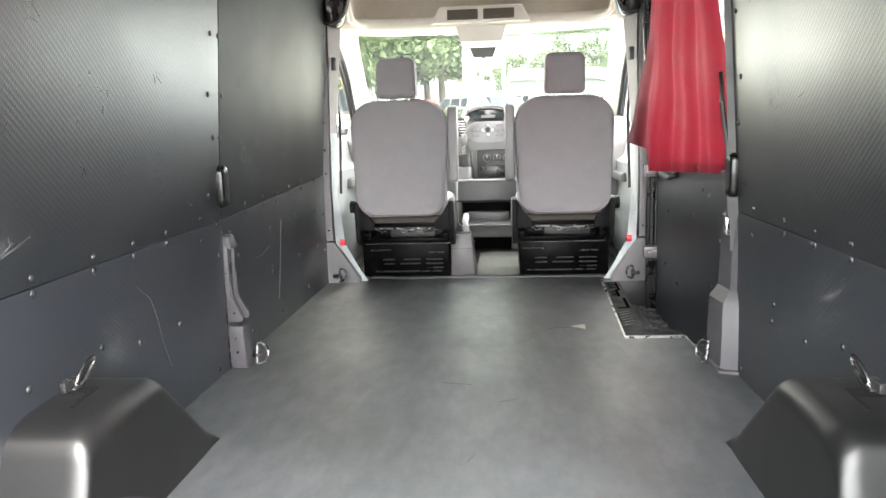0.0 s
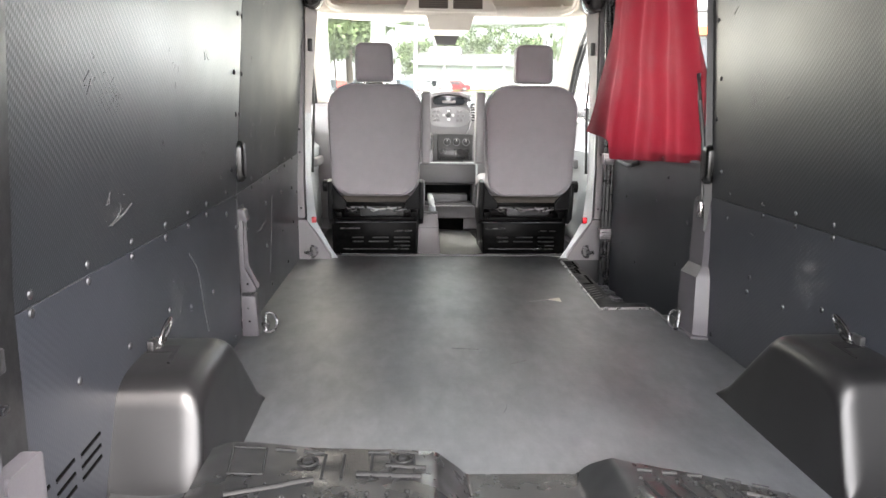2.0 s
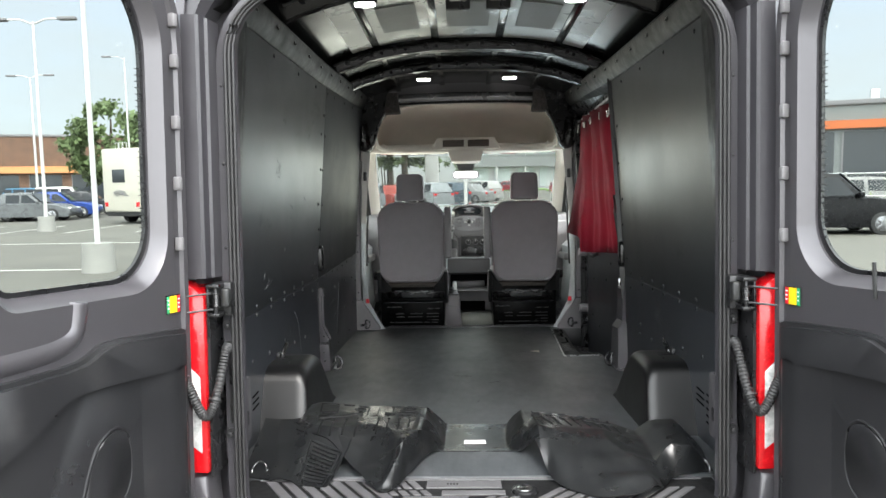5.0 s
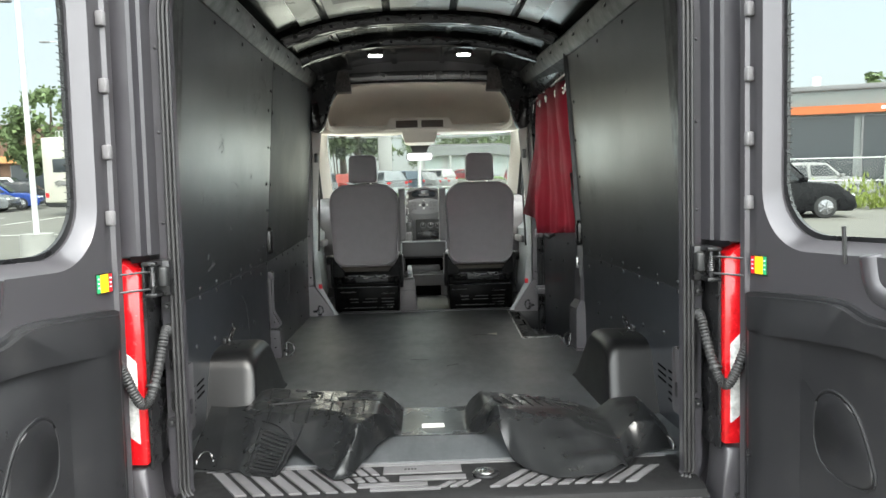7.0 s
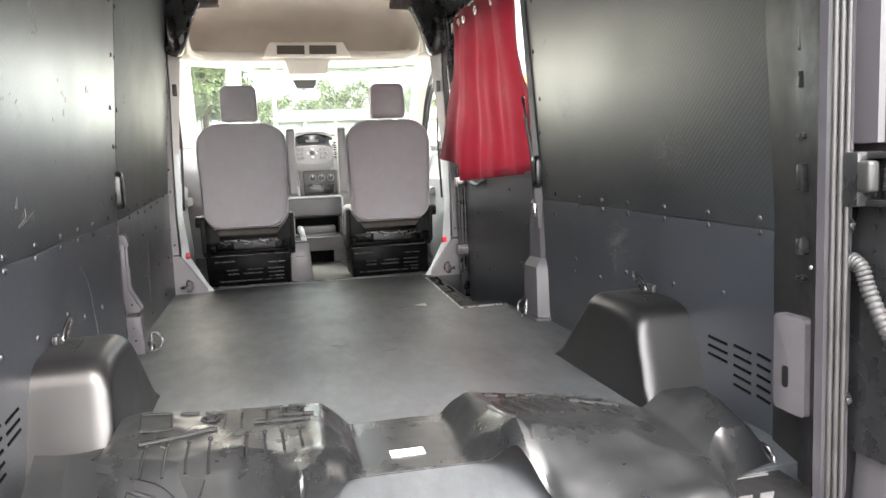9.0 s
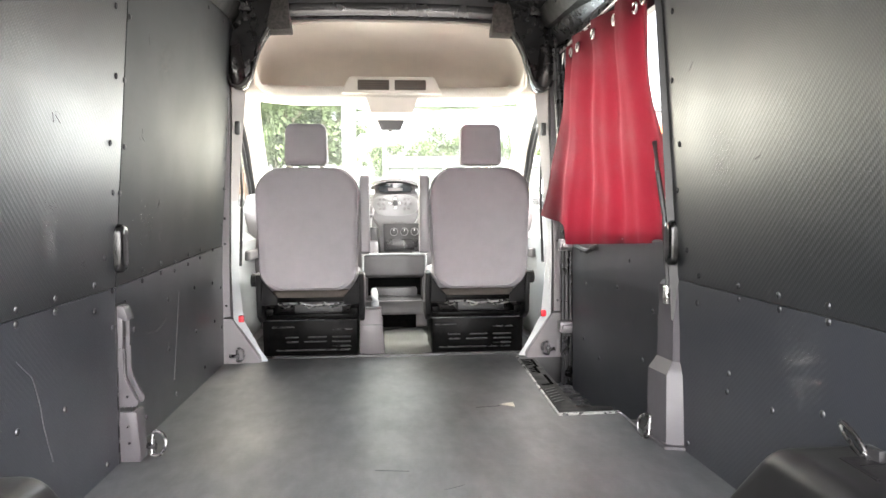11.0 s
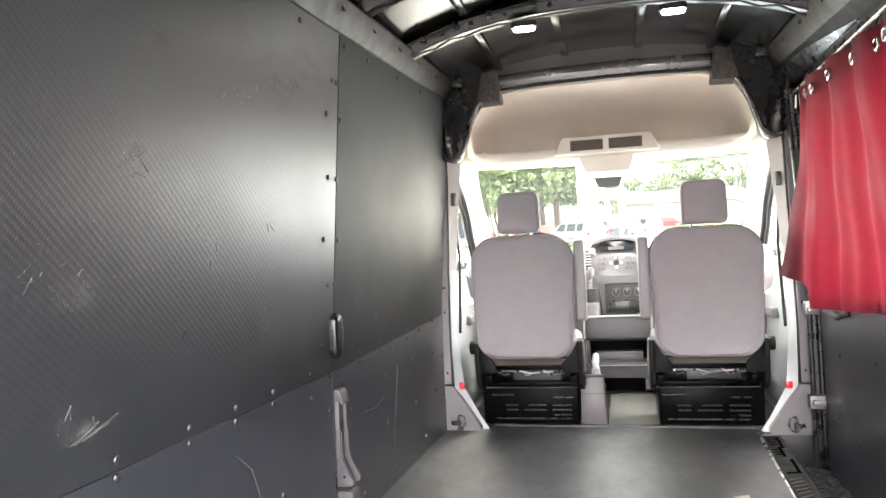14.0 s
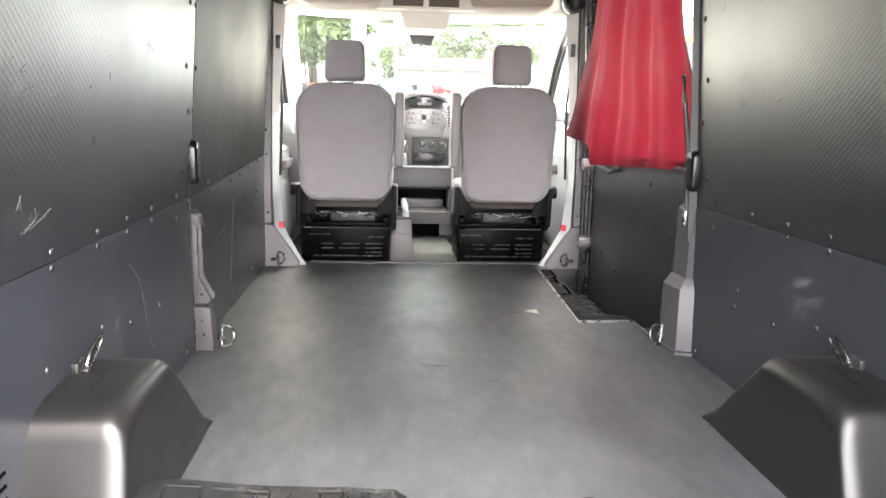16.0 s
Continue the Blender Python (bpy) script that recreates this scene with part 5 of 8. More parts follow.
for side in (-1, 1):
    th = thing("door_4" if side < 0 else "door_5", (side * 0.93, 4.7, 0), "closed cab door with pale grey lining", "cab door", kind="structure")
    bm = bmesh.new()
    rings = []
    for y in (4.2, 4.35, 4.7, 5.05, 5.3):
        rings.append([(side * 0.91, y, -0.05), (side * 0.86, y, 0.15), (side * 0.87, y, 0.45), (side * 0.855, y, 0.62), (side * 0.90, y, 0.66), (side * 0.93, y, 0.80), (side * 0.99, y, 0.80), (side * 1.0, y, -0.2)])
    loft(bm, rings, closed=True, cap=True)
    part("door_panel", bm, DOORCARD, th, smooth=40)
    bm = bmesh.new()
    box(bm, min(side * 0.83, side * 0.87), max(side * 0.83, side * 0.87), 4.5, 4.95, 0.50, 0.56, 0.015, 3)
    part("armrest", bm, GREYTRIM, th)
    # window frame: post by the seat, top bar, front corner
    for pts, r in ((((0.93, 4.22, 0.78), (0.90, 4.23, 1.1), (0.89, 4.24, 1.43)), 0.026), (((0.89, 4.24, 1.445), (0.895, 4.38, 1.445), (0.90, 4.52, 1.408), (0.901, 4.70, 1.305), (0.903, 4.86, 1.178), (0.906, 4.98, 1.04), (0.915, 5.20, 0.86)), 0.017),
                   (((0.905, 4.26, 1.415), (0.91, 4.38, 1.413), (0.913, 4.50, 1.378), (0.915, 4.66, 1.285), (0.917, 4.82, 1.158), (0.92, 4.94, 1.03), (0.928, 5.15, 0.84)), 0.012)):
        bm = bmesh.new()
        tube(bm, [(side * p[0], p[1], p[2]) for p in pts], r, 8)
        part("window_frame", bm, PLASTIC, th, smooth=60)
    bm = bmesh.new()
    prism(bm, [(4.22, 0.79), (5.2, 0.79), (5.16, 0.86), (4.97, 1.04), (4.85, 1.17), (4.69, 1.30), (4.5, 1.40), (4.24, 1.43)], "x", side * 0.935, side * 0.939)
    g = part("pane", bm, GLASS, th)
    g.visible_shadow = False
    bm = bmesh.new()
    box(bm, min(side * 1.05, side * 1.22), max(side * 1.05, side * 1.22), 5.12, 5.2, 0.80, 1.12, 0.03, 3)
    box(bm, min(side * 0.98, side * 1.08), max(side * 0.98, side * 1.08), 5.13, 5.19, 0.83, 0.88, 0.01)
    part("wing_mirror", bm, PLASTIC, th, "black outside mirror")

# ---- dashboard ----
dash = thing("dashboard", (0, 4.95, 0.5), "grey dashboard with centre stack and vents", "dashboard")
bm = bmesh.new()
prof = [(4.86, 0.50), (4.84, 0.72), (4.86, 0.84), (4.95, 0.90), (5.2, 0.92), (5.62, 0.90), (5.62, 0.10), (5.0, 0.10)]
prism(bm, prof, "x", -0.93, 0.93, 0.02, 3)
part("top_panel", bm, DASHGREY, dash)
bm = bmesh.new()
loft(bm, [[(x0, 4.74 + d, z), (x1, 4.74 + d, z), (x1 + 0.03, 4.95, z), (x0 - 0.03, 4.95, z)] for x0, x1, z, d in
          ((-0.08, 0.13, 0.50, 0.03), (-0.075, 0.13, 0.60, 0.01), (-0.08, 0.135, 0.70, 0.0), (-0.11, 0.16, 0.745, -0.01), (-0.125, 0.175, 0.80, 0.0), (-0.115, 0.17, 0.88, 0.015), (-0.105, 0.155, 0.90, 0.04), (-0.10, 0.15, 0.955, 0.06), (-0.08, 0.13, 0.975, 0.1))], cap=True)
stack = part("centre_console", bm, STACKGREY, dash, smooth=30)
bm = bmesh.new()
prism(bm, [(-0.07, 0.907), (0.12, 0.907), (0.135, 0.93), (0.12, 0.95), (0.07, 0.962), (0.025, 0.965), (-0.02, 0.962), (-0.07, 0.95), (-0.085, 0.93)], "y", 4.745, 4.79, 0.004)
part("display", bm, SCREEN, stack, "dark display")
part("display_mask", box(bmesh.new(), -0.02, 0.07, 4.741, 4.746, 0.916, 0.934), GREYTRIM, stack)
bm = bmesh.new()
prism(bm, [(0.025 + 0.142 * math.copysign(abs(math.cos(a * math.tau / 40)) ** 0.7, math.cos(a * math.tau / 40)), 0.828 + (0.066 if a < 20 else 0.07) * math.copysign(abs(math.sin(a * math.tau / 40)) ** 0.7, math.sin(a * math.tau / 40))) for a in range(40)], "y", 4.726, 4.80, 0.012, 3)
part("audio_panel", bm, SILVER, stack, "silver audio panel")
for zz, xs in ((0.865, (-0.07, -0.045, 0.085, 0.11)), (0.835, (-0.08, -0.05, 0.09, 0.12)), (0.805, (-0.07, -0.045, 0.085, 0.11))):
    for x in xs:
        part("button", box(bmesh.new(), x - 0.010, x + 0.010, 4.720, 4.75, zz - 0.009, zz + 0.009, 0.003), DASHGREY, stack)
for dx, dz in ((0, 0.028), (0, -0.028), (0.03, 0), (-0.03, 0)):
    part("button", box(bmesh.new(), 0.022 + dx - 0.011, 0.022 + dx + 0.011, 4.716, 4.75, 0.838 + dz - 0.009, 0.838 + dz + 0.009, 0.003), STEEL, stack)
part("knob", disc(bmesh.new(), (0.022, 4.718, 0.838), 0.016, "y", 0.03, 16, 0.003), PLASTIC, stack)
part("climate_panel", box(bmesh.new(), -0.052, 0.19, 4.722, 4.75, 0.535, 0.712, 0.006), PLASTIC, stack, "dark climate panel")
for x in (0.013, 0.077, 0.141):
    k = part("climate_dial", disc(bmesh.new(), (x, 4.715, 0.66), 0.021, "y", 0.03, 16, 0.003), PLASTIC, stack, "dark round climate dial")
    part("ring", tube(bmesh.new(), [(x + 0.0235 * math.cos(a * math.tau / 20), 4.712, 0.66 + 0.0235 * math.sin(a * math.tau / 20)) for a in range(20)], 0.0028, 6, closed=True), SILVER, k)
    part("pointer", box(bmesh.new(), x - 0.002, x + 0.002, 4.698, 4.702, 0.665, 0.679), WHITE, k)
part("cubby", box(bmesh.new(), -0.035, 0.165, 4.718, 4.75, 0.545, 0.615, 0.006), GLOSSBLACK, stack)
for side in (-1, 1):
    bm = bmesh.new()
    x = 0.025 + side * 0.165
    loft(bm, [[(x - 0.028, 4.80, 0.80), (x + 0.028, 4.80, 0.80), (x + 0.028, 4.9, 0.80), (x - 0.028, 4.9, 0.80)], [(x - 0.024 + side * 0.02, 4.81, 0.92), (x + 0.024 + side * 0.02, 4.81, 0.92), (x + 0.024 + side * 0.02, 4.9, 0.92), (x - 0.024 + side * 0.02, 4.9, 0.92)]], cap=True)
    v = part("air_vent", bm, PLASTIC, dash, "black upright air vent")
    for k in range(6):
        z = 0.812 + 0.017 * k
        part("slat", box(bmesh.new(), x - 0.022 + side * 0.003 * k, x + 0.022 + side * 0.003 * k, 4.794, 4.806, z, z + 0.005), STEEL, v)
part("brow", prism(bmesh.new(), [(-0.13, 0.93), (-0.10, 0.955), (-0.05, 0.972), (0.025, 0.978), (0.10, 0.972), (0.15, 0.955), (0.18, 0.93), (0.16, 0.968), (0.11, 0.988), (0.025, 0.994), (-0.06, 0.988), (-0.11, 0.968)], "y", 4.74, 4.98, 0.003, 1), DASHGREY, dash)
# gear lever
part("gear_boot", disc(bmesh.new(), (-0.135, 4.68, 0.645), 0.05, "z", 0.09, 16, 0.02), PLASTIC, dash)
part("gear_base", box(bmesh.new(), -0.19, -0.085, 4.62, 4.86, 0.45, 0.615, 0.03, 3), GREYTRIM, dash)
lv = part("gear_lever", tube(bmesh.new(), [(-0.135, 4.68, 0.68), (-0.13, 4.65, 0.76)], 0.01, 8), STEEL, dash, "chrome gear lever")
bm = bmesh.new()
bmesh.ops.create_uvsphere(bm, u_segments=14, v_segments=8, radius=0.028, matrix=Matrix.Translation((-0.128, 4.64, 0.785)) @ Matrix.Diagonal((0.8, 0.9, 1.25, 1)))
part("knob", bm, GREYTRIM, lv)
# low console bin between the seats
bin_ = thing("console_bin", (0, 4.62, 0.22), "grey plastic console bin with an open tray", "console bin")
bm = bmesh.new()
prism(bm, [(4.60, 0.530), (4.60, 0.39), (4.64, 0.378), (4.86, 0.378), (4.86, 0.54), (4.80, 0.522), (4.66, 0.520)], "x", -0.182, 0.207, 0.014, 3)
part("upper_bin", bm, BINGREY, bin_)
for x0, x1 in ((-0.18, -0.152), (0.178, 0.205)):
    bm = bmesh.new()
    prism(bm, [(4.61, 0.385), (4.60, 0.30), (4.61, 0.245), (4.64, 0.232), (4.9, 0.232), (4.9, 0.385)], "x", x0, x1, 0.008, 2)
    part("cheek", bm, BINGREY, bin_)
part("tray", box(bmesh.new(), -0.155, 0.18, 4.605, 4.90, 0.232, 0.262, 0.010, 3), BINGREY, bin_)
part("tray_front", prism(bmesh.new(), round_rect(-0.12, 0.15, 0.258, 0.318, 0.015), "y", 4.64, 4.70, 0.008, 2), BINGREY, bin_, "rounded grey tray front")
# solid black panel: the dark of the opening is only its colour
part("opening", box(bmesh.new(), -0.155, 0.18, 4.72, 4.74, 0.255, 0.385), VOID, bin_, "black panel painting the shaded opening above the tray")
# added box and foot carry the bin and fill the dark space below it
part("bin_support", box(bmesh.new(), -0.15, 0.175, 4.87, 5.22, 0.235, 0.372, 0.01), PEDESTAL, bin_, "black box added behind the bin to hold it up")
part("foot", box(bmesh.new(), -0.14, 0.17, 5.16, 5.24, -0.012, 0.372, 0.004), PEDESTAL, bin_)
part("rim", tube(bmesh.new(), [(-0.180, 4.605, 0.40), (-0.178, 4.598, 0.515), (-0.165, 4.597, 0.526), (0.19, 4.597, 0.526), (0.203, 4.598, 0.515), (0.205, 4.605, 0.40)], 0.007, 8), DOORCARD, bin_, "pale rim of the bin")
part("lip", tube(bmesh.new(), [(-0.176, 4.606, 0.37), (-0.176, 4.602, 0.26), (-0.16, 4.602, 0.238), (0.185, 4.602, 0.238), (0.201, 4.602, 0.26), (0.201, 4.606, 0.37)], 0.006, 8), GREYTRIM, bin_)
wheel = thing("steering_wheel", (-0.44, 4.62, 0.86), "black steering wheel behind the seat", "steering wheel")
q = pose(-0.44, 4.62, 0.86, -62, 0, 0)
bm = bmesh.new()
tube(bm, [q @ Vector((0.19 * math.cos(a * math.tau / 32), 0.19 * math.sin(a * math.tau / 32), 0)) for a in range(32)], 0.016, 10, closed=True)
part("rim", bm, PLASTIC, wheel)
part("hub", box(bmesh.new(), -0.07, 0.07, -0.06, 0.06, -0.03, 0.03, 0.02, 3, m=q), PLASTIC, wheel)
for a in (0, 180, 270):
    bm = bmesh.new()
    tube(bm, [q @ Vector((0.05 * math.cos(radians(a)), 0.05 * math.sin(radians(a)), 0)), q @ Vector((0.185 * math.cos(radians(a)), 0.185 * math.sin(radians(a)), 0))], 0.014, 8)
    part("spoke", bm, GREYTRIM, wheel)
part("column", tube(bmesh.new(), [(-0.44, 4.66, 0.83), (-0.44, 4.9, 0.72)], 0.04, 12), PLASTIC, wheel)

# ---- seats ----
def seat(cx, inner, label):
    th = thing("front_seat", (cx, 4.1, -0.012), label, "seat", "front seats")
    px = -0.016 * inner
    L = lambda b: bmesh.ops.translate(b, verts=b.verts, vec=(cx, 0, 0)) or b
    # back shell: a padded shield, narrower and rounder at the top
    bm = bmesh.new()
    rings = []
    for y, k, dz in ((3.875, 0.90, -0.008), (3.856, 0.955, -0.003), (3.85, 0.98, 0.0), (3.856, 1.0, 0.0), (3.90, 1.01, 0.0), (3.96, 1.0, 0.0), (3.985, 0.93, -0.01)):
        ring_ = []
        for p in round_rect(-0.257, 0.257, 0.385, 1.0, (0.09, 0.09, 0.135, 0.135), 8):
            w = 1 - 0.65 * max(0, 0.56 - p[1]) - 0.02 * max(0, p[1] - 0.7)
            ring_.append((p[0] * k * w, y + 0.03 * (1.0 - p[1]) - 0.01 + 0.012 * (p[0] / 0.257) ** 2, 0.69 + (p[1] - 0.69) * (1 - (1 - k) * 0.6) + dz))
        rings.append(ring_)
    loft(bm, rings, cap=True)
    part("backrest", L(bm), CLOTH, th, smooth=60)
    bm = bmesh.new()
    tube(bm, [(p[0] * 1.003 * (1 - 0.65 * max(0, 0.56 - p[1])), 3.905 + 0.03 * (1.0 - p[1]) - 0.01, 0.69 + (p[1] - 0.69) * 1.003) for p in round_rect(-0.257, 0.257, 0.385, 1.0, (0.09, 0.09, 0.135, 0.135), 8)], 0.004, 6, closed=True)
    part("piping", L(bm), GREYTRIM, th)
    bm = bmesh.new()
    rings = []
    for y, k in ((3.855, 0.80), (3.838, 0.92), (3.832, 0.97), (3.85, 1.0), (3.90, 1.0), (3.93, 0.9)):
        rings.append([(p[0] * k * (1 - 0.55 * max(0, p[1])), y, 1.115 + p[1] * k) for p in round_rect(-0.106, 0.106, -0.103, 0.103, (0.022, 0.022, 0.035, 0.035), 6)])
    loft(bm, rings, cap=True)
    hr = part("headrest", L(bm), CLOTH, th, smooth=60)
    for x in (-0.055, 0.055):
        part("post", L(tube(bmesh.new(), [(x, 3.885, 0.96), (x, 3.885, 1.04)], 0.007, 8)), STEEL, hr)
    # cushion, seen from behind and below
    bm = bmesh.new()
    box(bm, -0.25, 0.25, 4.0, 4.52, 0.36, 0.47, 0.04, 3)
    part("cushion", L(bm), CLOTH, th)
    bm = bmesh.new()
    box(bm, -0.20, 0.20, 3.985, 4.02, 0.335, 0.375, 0.012, 3)
    part("lower_roll", L(bm), ROLLCLOTH, th, "rolled brown-grey cloth edge below the back")
    for s in (-1, 1):
        bm = bmesh.new()
        prism(bm, [(s * 0.255, 0.46), (s * 0.255, 0.30), (s * 0.17, 0.30), (s * 0.17, 0.345), (s * 0.215, 0.385)], "y", 3.962, 3.984, 0.004)
        part("side_bracket", L(bm), SEATBLACK, th, "black bracket at the foot of the back")
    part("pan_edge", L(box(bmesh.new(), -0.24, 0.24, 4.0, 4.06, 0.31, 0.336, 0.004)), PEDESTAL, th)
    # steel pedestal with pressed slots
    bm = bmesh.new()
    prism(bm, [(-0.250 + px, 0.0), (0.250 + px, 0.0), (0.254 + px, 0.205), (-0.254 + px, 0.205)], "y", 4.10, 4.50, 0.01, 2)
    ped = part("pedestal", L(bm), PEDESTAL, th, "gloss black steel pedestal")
    for x0, x1, z in ((-0.15, -0.08, 0.11), (-0.03, 0.07, 0.11), (0.10, 0.2, 0.11), (-0.15, -0.08, 0.085), (0.10, 0.2, 0.085), (-0.22, -0.1, 0.165), (0.1, 0.21, 0.15), (-0.2, 0.2, 0.04), (0.1, 0.2, 0.06), (-0.05, 0.07, 0.085)):
        part("slot", L(box(bmesh.new(), x0, x1, 4.094, 4.104, z - 0.004, z + 0.004, 0.003, 1)), DARKSTEEL, ped)
    part("rim", L(tube(bmesh.new(), [(-0.25, 4.098, 0.203), (0.25, 4.098, 0.203)], 0.0025, 6)), SILVER, ped, "thin bright upper edge")
    part("base_lip", L(box(bmesh.new(), -0.27, 0.27, 4.085, 4.115, 0.0, 0.012, 0.003)), DARKSTEEL, ped)
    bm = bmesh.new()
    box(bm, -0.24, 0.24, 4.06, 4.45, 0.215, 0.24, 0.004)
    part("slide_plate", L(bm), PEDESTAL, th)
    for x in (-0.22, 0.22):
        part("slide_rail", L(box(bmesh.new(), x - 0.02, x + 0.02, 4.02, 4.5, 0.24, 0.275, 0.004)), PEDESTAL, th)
    part("cross_rod", L(tube(bmesh.new(), [(-0.24, 4.03, 0.30), (-0.05, 4.02, 0.302), (0.0, 4.02, 0.29), (0.24, 4.03, 0.305)], 0.005, 8)), STEEL, th, "bright cross rod")
    for k in range(3):
        part("spring_wire", L(tube(bmesh.new(), [(-0.2 + 0.13 * k, 4.04, 0.31), (-0.14 + 0.12 * k, 4.05, 0.275), (-0.1 + 0.14 * k, 4.04, 0.29)], 0.004, 6)), STEEL, th)
    part("motor_box", L(box(bmesh.new(), -0.10, 0.16, 4.08, 4.3, 0.24, 0.315, 0.012)), PLASTIC, th, "dark cloth covered box")
    for s in (-1, 1):
        bm = bmesh.new()
        prism(bm, [(3.94, 0.46), (3.97, 0.24), (4.05, 0.2), (4.2, 0.22), (4.2, 0.42), (4.02, 0.47)], "x", s * 0.262 - 0.014, s * 0.262 + 0.014, 0.008)
        part("recliner_cover", L(bm), SEATBLACK, th)
    part("recliner_knob", L(disc(bmesh.new(), (-inner * 0.290, 4.0, 0.43), 0.035, "x", 0.03, 18, 0.004)), SEATBLACK, th)
    part("buckle_stalk", L(tube(bmesh.new(), [(inner * 0.272, 4.06, 0.30), (inner * 0.272, 4.02, 0.38), (inner * 0.27, 3.99, 0.46)], 0.012, 8)), GREYTRIM, th, "grey belt buckle stalk")
    bm = bmesh.new()
    prism(bm, [(3.875, 0.57), (3.96, 0.56), (3.975, 0.95), (3.94, 0.97), (3.88, 0.96)], "x", inner * 0.285 - 0.026, inner * 0.285 + 0.026, 0.012, 3)
    part("armrest", L(bm), GREYTRIM, th, "grey armrest folded upright")
    return th


seat(-0.437, 1, "grey cloth driver seat on a black steel base, seen from behind")
seat(0.437, -1, "grey cloth passenger seat on a black steel base, seen from behind")
brake = thing("handbrake_box", (-0.125, 4.15, -0.012), "grey plastic handbrake housing beside the driver seat", "handbrake")
bm = bmesh.new()
loft(bm, [[(-0.195, 4.11, -0.012), (-0.052, 4.11, -0.012), (-0.052, 4.42, -0.012), (-0.195, 4.42, -0.012)], [(-0.188, 4.12, 0.26), (-0.072, 4.12, 0.26), (-0.075, 4.42, 0.2), (-0.188, 4.42, 0.2)]], cap=True)
bmesh.ops.bevel(bm, geom=bm.edges[:], offset=0.008, segments=2, affect="EDGES", profile=0.5)
part("housing", bm, mat("housing_grey", (0.092, 0.083, 0.087), 0.5, var=0.08, scale=8, bump=0.1, grain=500), brake)
part("lid_seam", box(bmesh.new(), -0.193, -0.064, 4.112, 4.4, 0.166, 0.170), PLASTIC, brake)
part("rim", box(bmesh.new(), -0.19, -0.07, 4.112, 4.13, 0.252, 0.266, 0.004), PLASTIC, brake)
part("lever", tube(bmesh.new(), [(-0.105, 4.15, 0.24), (-0.106, 4.135, 0.29), (-0.108, 4.17, 0.318), (-0.112, 4.36, 0.33)], lambda u: 0.024 - 0.006 * u, 10), DOORCARD, brake, "pale lever")

# ---- rear opening ----
SHIFT.append(Matrix.Translation((0, 0, 0.025)) @ Matrix.Diagonal((0.985, 1, 1, 1)))


def opening(dx, dz, r, y, z_low=-0.075):
    """Points round the rear opening, grown by dx sideways and dz upwards."""
    return [(p[0], y, p[1]) for p in round_rect(-0.79 - dx, 0.79 + dx, z_low - dz, 1.595 + dz, (0.05 + dx, 0.05 + dx, r + dx, r + dx), 10)]


rear = thing("rear_frame", (0, 0.6, -0.1), "dark grey painted rear door frame with rubber seal", "door frame", kind="structure")
bm = bmesh.new()
loft(bm, [opening(-0.012, 0, 0.2, 0.64), opening(-0.010, 0.0, 0.2, 0.62), opening(0.0, 0.004, 0.2, 0.605), opening(0.014, 0.012, 0.2, 0.60), opening(0.018, 0.015, 0.2, 0.612), opening(0.050, 0.035, 0.2, 0.615),
          opening(0.055, 0.04, 0.2, 0.628), opening(0.06, 0.045, 0.2, 0.685), opening(0.108, 0.085, 0.2, 0.69), opening(0.112, 0.09, 0.2, 0.60), opening(0.122, 0.13, 0.205, 0.57), opening(0.128, 0.16, 0.21, 0.60), opening(0.185, 0.19, 0.22, 0.61), opening(0.205, 0.22, 0.24, 0.70)])
part("frame", bm, JAMB, rear, smooth=25)
for d in (-0.008, 0.003, 0.014):
    bm = bmesh.new()
    tube(bm, opening(d, d * 0.6, 0.2, 0.598 - d * 0.5), 0.006, 8, closed=True)
    part("seal", bm, SEAL, rear, "ribbed dark rubber door seal", smooth=60)
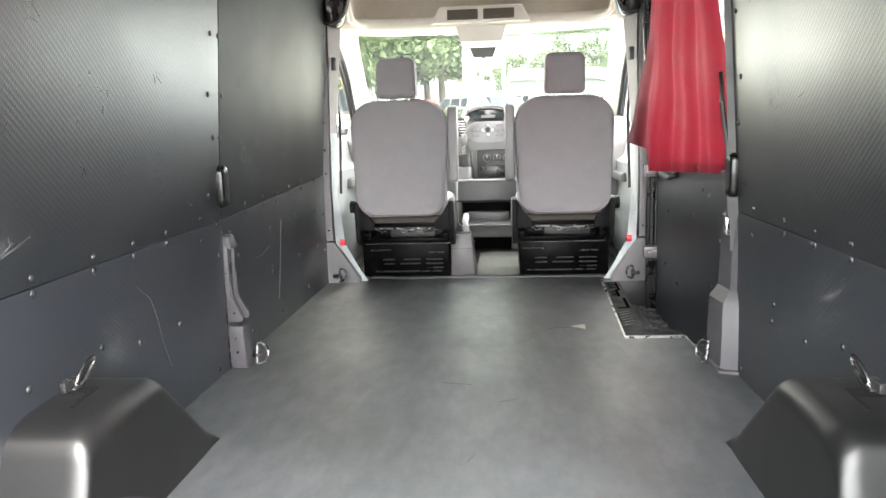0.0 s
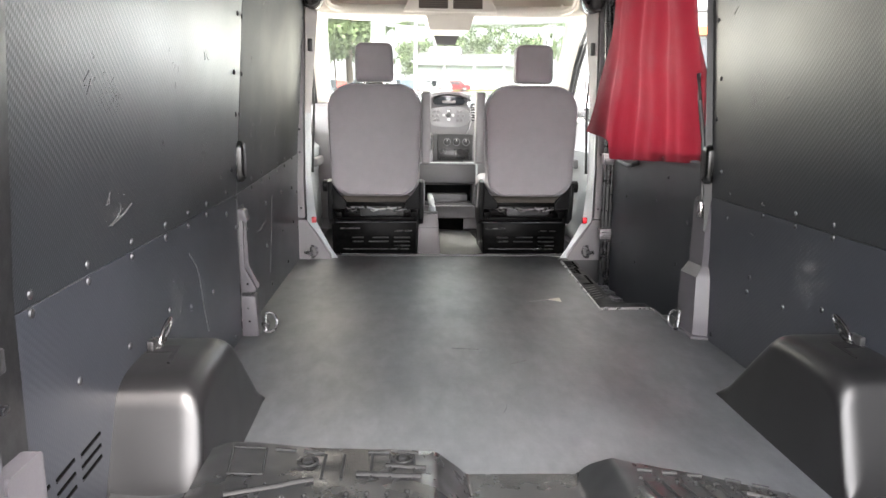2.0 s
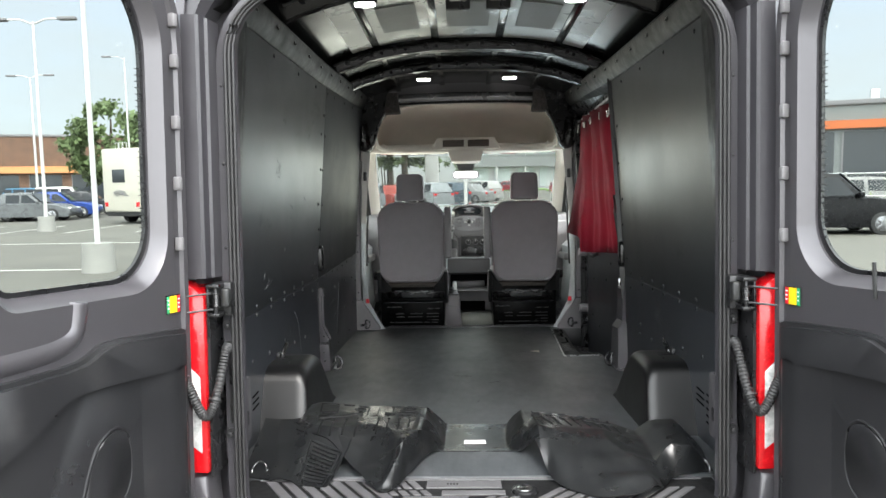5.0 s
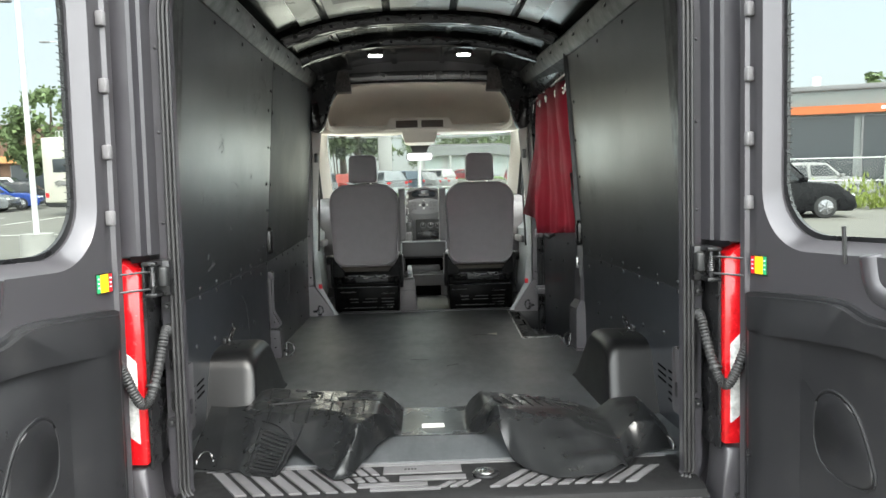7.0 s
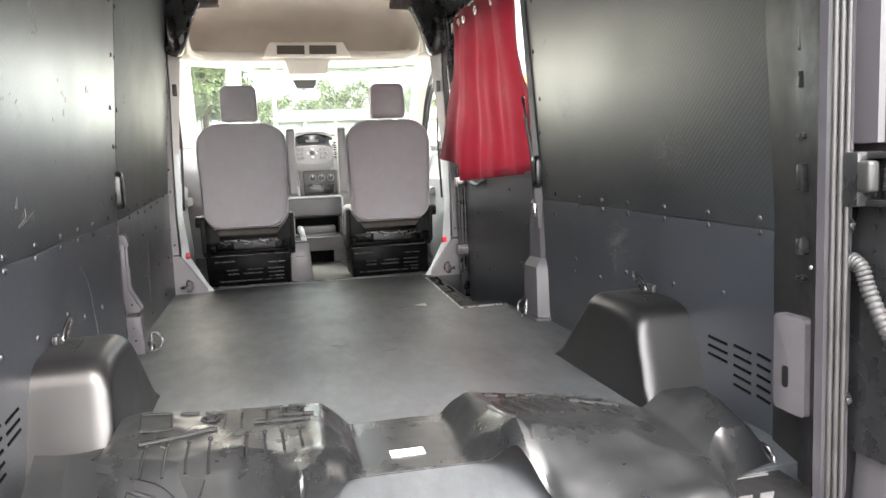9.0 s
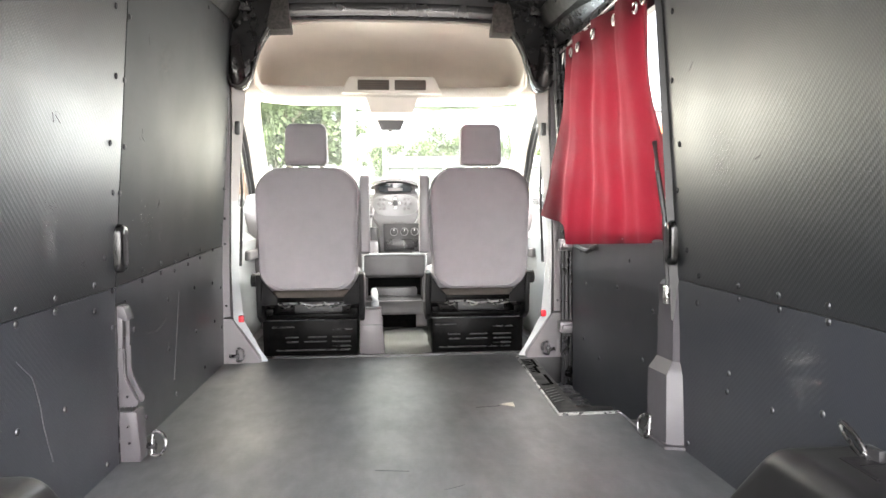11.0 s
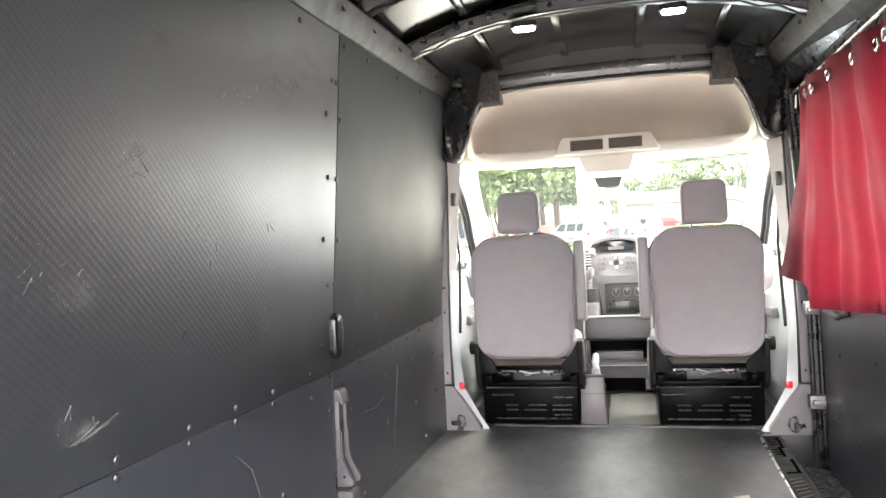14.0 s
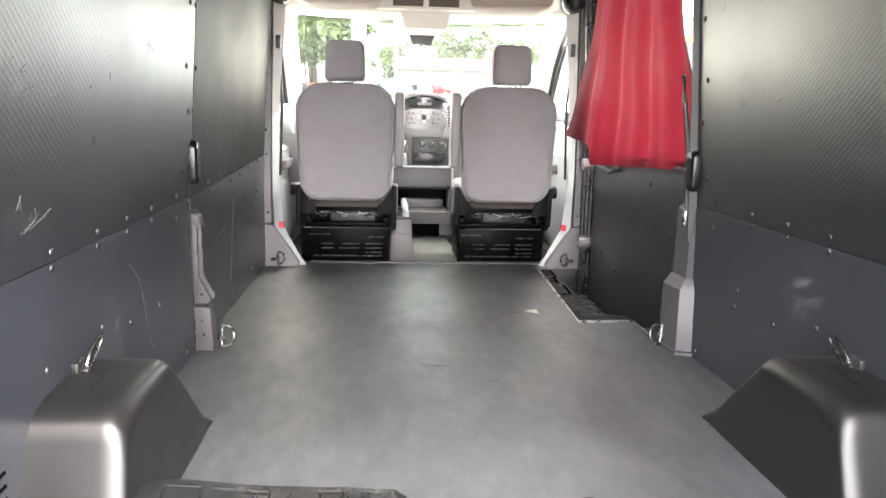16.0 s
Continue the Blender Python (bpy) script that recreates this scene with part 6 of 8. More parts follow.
for side in (-1, 1):
    bm = bmesh.new()
    rings = [[(side * 0.782, 0.632, z), (side * 0.797, 0.66, z), (side * (wall_x(z) - 0.035), 0.74, z), (side * (wall_x(z) - 0.012), 0.80, z), (side * (wall_x(z) + 0.004), 0.905, z)] for z in (-0.08, 0.3, 0.53, 0.9, 1.3, 1.62)]
    loft(bm, rings, closed=False)
    part("inner_pillar", bm, PILLARBLACK, rear, "black inner pillar strip")
    for k, z in enumerate((0.40, 0.47, 0.62, 0.71, 0.83, 0.92, 1.03, 1.2, 1.32)):
        part("hole", box(bmesh.new(), side * 0.842 - 0.012, side * 0.842 + 0.012, 0.745, 0.765, z - 0.006 - 0.012 * (k % 3), z + 0.006 + 0.012 * (k % 3), 0.004), DARKSTEEL if k % 2 else GLOSSBLACK, rear)
    bm = bmesh.new()
    prism(bm, round_rect(0.715, 0.815, 0.095, 0.315, 0.012), "x", side * 0.818, side * 0.845, 0.006)
    pad = part("cover_pad", bm, POST, rear, "grey plastic cover on the pillar")
    part("finger_slot", prism(bmesh.new(), round_rect(0.765, 0.785, 0.15, 0.20, 0.009), "x", side * 0.8165, side * 0.8195), PILLARBLACK, pad)
    for z in (0.43, 0.66, 0.76, 0.87, 1.1):
        part("stud", dome(bmesh.new(), (side * 0.826, 0.71, z), 0.005, (-side, 0, 0), 0.6), STEEL, rear)
    # recesses and bolts in the channel
    for z in (0.528, 0.173):
        part("recess", disc(bmesh.new(), (side * 0.824, 0.612, z), 0.016, "y", 0.012, 18), GLOSSBLACK, rear)
        part("bolt", disc(bmesh.new(), (side * 0.824, 0.604, z), 0.008, "y", 0.02, 8, 0.002), DARKSTEEL, rear)
    for z in (0.78, 1.05, 1.3):
        part("bolt", dome(bmesh.new(), (side * 0.826, 0.613, z), 0.006, (0, -1, 0), 0.6), DARKSTEEL, rear)
    bm = bmesh.new()
    prism(bm, round_rect(side * 0.816 - 0.009, side * 0.816 + 0.009, 0.205, 0.40, 0.008), "y", 0.608, 0.618)
    part("slot", bm, GLOSSBLACK, rear, "tall slot in the channel")
    bm = bmesh.new()
    tube(bm, [(side * (0.846 + 0.016 * math.sin(math.pi * k / 10)), 0.64, 0.56 - 0.048 * k) for k in range(11)], 0.005, 6)
    part("flange", bm, JAMB, rear)
    # door check: black bracket with lugs, coil spring and two wire bars
    bm = bmesh.new()
    box(bm, side * 0.826 - 0.032, side * 0.826 + 0.032, 0.555, 0.612, 0.567, 0.672, 0.006)
    cs = part("check_bracket", bm, GLOSSBLACK, rear, "black door check bracket with a coil spring")
    part("boss", box(bmesh.new(), side * 0.806 - 0.013, side * 0.806 + 0.013, 0.525, 0.56, 0.595, 0.655, 0.008, 3), PLASTIC, cs)
    for z in (0.574, 0.664):
        part("lug", box(bmesh.new(), side * 0.836 - 0.021, side * 0.836 + 0.021, 0.50, 0.56, z - 0.006, z + 0.006, 0.003), GLOSSBLACK, cs)
    part("cheek", box(bmesh.new(), side * 0.853 - 0.003, side * 0.853 + 0.003, 0.505, 0.56, 0.572, 0.666, 0.002), GLOSSBLACK, cs)
    part("pin", disc(bmesh.new(), (side * 0.832, 0.52, 0.619), 0.007, "z", 0.10, 12, 0.002), DARKSTEEL, cs)
    bm = bmesh.new()
    tube(bm, [(side * 0.832 + 0.0105 * math.cos(k * math.tau / 10), 0.52 + 0.0105 * math.sin(k * math.tau / 10), 0.597 + 0.044 * k / 80) for k in range(81)], 0.0022, 5)
    part("spring", bm, RINGSTEEL, cs, "steel coil spring")
    for z in (0.592, 0.642):
        part("bar", tube(bmesh.new(), [(side * 0.832, 0.52, z), (side * 0.86, 0.483, z), (side * 0.915, 0.45, z - 0.004)], 0.0036, 6), DARKSTEEL, cs)
    bm = bmesh.new()
    box(bm, side * 0.93 - 0.035, side * 0.93 + 0.035, 0.44, 0.54, -0.17, -0.07, 0.008)
    tube(bm, [(side * 0.955, 0.43, -0.19), (side * 0.955, 0.43, -0.05)], 0.016, 10)
    part("hinge", bm, DARKSTEEL, rear, "steel lower door hinge")
# bumper step and lower body
bm = bmesh.new()
loft(bm, [[(x, 0.50, -0.125), (x, 0.47, -0.15), (x, 0.46, -0.30), (x, 0.30, -0.31), (x, 0.27, -0.34), (x, 0.27, -0.50), (x, 0.6, -0.52), (x, 0.6, -0.125)] for x in (-0.86, -0.4, 0.0, 0.4, 0.86)], cap=True)
part("lower_body", bm, PAINT, rear, smooth=30)
for side in (-1, 1):
    bm = bmesh.new()
    prism(bm, [(side * 0.86, -0.52), (side * 1.0, -0.52), (side * 1.0, -0.12), (side * 0.97, 0.06), (side * 0.87, 0.07), (side * 0.86, -0.10)], "y", 0.50, 0.63, 0.012)
    part("corner", bm, PAINT, rear)
    bm = bmesh.new()
    prism(bm, [(side * 0.9, -0.55), (side * 1.02, -0.55), (side * 1.0, -0.26), (side * 0.94, -0.24)], "y", 0.27, 0.56, 0.02)
    part("bumper_corner", bm, PLASTIC, rear)

# sill plate with slanted ribs
sill = thing("sill_plate", (0, 0.6, -0.06), "black and grey ribbed sill plate across the rear edge", "sill plate", kind="structure")
bm = bmesh.new()
prism(bm, [(0.525, -0.125), (0.515, -0.09), (0.525, -0.067), (0.545, -0.057), (0.60, -0.0545), (0.80, -0.0535), (0.80, -0.10)], "x", -0.82, 0.82)
part("plate", bm, SILLBLACK, sill)
bm = bmesh.new()
prism(bm, [(0.50, -0.13), (0.49, -0.115), (0.492, -0.09), (0.515, -0.085), (0.53, -0.13)], "x", -0.80, 0.80, 0.004)
part("nose", bm, POST, sill, "grey rounded edge of the sill")


def sill_rib(x, width, y0, y1, lean, y_ref):
    """A slanting bar between two depths; x is its middle at depth y_ref, lean its sideways run per metre of depth."""
    pts = [(x + (y - y_ref) * lean + s * width / 2, y) for y, s in ((y0, -1), (y0, 1), (y1, 1), (y1, -1))]
    if max(abs(p[0]) for p in pts) < 0.785:
        part("rib", prism(bmesh.new(), pts, "z", -0.062, -0.0495, 0.001, 1), SILLRIB, sill, smooth=0)


for k in range(8):
    sill_rib(-0.335 - 0.056 * k, 0.038, 0.572, 0.768, -0.62, 0.66)
for k in range(5):
    sill_rib(-0.375 + 0.0375 * k, 0.027, 0.702, 0.768, -0.5, 0.735)
for k in range(4):
    sill_rib(-0.295 + 0.0375 * k, 0.024, 0.645, 0.682, -0.5, 0.66)
for x0, x1, y0, y1 in ((-0.185, 0.075, 0.705, 0.768), (-0.13, 0.085, 0.645, 0.68), (-0.26, -0.04, 0.60, 0.63), (-0.22, 0.0, 0.572, 0.588), (-0.78, 0.78, 0.779, 0.784), (-0.78, 0.78, 0.789, 0.794)):
    part("rib", box(bmesh.new(), x0, x1, y0, y1, -0.062, -0.0495, 0.001, 1), SILLRIB, sill, smooth=0)
for k in range(4):
    part("print_bar", box(bmesh.new(), -0.115 + 0.011 * k, -0.108 + 0.011 * k, 0.731, 0.743, -0.0496, -0.0488), SILLBLACK, sill)
for k in range(3):
    sill_rib(0.015 + 0.04 * k, 0.024, 0.585, 0.628, 0.92, 0.60)
for k in range(13):
    sill_rib(0.17 + 0.0535 * k, 0.034, 0.572, 0.70, 0.92, 0.572)
lt = part("lock_ring", disc(bmesh.new(), (0.151, 0.676, -0.050), 0.044, "z", 0.012, 24, 0.003), GLOSSBLACK, sill, "round black floor lock")
part("lock_disc", disc(bmesh.new(), (0.151, 0.676, -0.0435), 0.027, "z", 0.008, 20, 0.002), STEEL, lt, "bright lock disc")

for side in (-1, 1):
    th = thing("lashing_ring", (side * 0.80, 0.83, -0.022), "bright steel lashing ring by the rear sill", "lashing ring", "lashing rings")
    bm = bmesh.new()
    tube(bm, [(-side * (0.016 + 0.027 * math.cos(a * math.tau / 18)), -0.012 + 0.02 * math.sin(a * math.tau / 18), 0.016 + 0.03 * math.sin(a * math.tau / 18)) for a in range(18)], 0.0042, 8, closed=True)
    part("loop", bm, RINGSTEEL, th, local=True)
    part("boss", box(bmesh.new(), -0.02, 0.02, -0.015, 0.015, -0.02, 0.006, 0.004), DARKSTEEL, th, local=True)

# tail lamps
for side in (-1, 1):
    th = thing("tail_lamp", (side * 0.94, 0.55, 0.05), "tall red and clear tail lamp on the rear corner", "tail lamp", "tail lamps")
    S = lambda pts: [(side * p[0], p[1]) for p in pts]
    bm = bmesh.new()
    prism(bm, S([(0.863, 0.078), (0.944, 0.08), (0.942, 0.682), (0.93, 0.68), (0.896, 0.66), (0.863, 0.632)]), "y", 0.498, 0.66, 0.01, 2)
    part("red_lens", bm, LAMPRED, th)
    bm = bmesh.new()
    prism(bm, S([(0.881, 0.140), (0.936, 0.185), (0.936, 0.435), (0.881, 0.382)]), "y", 0.4945, 0.52, 0.004)
    part("clear_lens", bm, LAMPCLEAR, th, "clear reversing lens")
    bm = bmesh.new()
    prism(bm, S([(0.852, 0.06), (0.861, 0.06), (0.861, 0.65), (0.852, 0.65)]), "y", 0.515, 0.69)
    part("gasket", bm, GLOSSBLACK, th)
    # outer corner of the body above the lamp
    bm = bmesh.new()
    loft(bm, [[(side * 0.836, 0.63, z), (side * 0.844, 0.60, z), (side * 0.848, 0.565, z), (side * 0.857, 0.558, z), (side * 0.861, 0.52, z), (side * 0.870, 0.512, z), (side * (0.93 - max(0, z - 0.7) * 0.02), 0.512, z), (side * (0.985 - max(0, z - 0.7) * 0.03), 0.57, z), (side * (1.0 - max(0, z - 0.7) * 0.05), 0.66, z)] for z in (0.688, 0.9, 1.3, 1.5)], closed=True, cap=True)
    part("upper_corner", bm, JAMB, None, "painted body corner above the tail lamp", kind="structure", category="van body")

# corrugated wiring conduits
for side in (-1, 1):
    th = thing("wiring_conduit", (side * 0.87, 0.55, 0.25), "grey corrugated wiring conduit sagging to the door", "conduit", "conduits")
    ctrl = [Vector(p) for p in ((0.822, 0.61, 0.458), (0.823, 0.575, 0.452), (0.829, 0.555, 0.40), (0.834, 0.52, 0.335), (0.842, 0.485, 0.282), (0.858, 0.466, 0.268), (0.878, 0.456, 0.305), (0.897, 0.447, 0.36), (0.91, 0.44, 0.395))]
    pts = []
    for i in range(len(ctrl) - 1):
        p0, p1, p2, p3 = ctrl[max(0, i - 1)], ctrl[i], ctrl[i + 1], ctrl[min(len(ctrl) - 1, i + 2)]
        for k in range(24):
            t = k / 24
            pts.append(0.5 * ((2 * p1) + (p2 - p0) * t + (2 * p0 - 5 * p1 + 4 * p2 - p3) * t * t + (3 * p1 - p0 - 3 * p2 + p3) * t ** 3))
    pts = [(side * p.x, p.y, p.z) for p in pts]
    bm = bmesh.new()
    n = len(pts)
    tube(bm, pts, lambda u: 0.0135 + (0.0012, 0.0022, 0.0012, -0.001)[int(round(u * (n - 1))) % 4], 14)
    part("hose", bm, RUBBER, th, smooth=50)
    part("collar", disc(bmesh.new(), (side * 0.8225, 0.60, 0.457), 0.019, "y", 0.03, 14, 0.003), PLASTIC, th)
    part("collar", disc(bmesh.new(), (side * 0.838, 0.503, 0.308), 0.022, (side * 0.15, -0.5, -0.85), 0.008, 14, 0.002), PLASTIC, th)

# ---- open rear doors ----
def rounded(pts, closed=True, rounds=2):
    """Corner cutting: rounds a polygon or an open line off."""
    for _ in range(rounds):
        out = [] if closed else [pts[0]]
        n = len(pts)
        for i in range(n if closed else n - 1):
            a, b = pts[i], pts[(i + 1) % n]
            out += [(a[0] * 0.75 + b[0] * 0.25, a[1] * 0.75 + b[1] * 0.25), (a[0] * 0.25 + b[0] * 0.75, a[1] * 0.25 + b[1] * 0.75)]
        if not closed:
            out.append(pts[-1])
        pts = out
    return pts


def rear_door(side):
    a = radians(14)
    m = Matrix(((side * math.sin(a), side * math.cos(a), 0, side * 0.895), (-math.cos(a), math.sin(a), 0, 0.475), (0, 0, 1, 0), (0, 0, 0, 1)))
    th = thing("door_1" if side < 0 else "door_2", (side * 0.9, 0.47, -0.15), "open rear door, grey painted frame with black trim", "rear door", kind="structure")

    def P(name, bm, material, parent=th, label="", smooth=35):
        bmesh.ops.transform(bm, matrix=m, verts=bm.verts)
        return part(name, bm, material, parent, label, smooth)

    def out(x0, x1, z0, z1, r, y):
        return [(p[0], y, p[1]) for p in round_rect(x0, x1, z0, z1, r, 10)]
    R = (0.05, 0.05, 0.03, 0.30)
    win = (0.125, 0.675, 0.70, 1.585, (0.15, 0.06, 0.06, 0.24))
    w0, w1, w2, w3, wr = win
    bm = bmesh.new()
    loft(bm, [out(0.0, 0.80, -0.14, 1.71, R, 0.075), out(0.0, 0.80, -0.14, 1.71, R, 0.012), out(0.008, 0.792, -0.132, 1.702, R, 0.0), out(0.028, 0.772, -0.11, 1.68, R, 0.0), out(0.034, 0.765, -0.105, 1.672, R, 0.012),
              out(0.062, 0.735, 0.0, 1.645, (0.10, 0.05, 0.04, 0.27), 0.014), out(0.072, 0.725, 0.60, 1.635, (0.16, 0.06, 0.05, 0.26), 0.002), out(w0 - 0.03, w1 + 0.022, w2 - 0.03, w3 + 0.02, (0.165, 0.07, 0.06, 0.25), 0.004),
              out(w0 - 0.012, w1 + 0.008, w2 - 0.014, w3 + 0.01, wr, 0.03), out(w0, w1, w2, w3, wr, 0.042), out(w0, w1, w2, w3, wr, 0.062)])
    P("frame", bm, PAINT, smooth=28)
    bm = bmesh.new()
    prism(bm, round_rect(0.0, 0.80, -0.14, 0.66, (0.05, 0.05, 0.01, 0.01)), "y", 0.062, 0.078)
    P("outer_skin", bm, PAINT)
    bm = bmesh.new()
    loft(bm, [out(w0, w1, w2, w3, wr, 0.05), out(w0 + 0.012, w1 - 0.012, w2 + 0.012, w3 - 0.012, wr, 0.05), out(w0 + 0.012, w1 - 0.012, w2 + 0.012, w3 - 0.012, wr, 0.062)])
    P("window_seal", bm, GLOSSBLACK)
    bm = bmesh.new()
    prism(bm, round_rect(w0, w1, w2, w3, wr, 10), "y", 0.056, 0.06)
    g = P("pane", bm, TINTGLASS, label="lightly tinted rear door window")
    g.visible_shadow = False
    # dotted heater edge on the glass
    for k in range(30):
        z = w2 + 0.08 + k * 0.018
        P("heater_line", box(bmesh.new(), w0 + 0.008, w0 + 0.03, 0.0535, 0.0555, z, z + 0.002), PLASTIC, g, smooth=0)
    # lower painted skin behind the trim
    bm = bmesh.new()
    prism(bm, [(0.06, -0.09), (0.74, -0.09), (0.74, 0.66), (0.06, 0.66)], "y", 0.010, 0.03)
    P("inner_skin", bm, PAINT)
    # black trim: a shaped panel with its upper edge falling towards the lock side
    bm = bmesh.new()
    edge = [(0.045, -0.10), (0.755, -0.10), (0.755, 0.525), (0.60, 0.526), (0.475, 0.528), (0.43, 0.545), (0.39, 0.565), (0.20, 0.557), (0.06, 0.55), (0.045, 0.54)]
    prism(bm, edge[:2] + rounded(edge[2:], False) , "y", -0.012, 0.01, 0.008, 3)
    tp = P("trim_panel", bm, DOORTRIM, label="black moulded plastic trim", smooth=50)
    # soft raised rim round the pocket field
    def ridge(name, path, half, high, mt, parent, y0):
        path = rounded(path, False, 3)
        bm = bmesh.new()
        rings = []
        n = len(path)
        for i, p in enumerate(path):
            q0, q1 = Vector(path[max(0, i - 1)]), Vector(path[min(n - 1, i + 1)])
            d = (q1 - q0).normalized()
            e = Vector((-d.y, d.x))
            h = high * min(1, min(i, n - 1 - i) / 4)
            rings.append([(p[0] + e.x * half * k, y0 - h * (1 - abs(k)) ** 0.6 * (1 if abs(k) < 0.99 else 0), p[1] + e.y * half * k) for k in (-1, -0.7, -0.4, 0, 0.4, 0.7, 1)])
        loft(bm, rings, closed=False)
        return P(name, bm, mt, parent, smooth=70)
    # thick upper ledge and hinge-side strip round the sunken field
    low = [(0.755, 0.345), (0.65, 0.382), (0.585, 0.422), (0.53, 0.452), (0.41, 0.455), (0.215, 0.445), (0.10, 0.432)]
    high = [(0.07, 0.535), (0.20, 0.547), (0.385, 0.554), (0.425, 0.535), (0.475, 0.516), (0.60, 0.514), (0.745, 0.513)]
    bm = bmesh.new()
    prism(bm, rounded(low, False) + [(0.07, 0.44)] + rounded(high, False), "y", -0.030, -0.008, 0.010, 3)
    P("ledge", bm, DOORTRIM, tp, smooth=60)
    bm = bmesh.new()
    loft(bm, [[(0.065, -0.010, z), (0.072, -0.026, z), (0.082, -0.030, z), (0.13, -0.030, z), (0.15, -0.028, z), (0.235, -0.0135, z), (0.265, -0.0115, z)] for z in (-0.098, 0.1, 0.3, 0.445)], closed=False)
    P("hinge_strip", bm, DOORTRIM, tp, smooth=50)
    bm = bmesh.new()
    tri = [(0.312, 0.15), (0.312, 0.295), (0.345, 0.33), (0.39, 0.327), (0.437, 0.297), (0.476, 0.21), (0.494, 0.138), (0.43, 0.115)]
    prism(bm, rounded(tri), "y", -0.019, -0.010, 0.005, 3)
    P("speaker_cover", bm, DOORTRIM, tp, "rounded triangular cover", smooth=50)
    bm = bmesh.new()
    tube(bm, [(0.40 + (p[0] - 0.40) * 1.06, -0.013, 0.22 + (p[1] - 0.22) * 1.06) for p in rounded(tri)], 0.0035, 6, closed=True)
    P("cover_groove", bm, DOORTRIM, tp)
    # swept pull pocket pressed into the paint
    ridge("pull_ledge", [(0.445, 0.675), (0.45, 0.64), (0.465, 0.59), (0.52, 0.568), (0.62, 0.562), (0.735, 0.56)], 0.032, 0.02, PAINT, th, 0.011)
    # sticker with three colours
    st = P("sticker", box(bmesh.new(), 0.055, 0.122, -0.002, 0.0, 0.597, 0.652, 0.0008, 1), GLOSSBLACK, label="small green, yellow and red label")
    order = ((0.058, 0.071, RED), (0.073, 0.105, YELLOW), (0.107, 0.119, GREEN))
    for x0, x1, mt in order:
        b2 = P("label_field", box(bmesh.new(), x0, x1, -0.0032, -0.0018, 0.600, 0.649), mt, st, smooth=0)
        if mt is not YELLOW:
            for zz in (0.612, 0.624, 0.636):
                P("bar", box(bmesh.new(), x0 + 0.003, x1 - 0.003, -0.0042, -0.003, zz, zz + 0.004), WHITE, b2, smooth=0)
    # clips along the hinge edge and the lock rod
    for z in (0.80, 0.98, 1.16, 1.34, 1.46):
        P("clip", box(bmesh.new(), 0.036, 0.056, -0.012, 0.012, z - 0.02, z + 0.02, 0.005), GREYTRIM, label="pale plastic clip")
    for z in (0.15, 0.45, 0.74, 1.05, 1.25):
        P("hole", disc(bmesh.new(), (0.75, 0.006, z), 0.008, "y", 0.02, 10), GLOSSBLACK)
    if side > 0:
        P("lock_rod", tube(bmesh.new(), [(0.385, 0.0, 0.65), (0.385, -0.004, 0.74)], 0.005, 8), PLASTIC, label="black lock rod")
    P("latch", box(bmesh.new(), 0.745, 0.79, -0.008, 0.02, 0.18, 0.26, 0.006), DARKSTEEL)
    return th


rear_door(-1)
rear_door(1)
SHIFT.pop()

# ---- loose cab floor liner lying across the rear of the cargo floor ----
def smooth(a, b, x):
    t = min(1.0, max(0.0, (x - a) / (b - a)))
    return t * t * (3 - 2 * t)


def bump_at(x, y, cx, cy, sx, sy):
    return math.exp(-((x - cx) / sx) ** 2 - ((y - cy) / sy) ** 2)


FAR = [(-0.69, 1.29), (-0.66, 1.30), (-0.44, 1.30), (-0.20, 1.29), (-0.16, 1.32), (-0.125, 1.355), (0.13, 1.35), (0.155, 1.31), (0.185, 1.245), (0.35, 1.18), (0.52, 1.11), (0.60, 1.05), (0.66, 1.06), (0.76, 1.0), (0.82, 0.94)]
NEAR = [(-0.69, 1.0), (-0.55, 0.92), (-0.47, 0.83), (-0.425, 0.775), (-0.335, 0.645), (-0.29, 0.665), (-0.25, 0.775), (-0.205, 0.90), (-0.165, 0.985), (-0.13, 1.0), (0.12, 0.995), (0.17, 0.965), (0.21, 0.89), (0.25, 0.74), (0.30, 0.66), (0.37, 0.60), (0.53, 0.585), (0.575, 0.62), (0.66, 0.75), (0.82, 0.82)]
# heights over the floor along the near edge, the middle and the far edge
NEAR_H = [(-0.69, 0.09), (-0.55, 0.075), (-0.47, 0.04), (-0.425, 0.018), (-0.335, 0.0), (-0.27, 0.0), (-0.21, 0.012), (-0.16, 0.004), (-0.13, 0.0), (0.12, 0.0), (0.165, 0.012), (0.205, 0.075), (0.245, 0.0), (0.38, 0.0), (0.50, 0.012), (0.56, 0.03), (0.61, 0.0), (0.82, 0.0)]
MID_H = [(-0.69, 0.105), (-0.40, 0.095), (-0.28, 0.098), (-0.245, 0.108), (-0.215, 0.106), (-0.165, 0.055), (-0.128, 0.0), (0.115, 0.0), (0.165, 0.055), (0.215, 0.098), (0.25, 0.104), (0.30, 0.102), (0.46, 0.095), (0.56, 0.06), (0.61, 0.045), (0.68, 0.09), (0.75, 0.085), (0.82, 0.0)]
FAR_H = [(-0.69, 0.104), (-0.66, 0.112), (-0.30, 0.092), (-0.20, 0.090), (-0.165, 0.05), (-0.125, 0.0), (0.13, 0.0), (0.155, 0.045), (0.185, 0.088), (0.35, 0.084), (0.52, 0.072), (0.60, 0.055), (0.66, 0.095), (0.74, 0.11), (0.82, 0.02)]


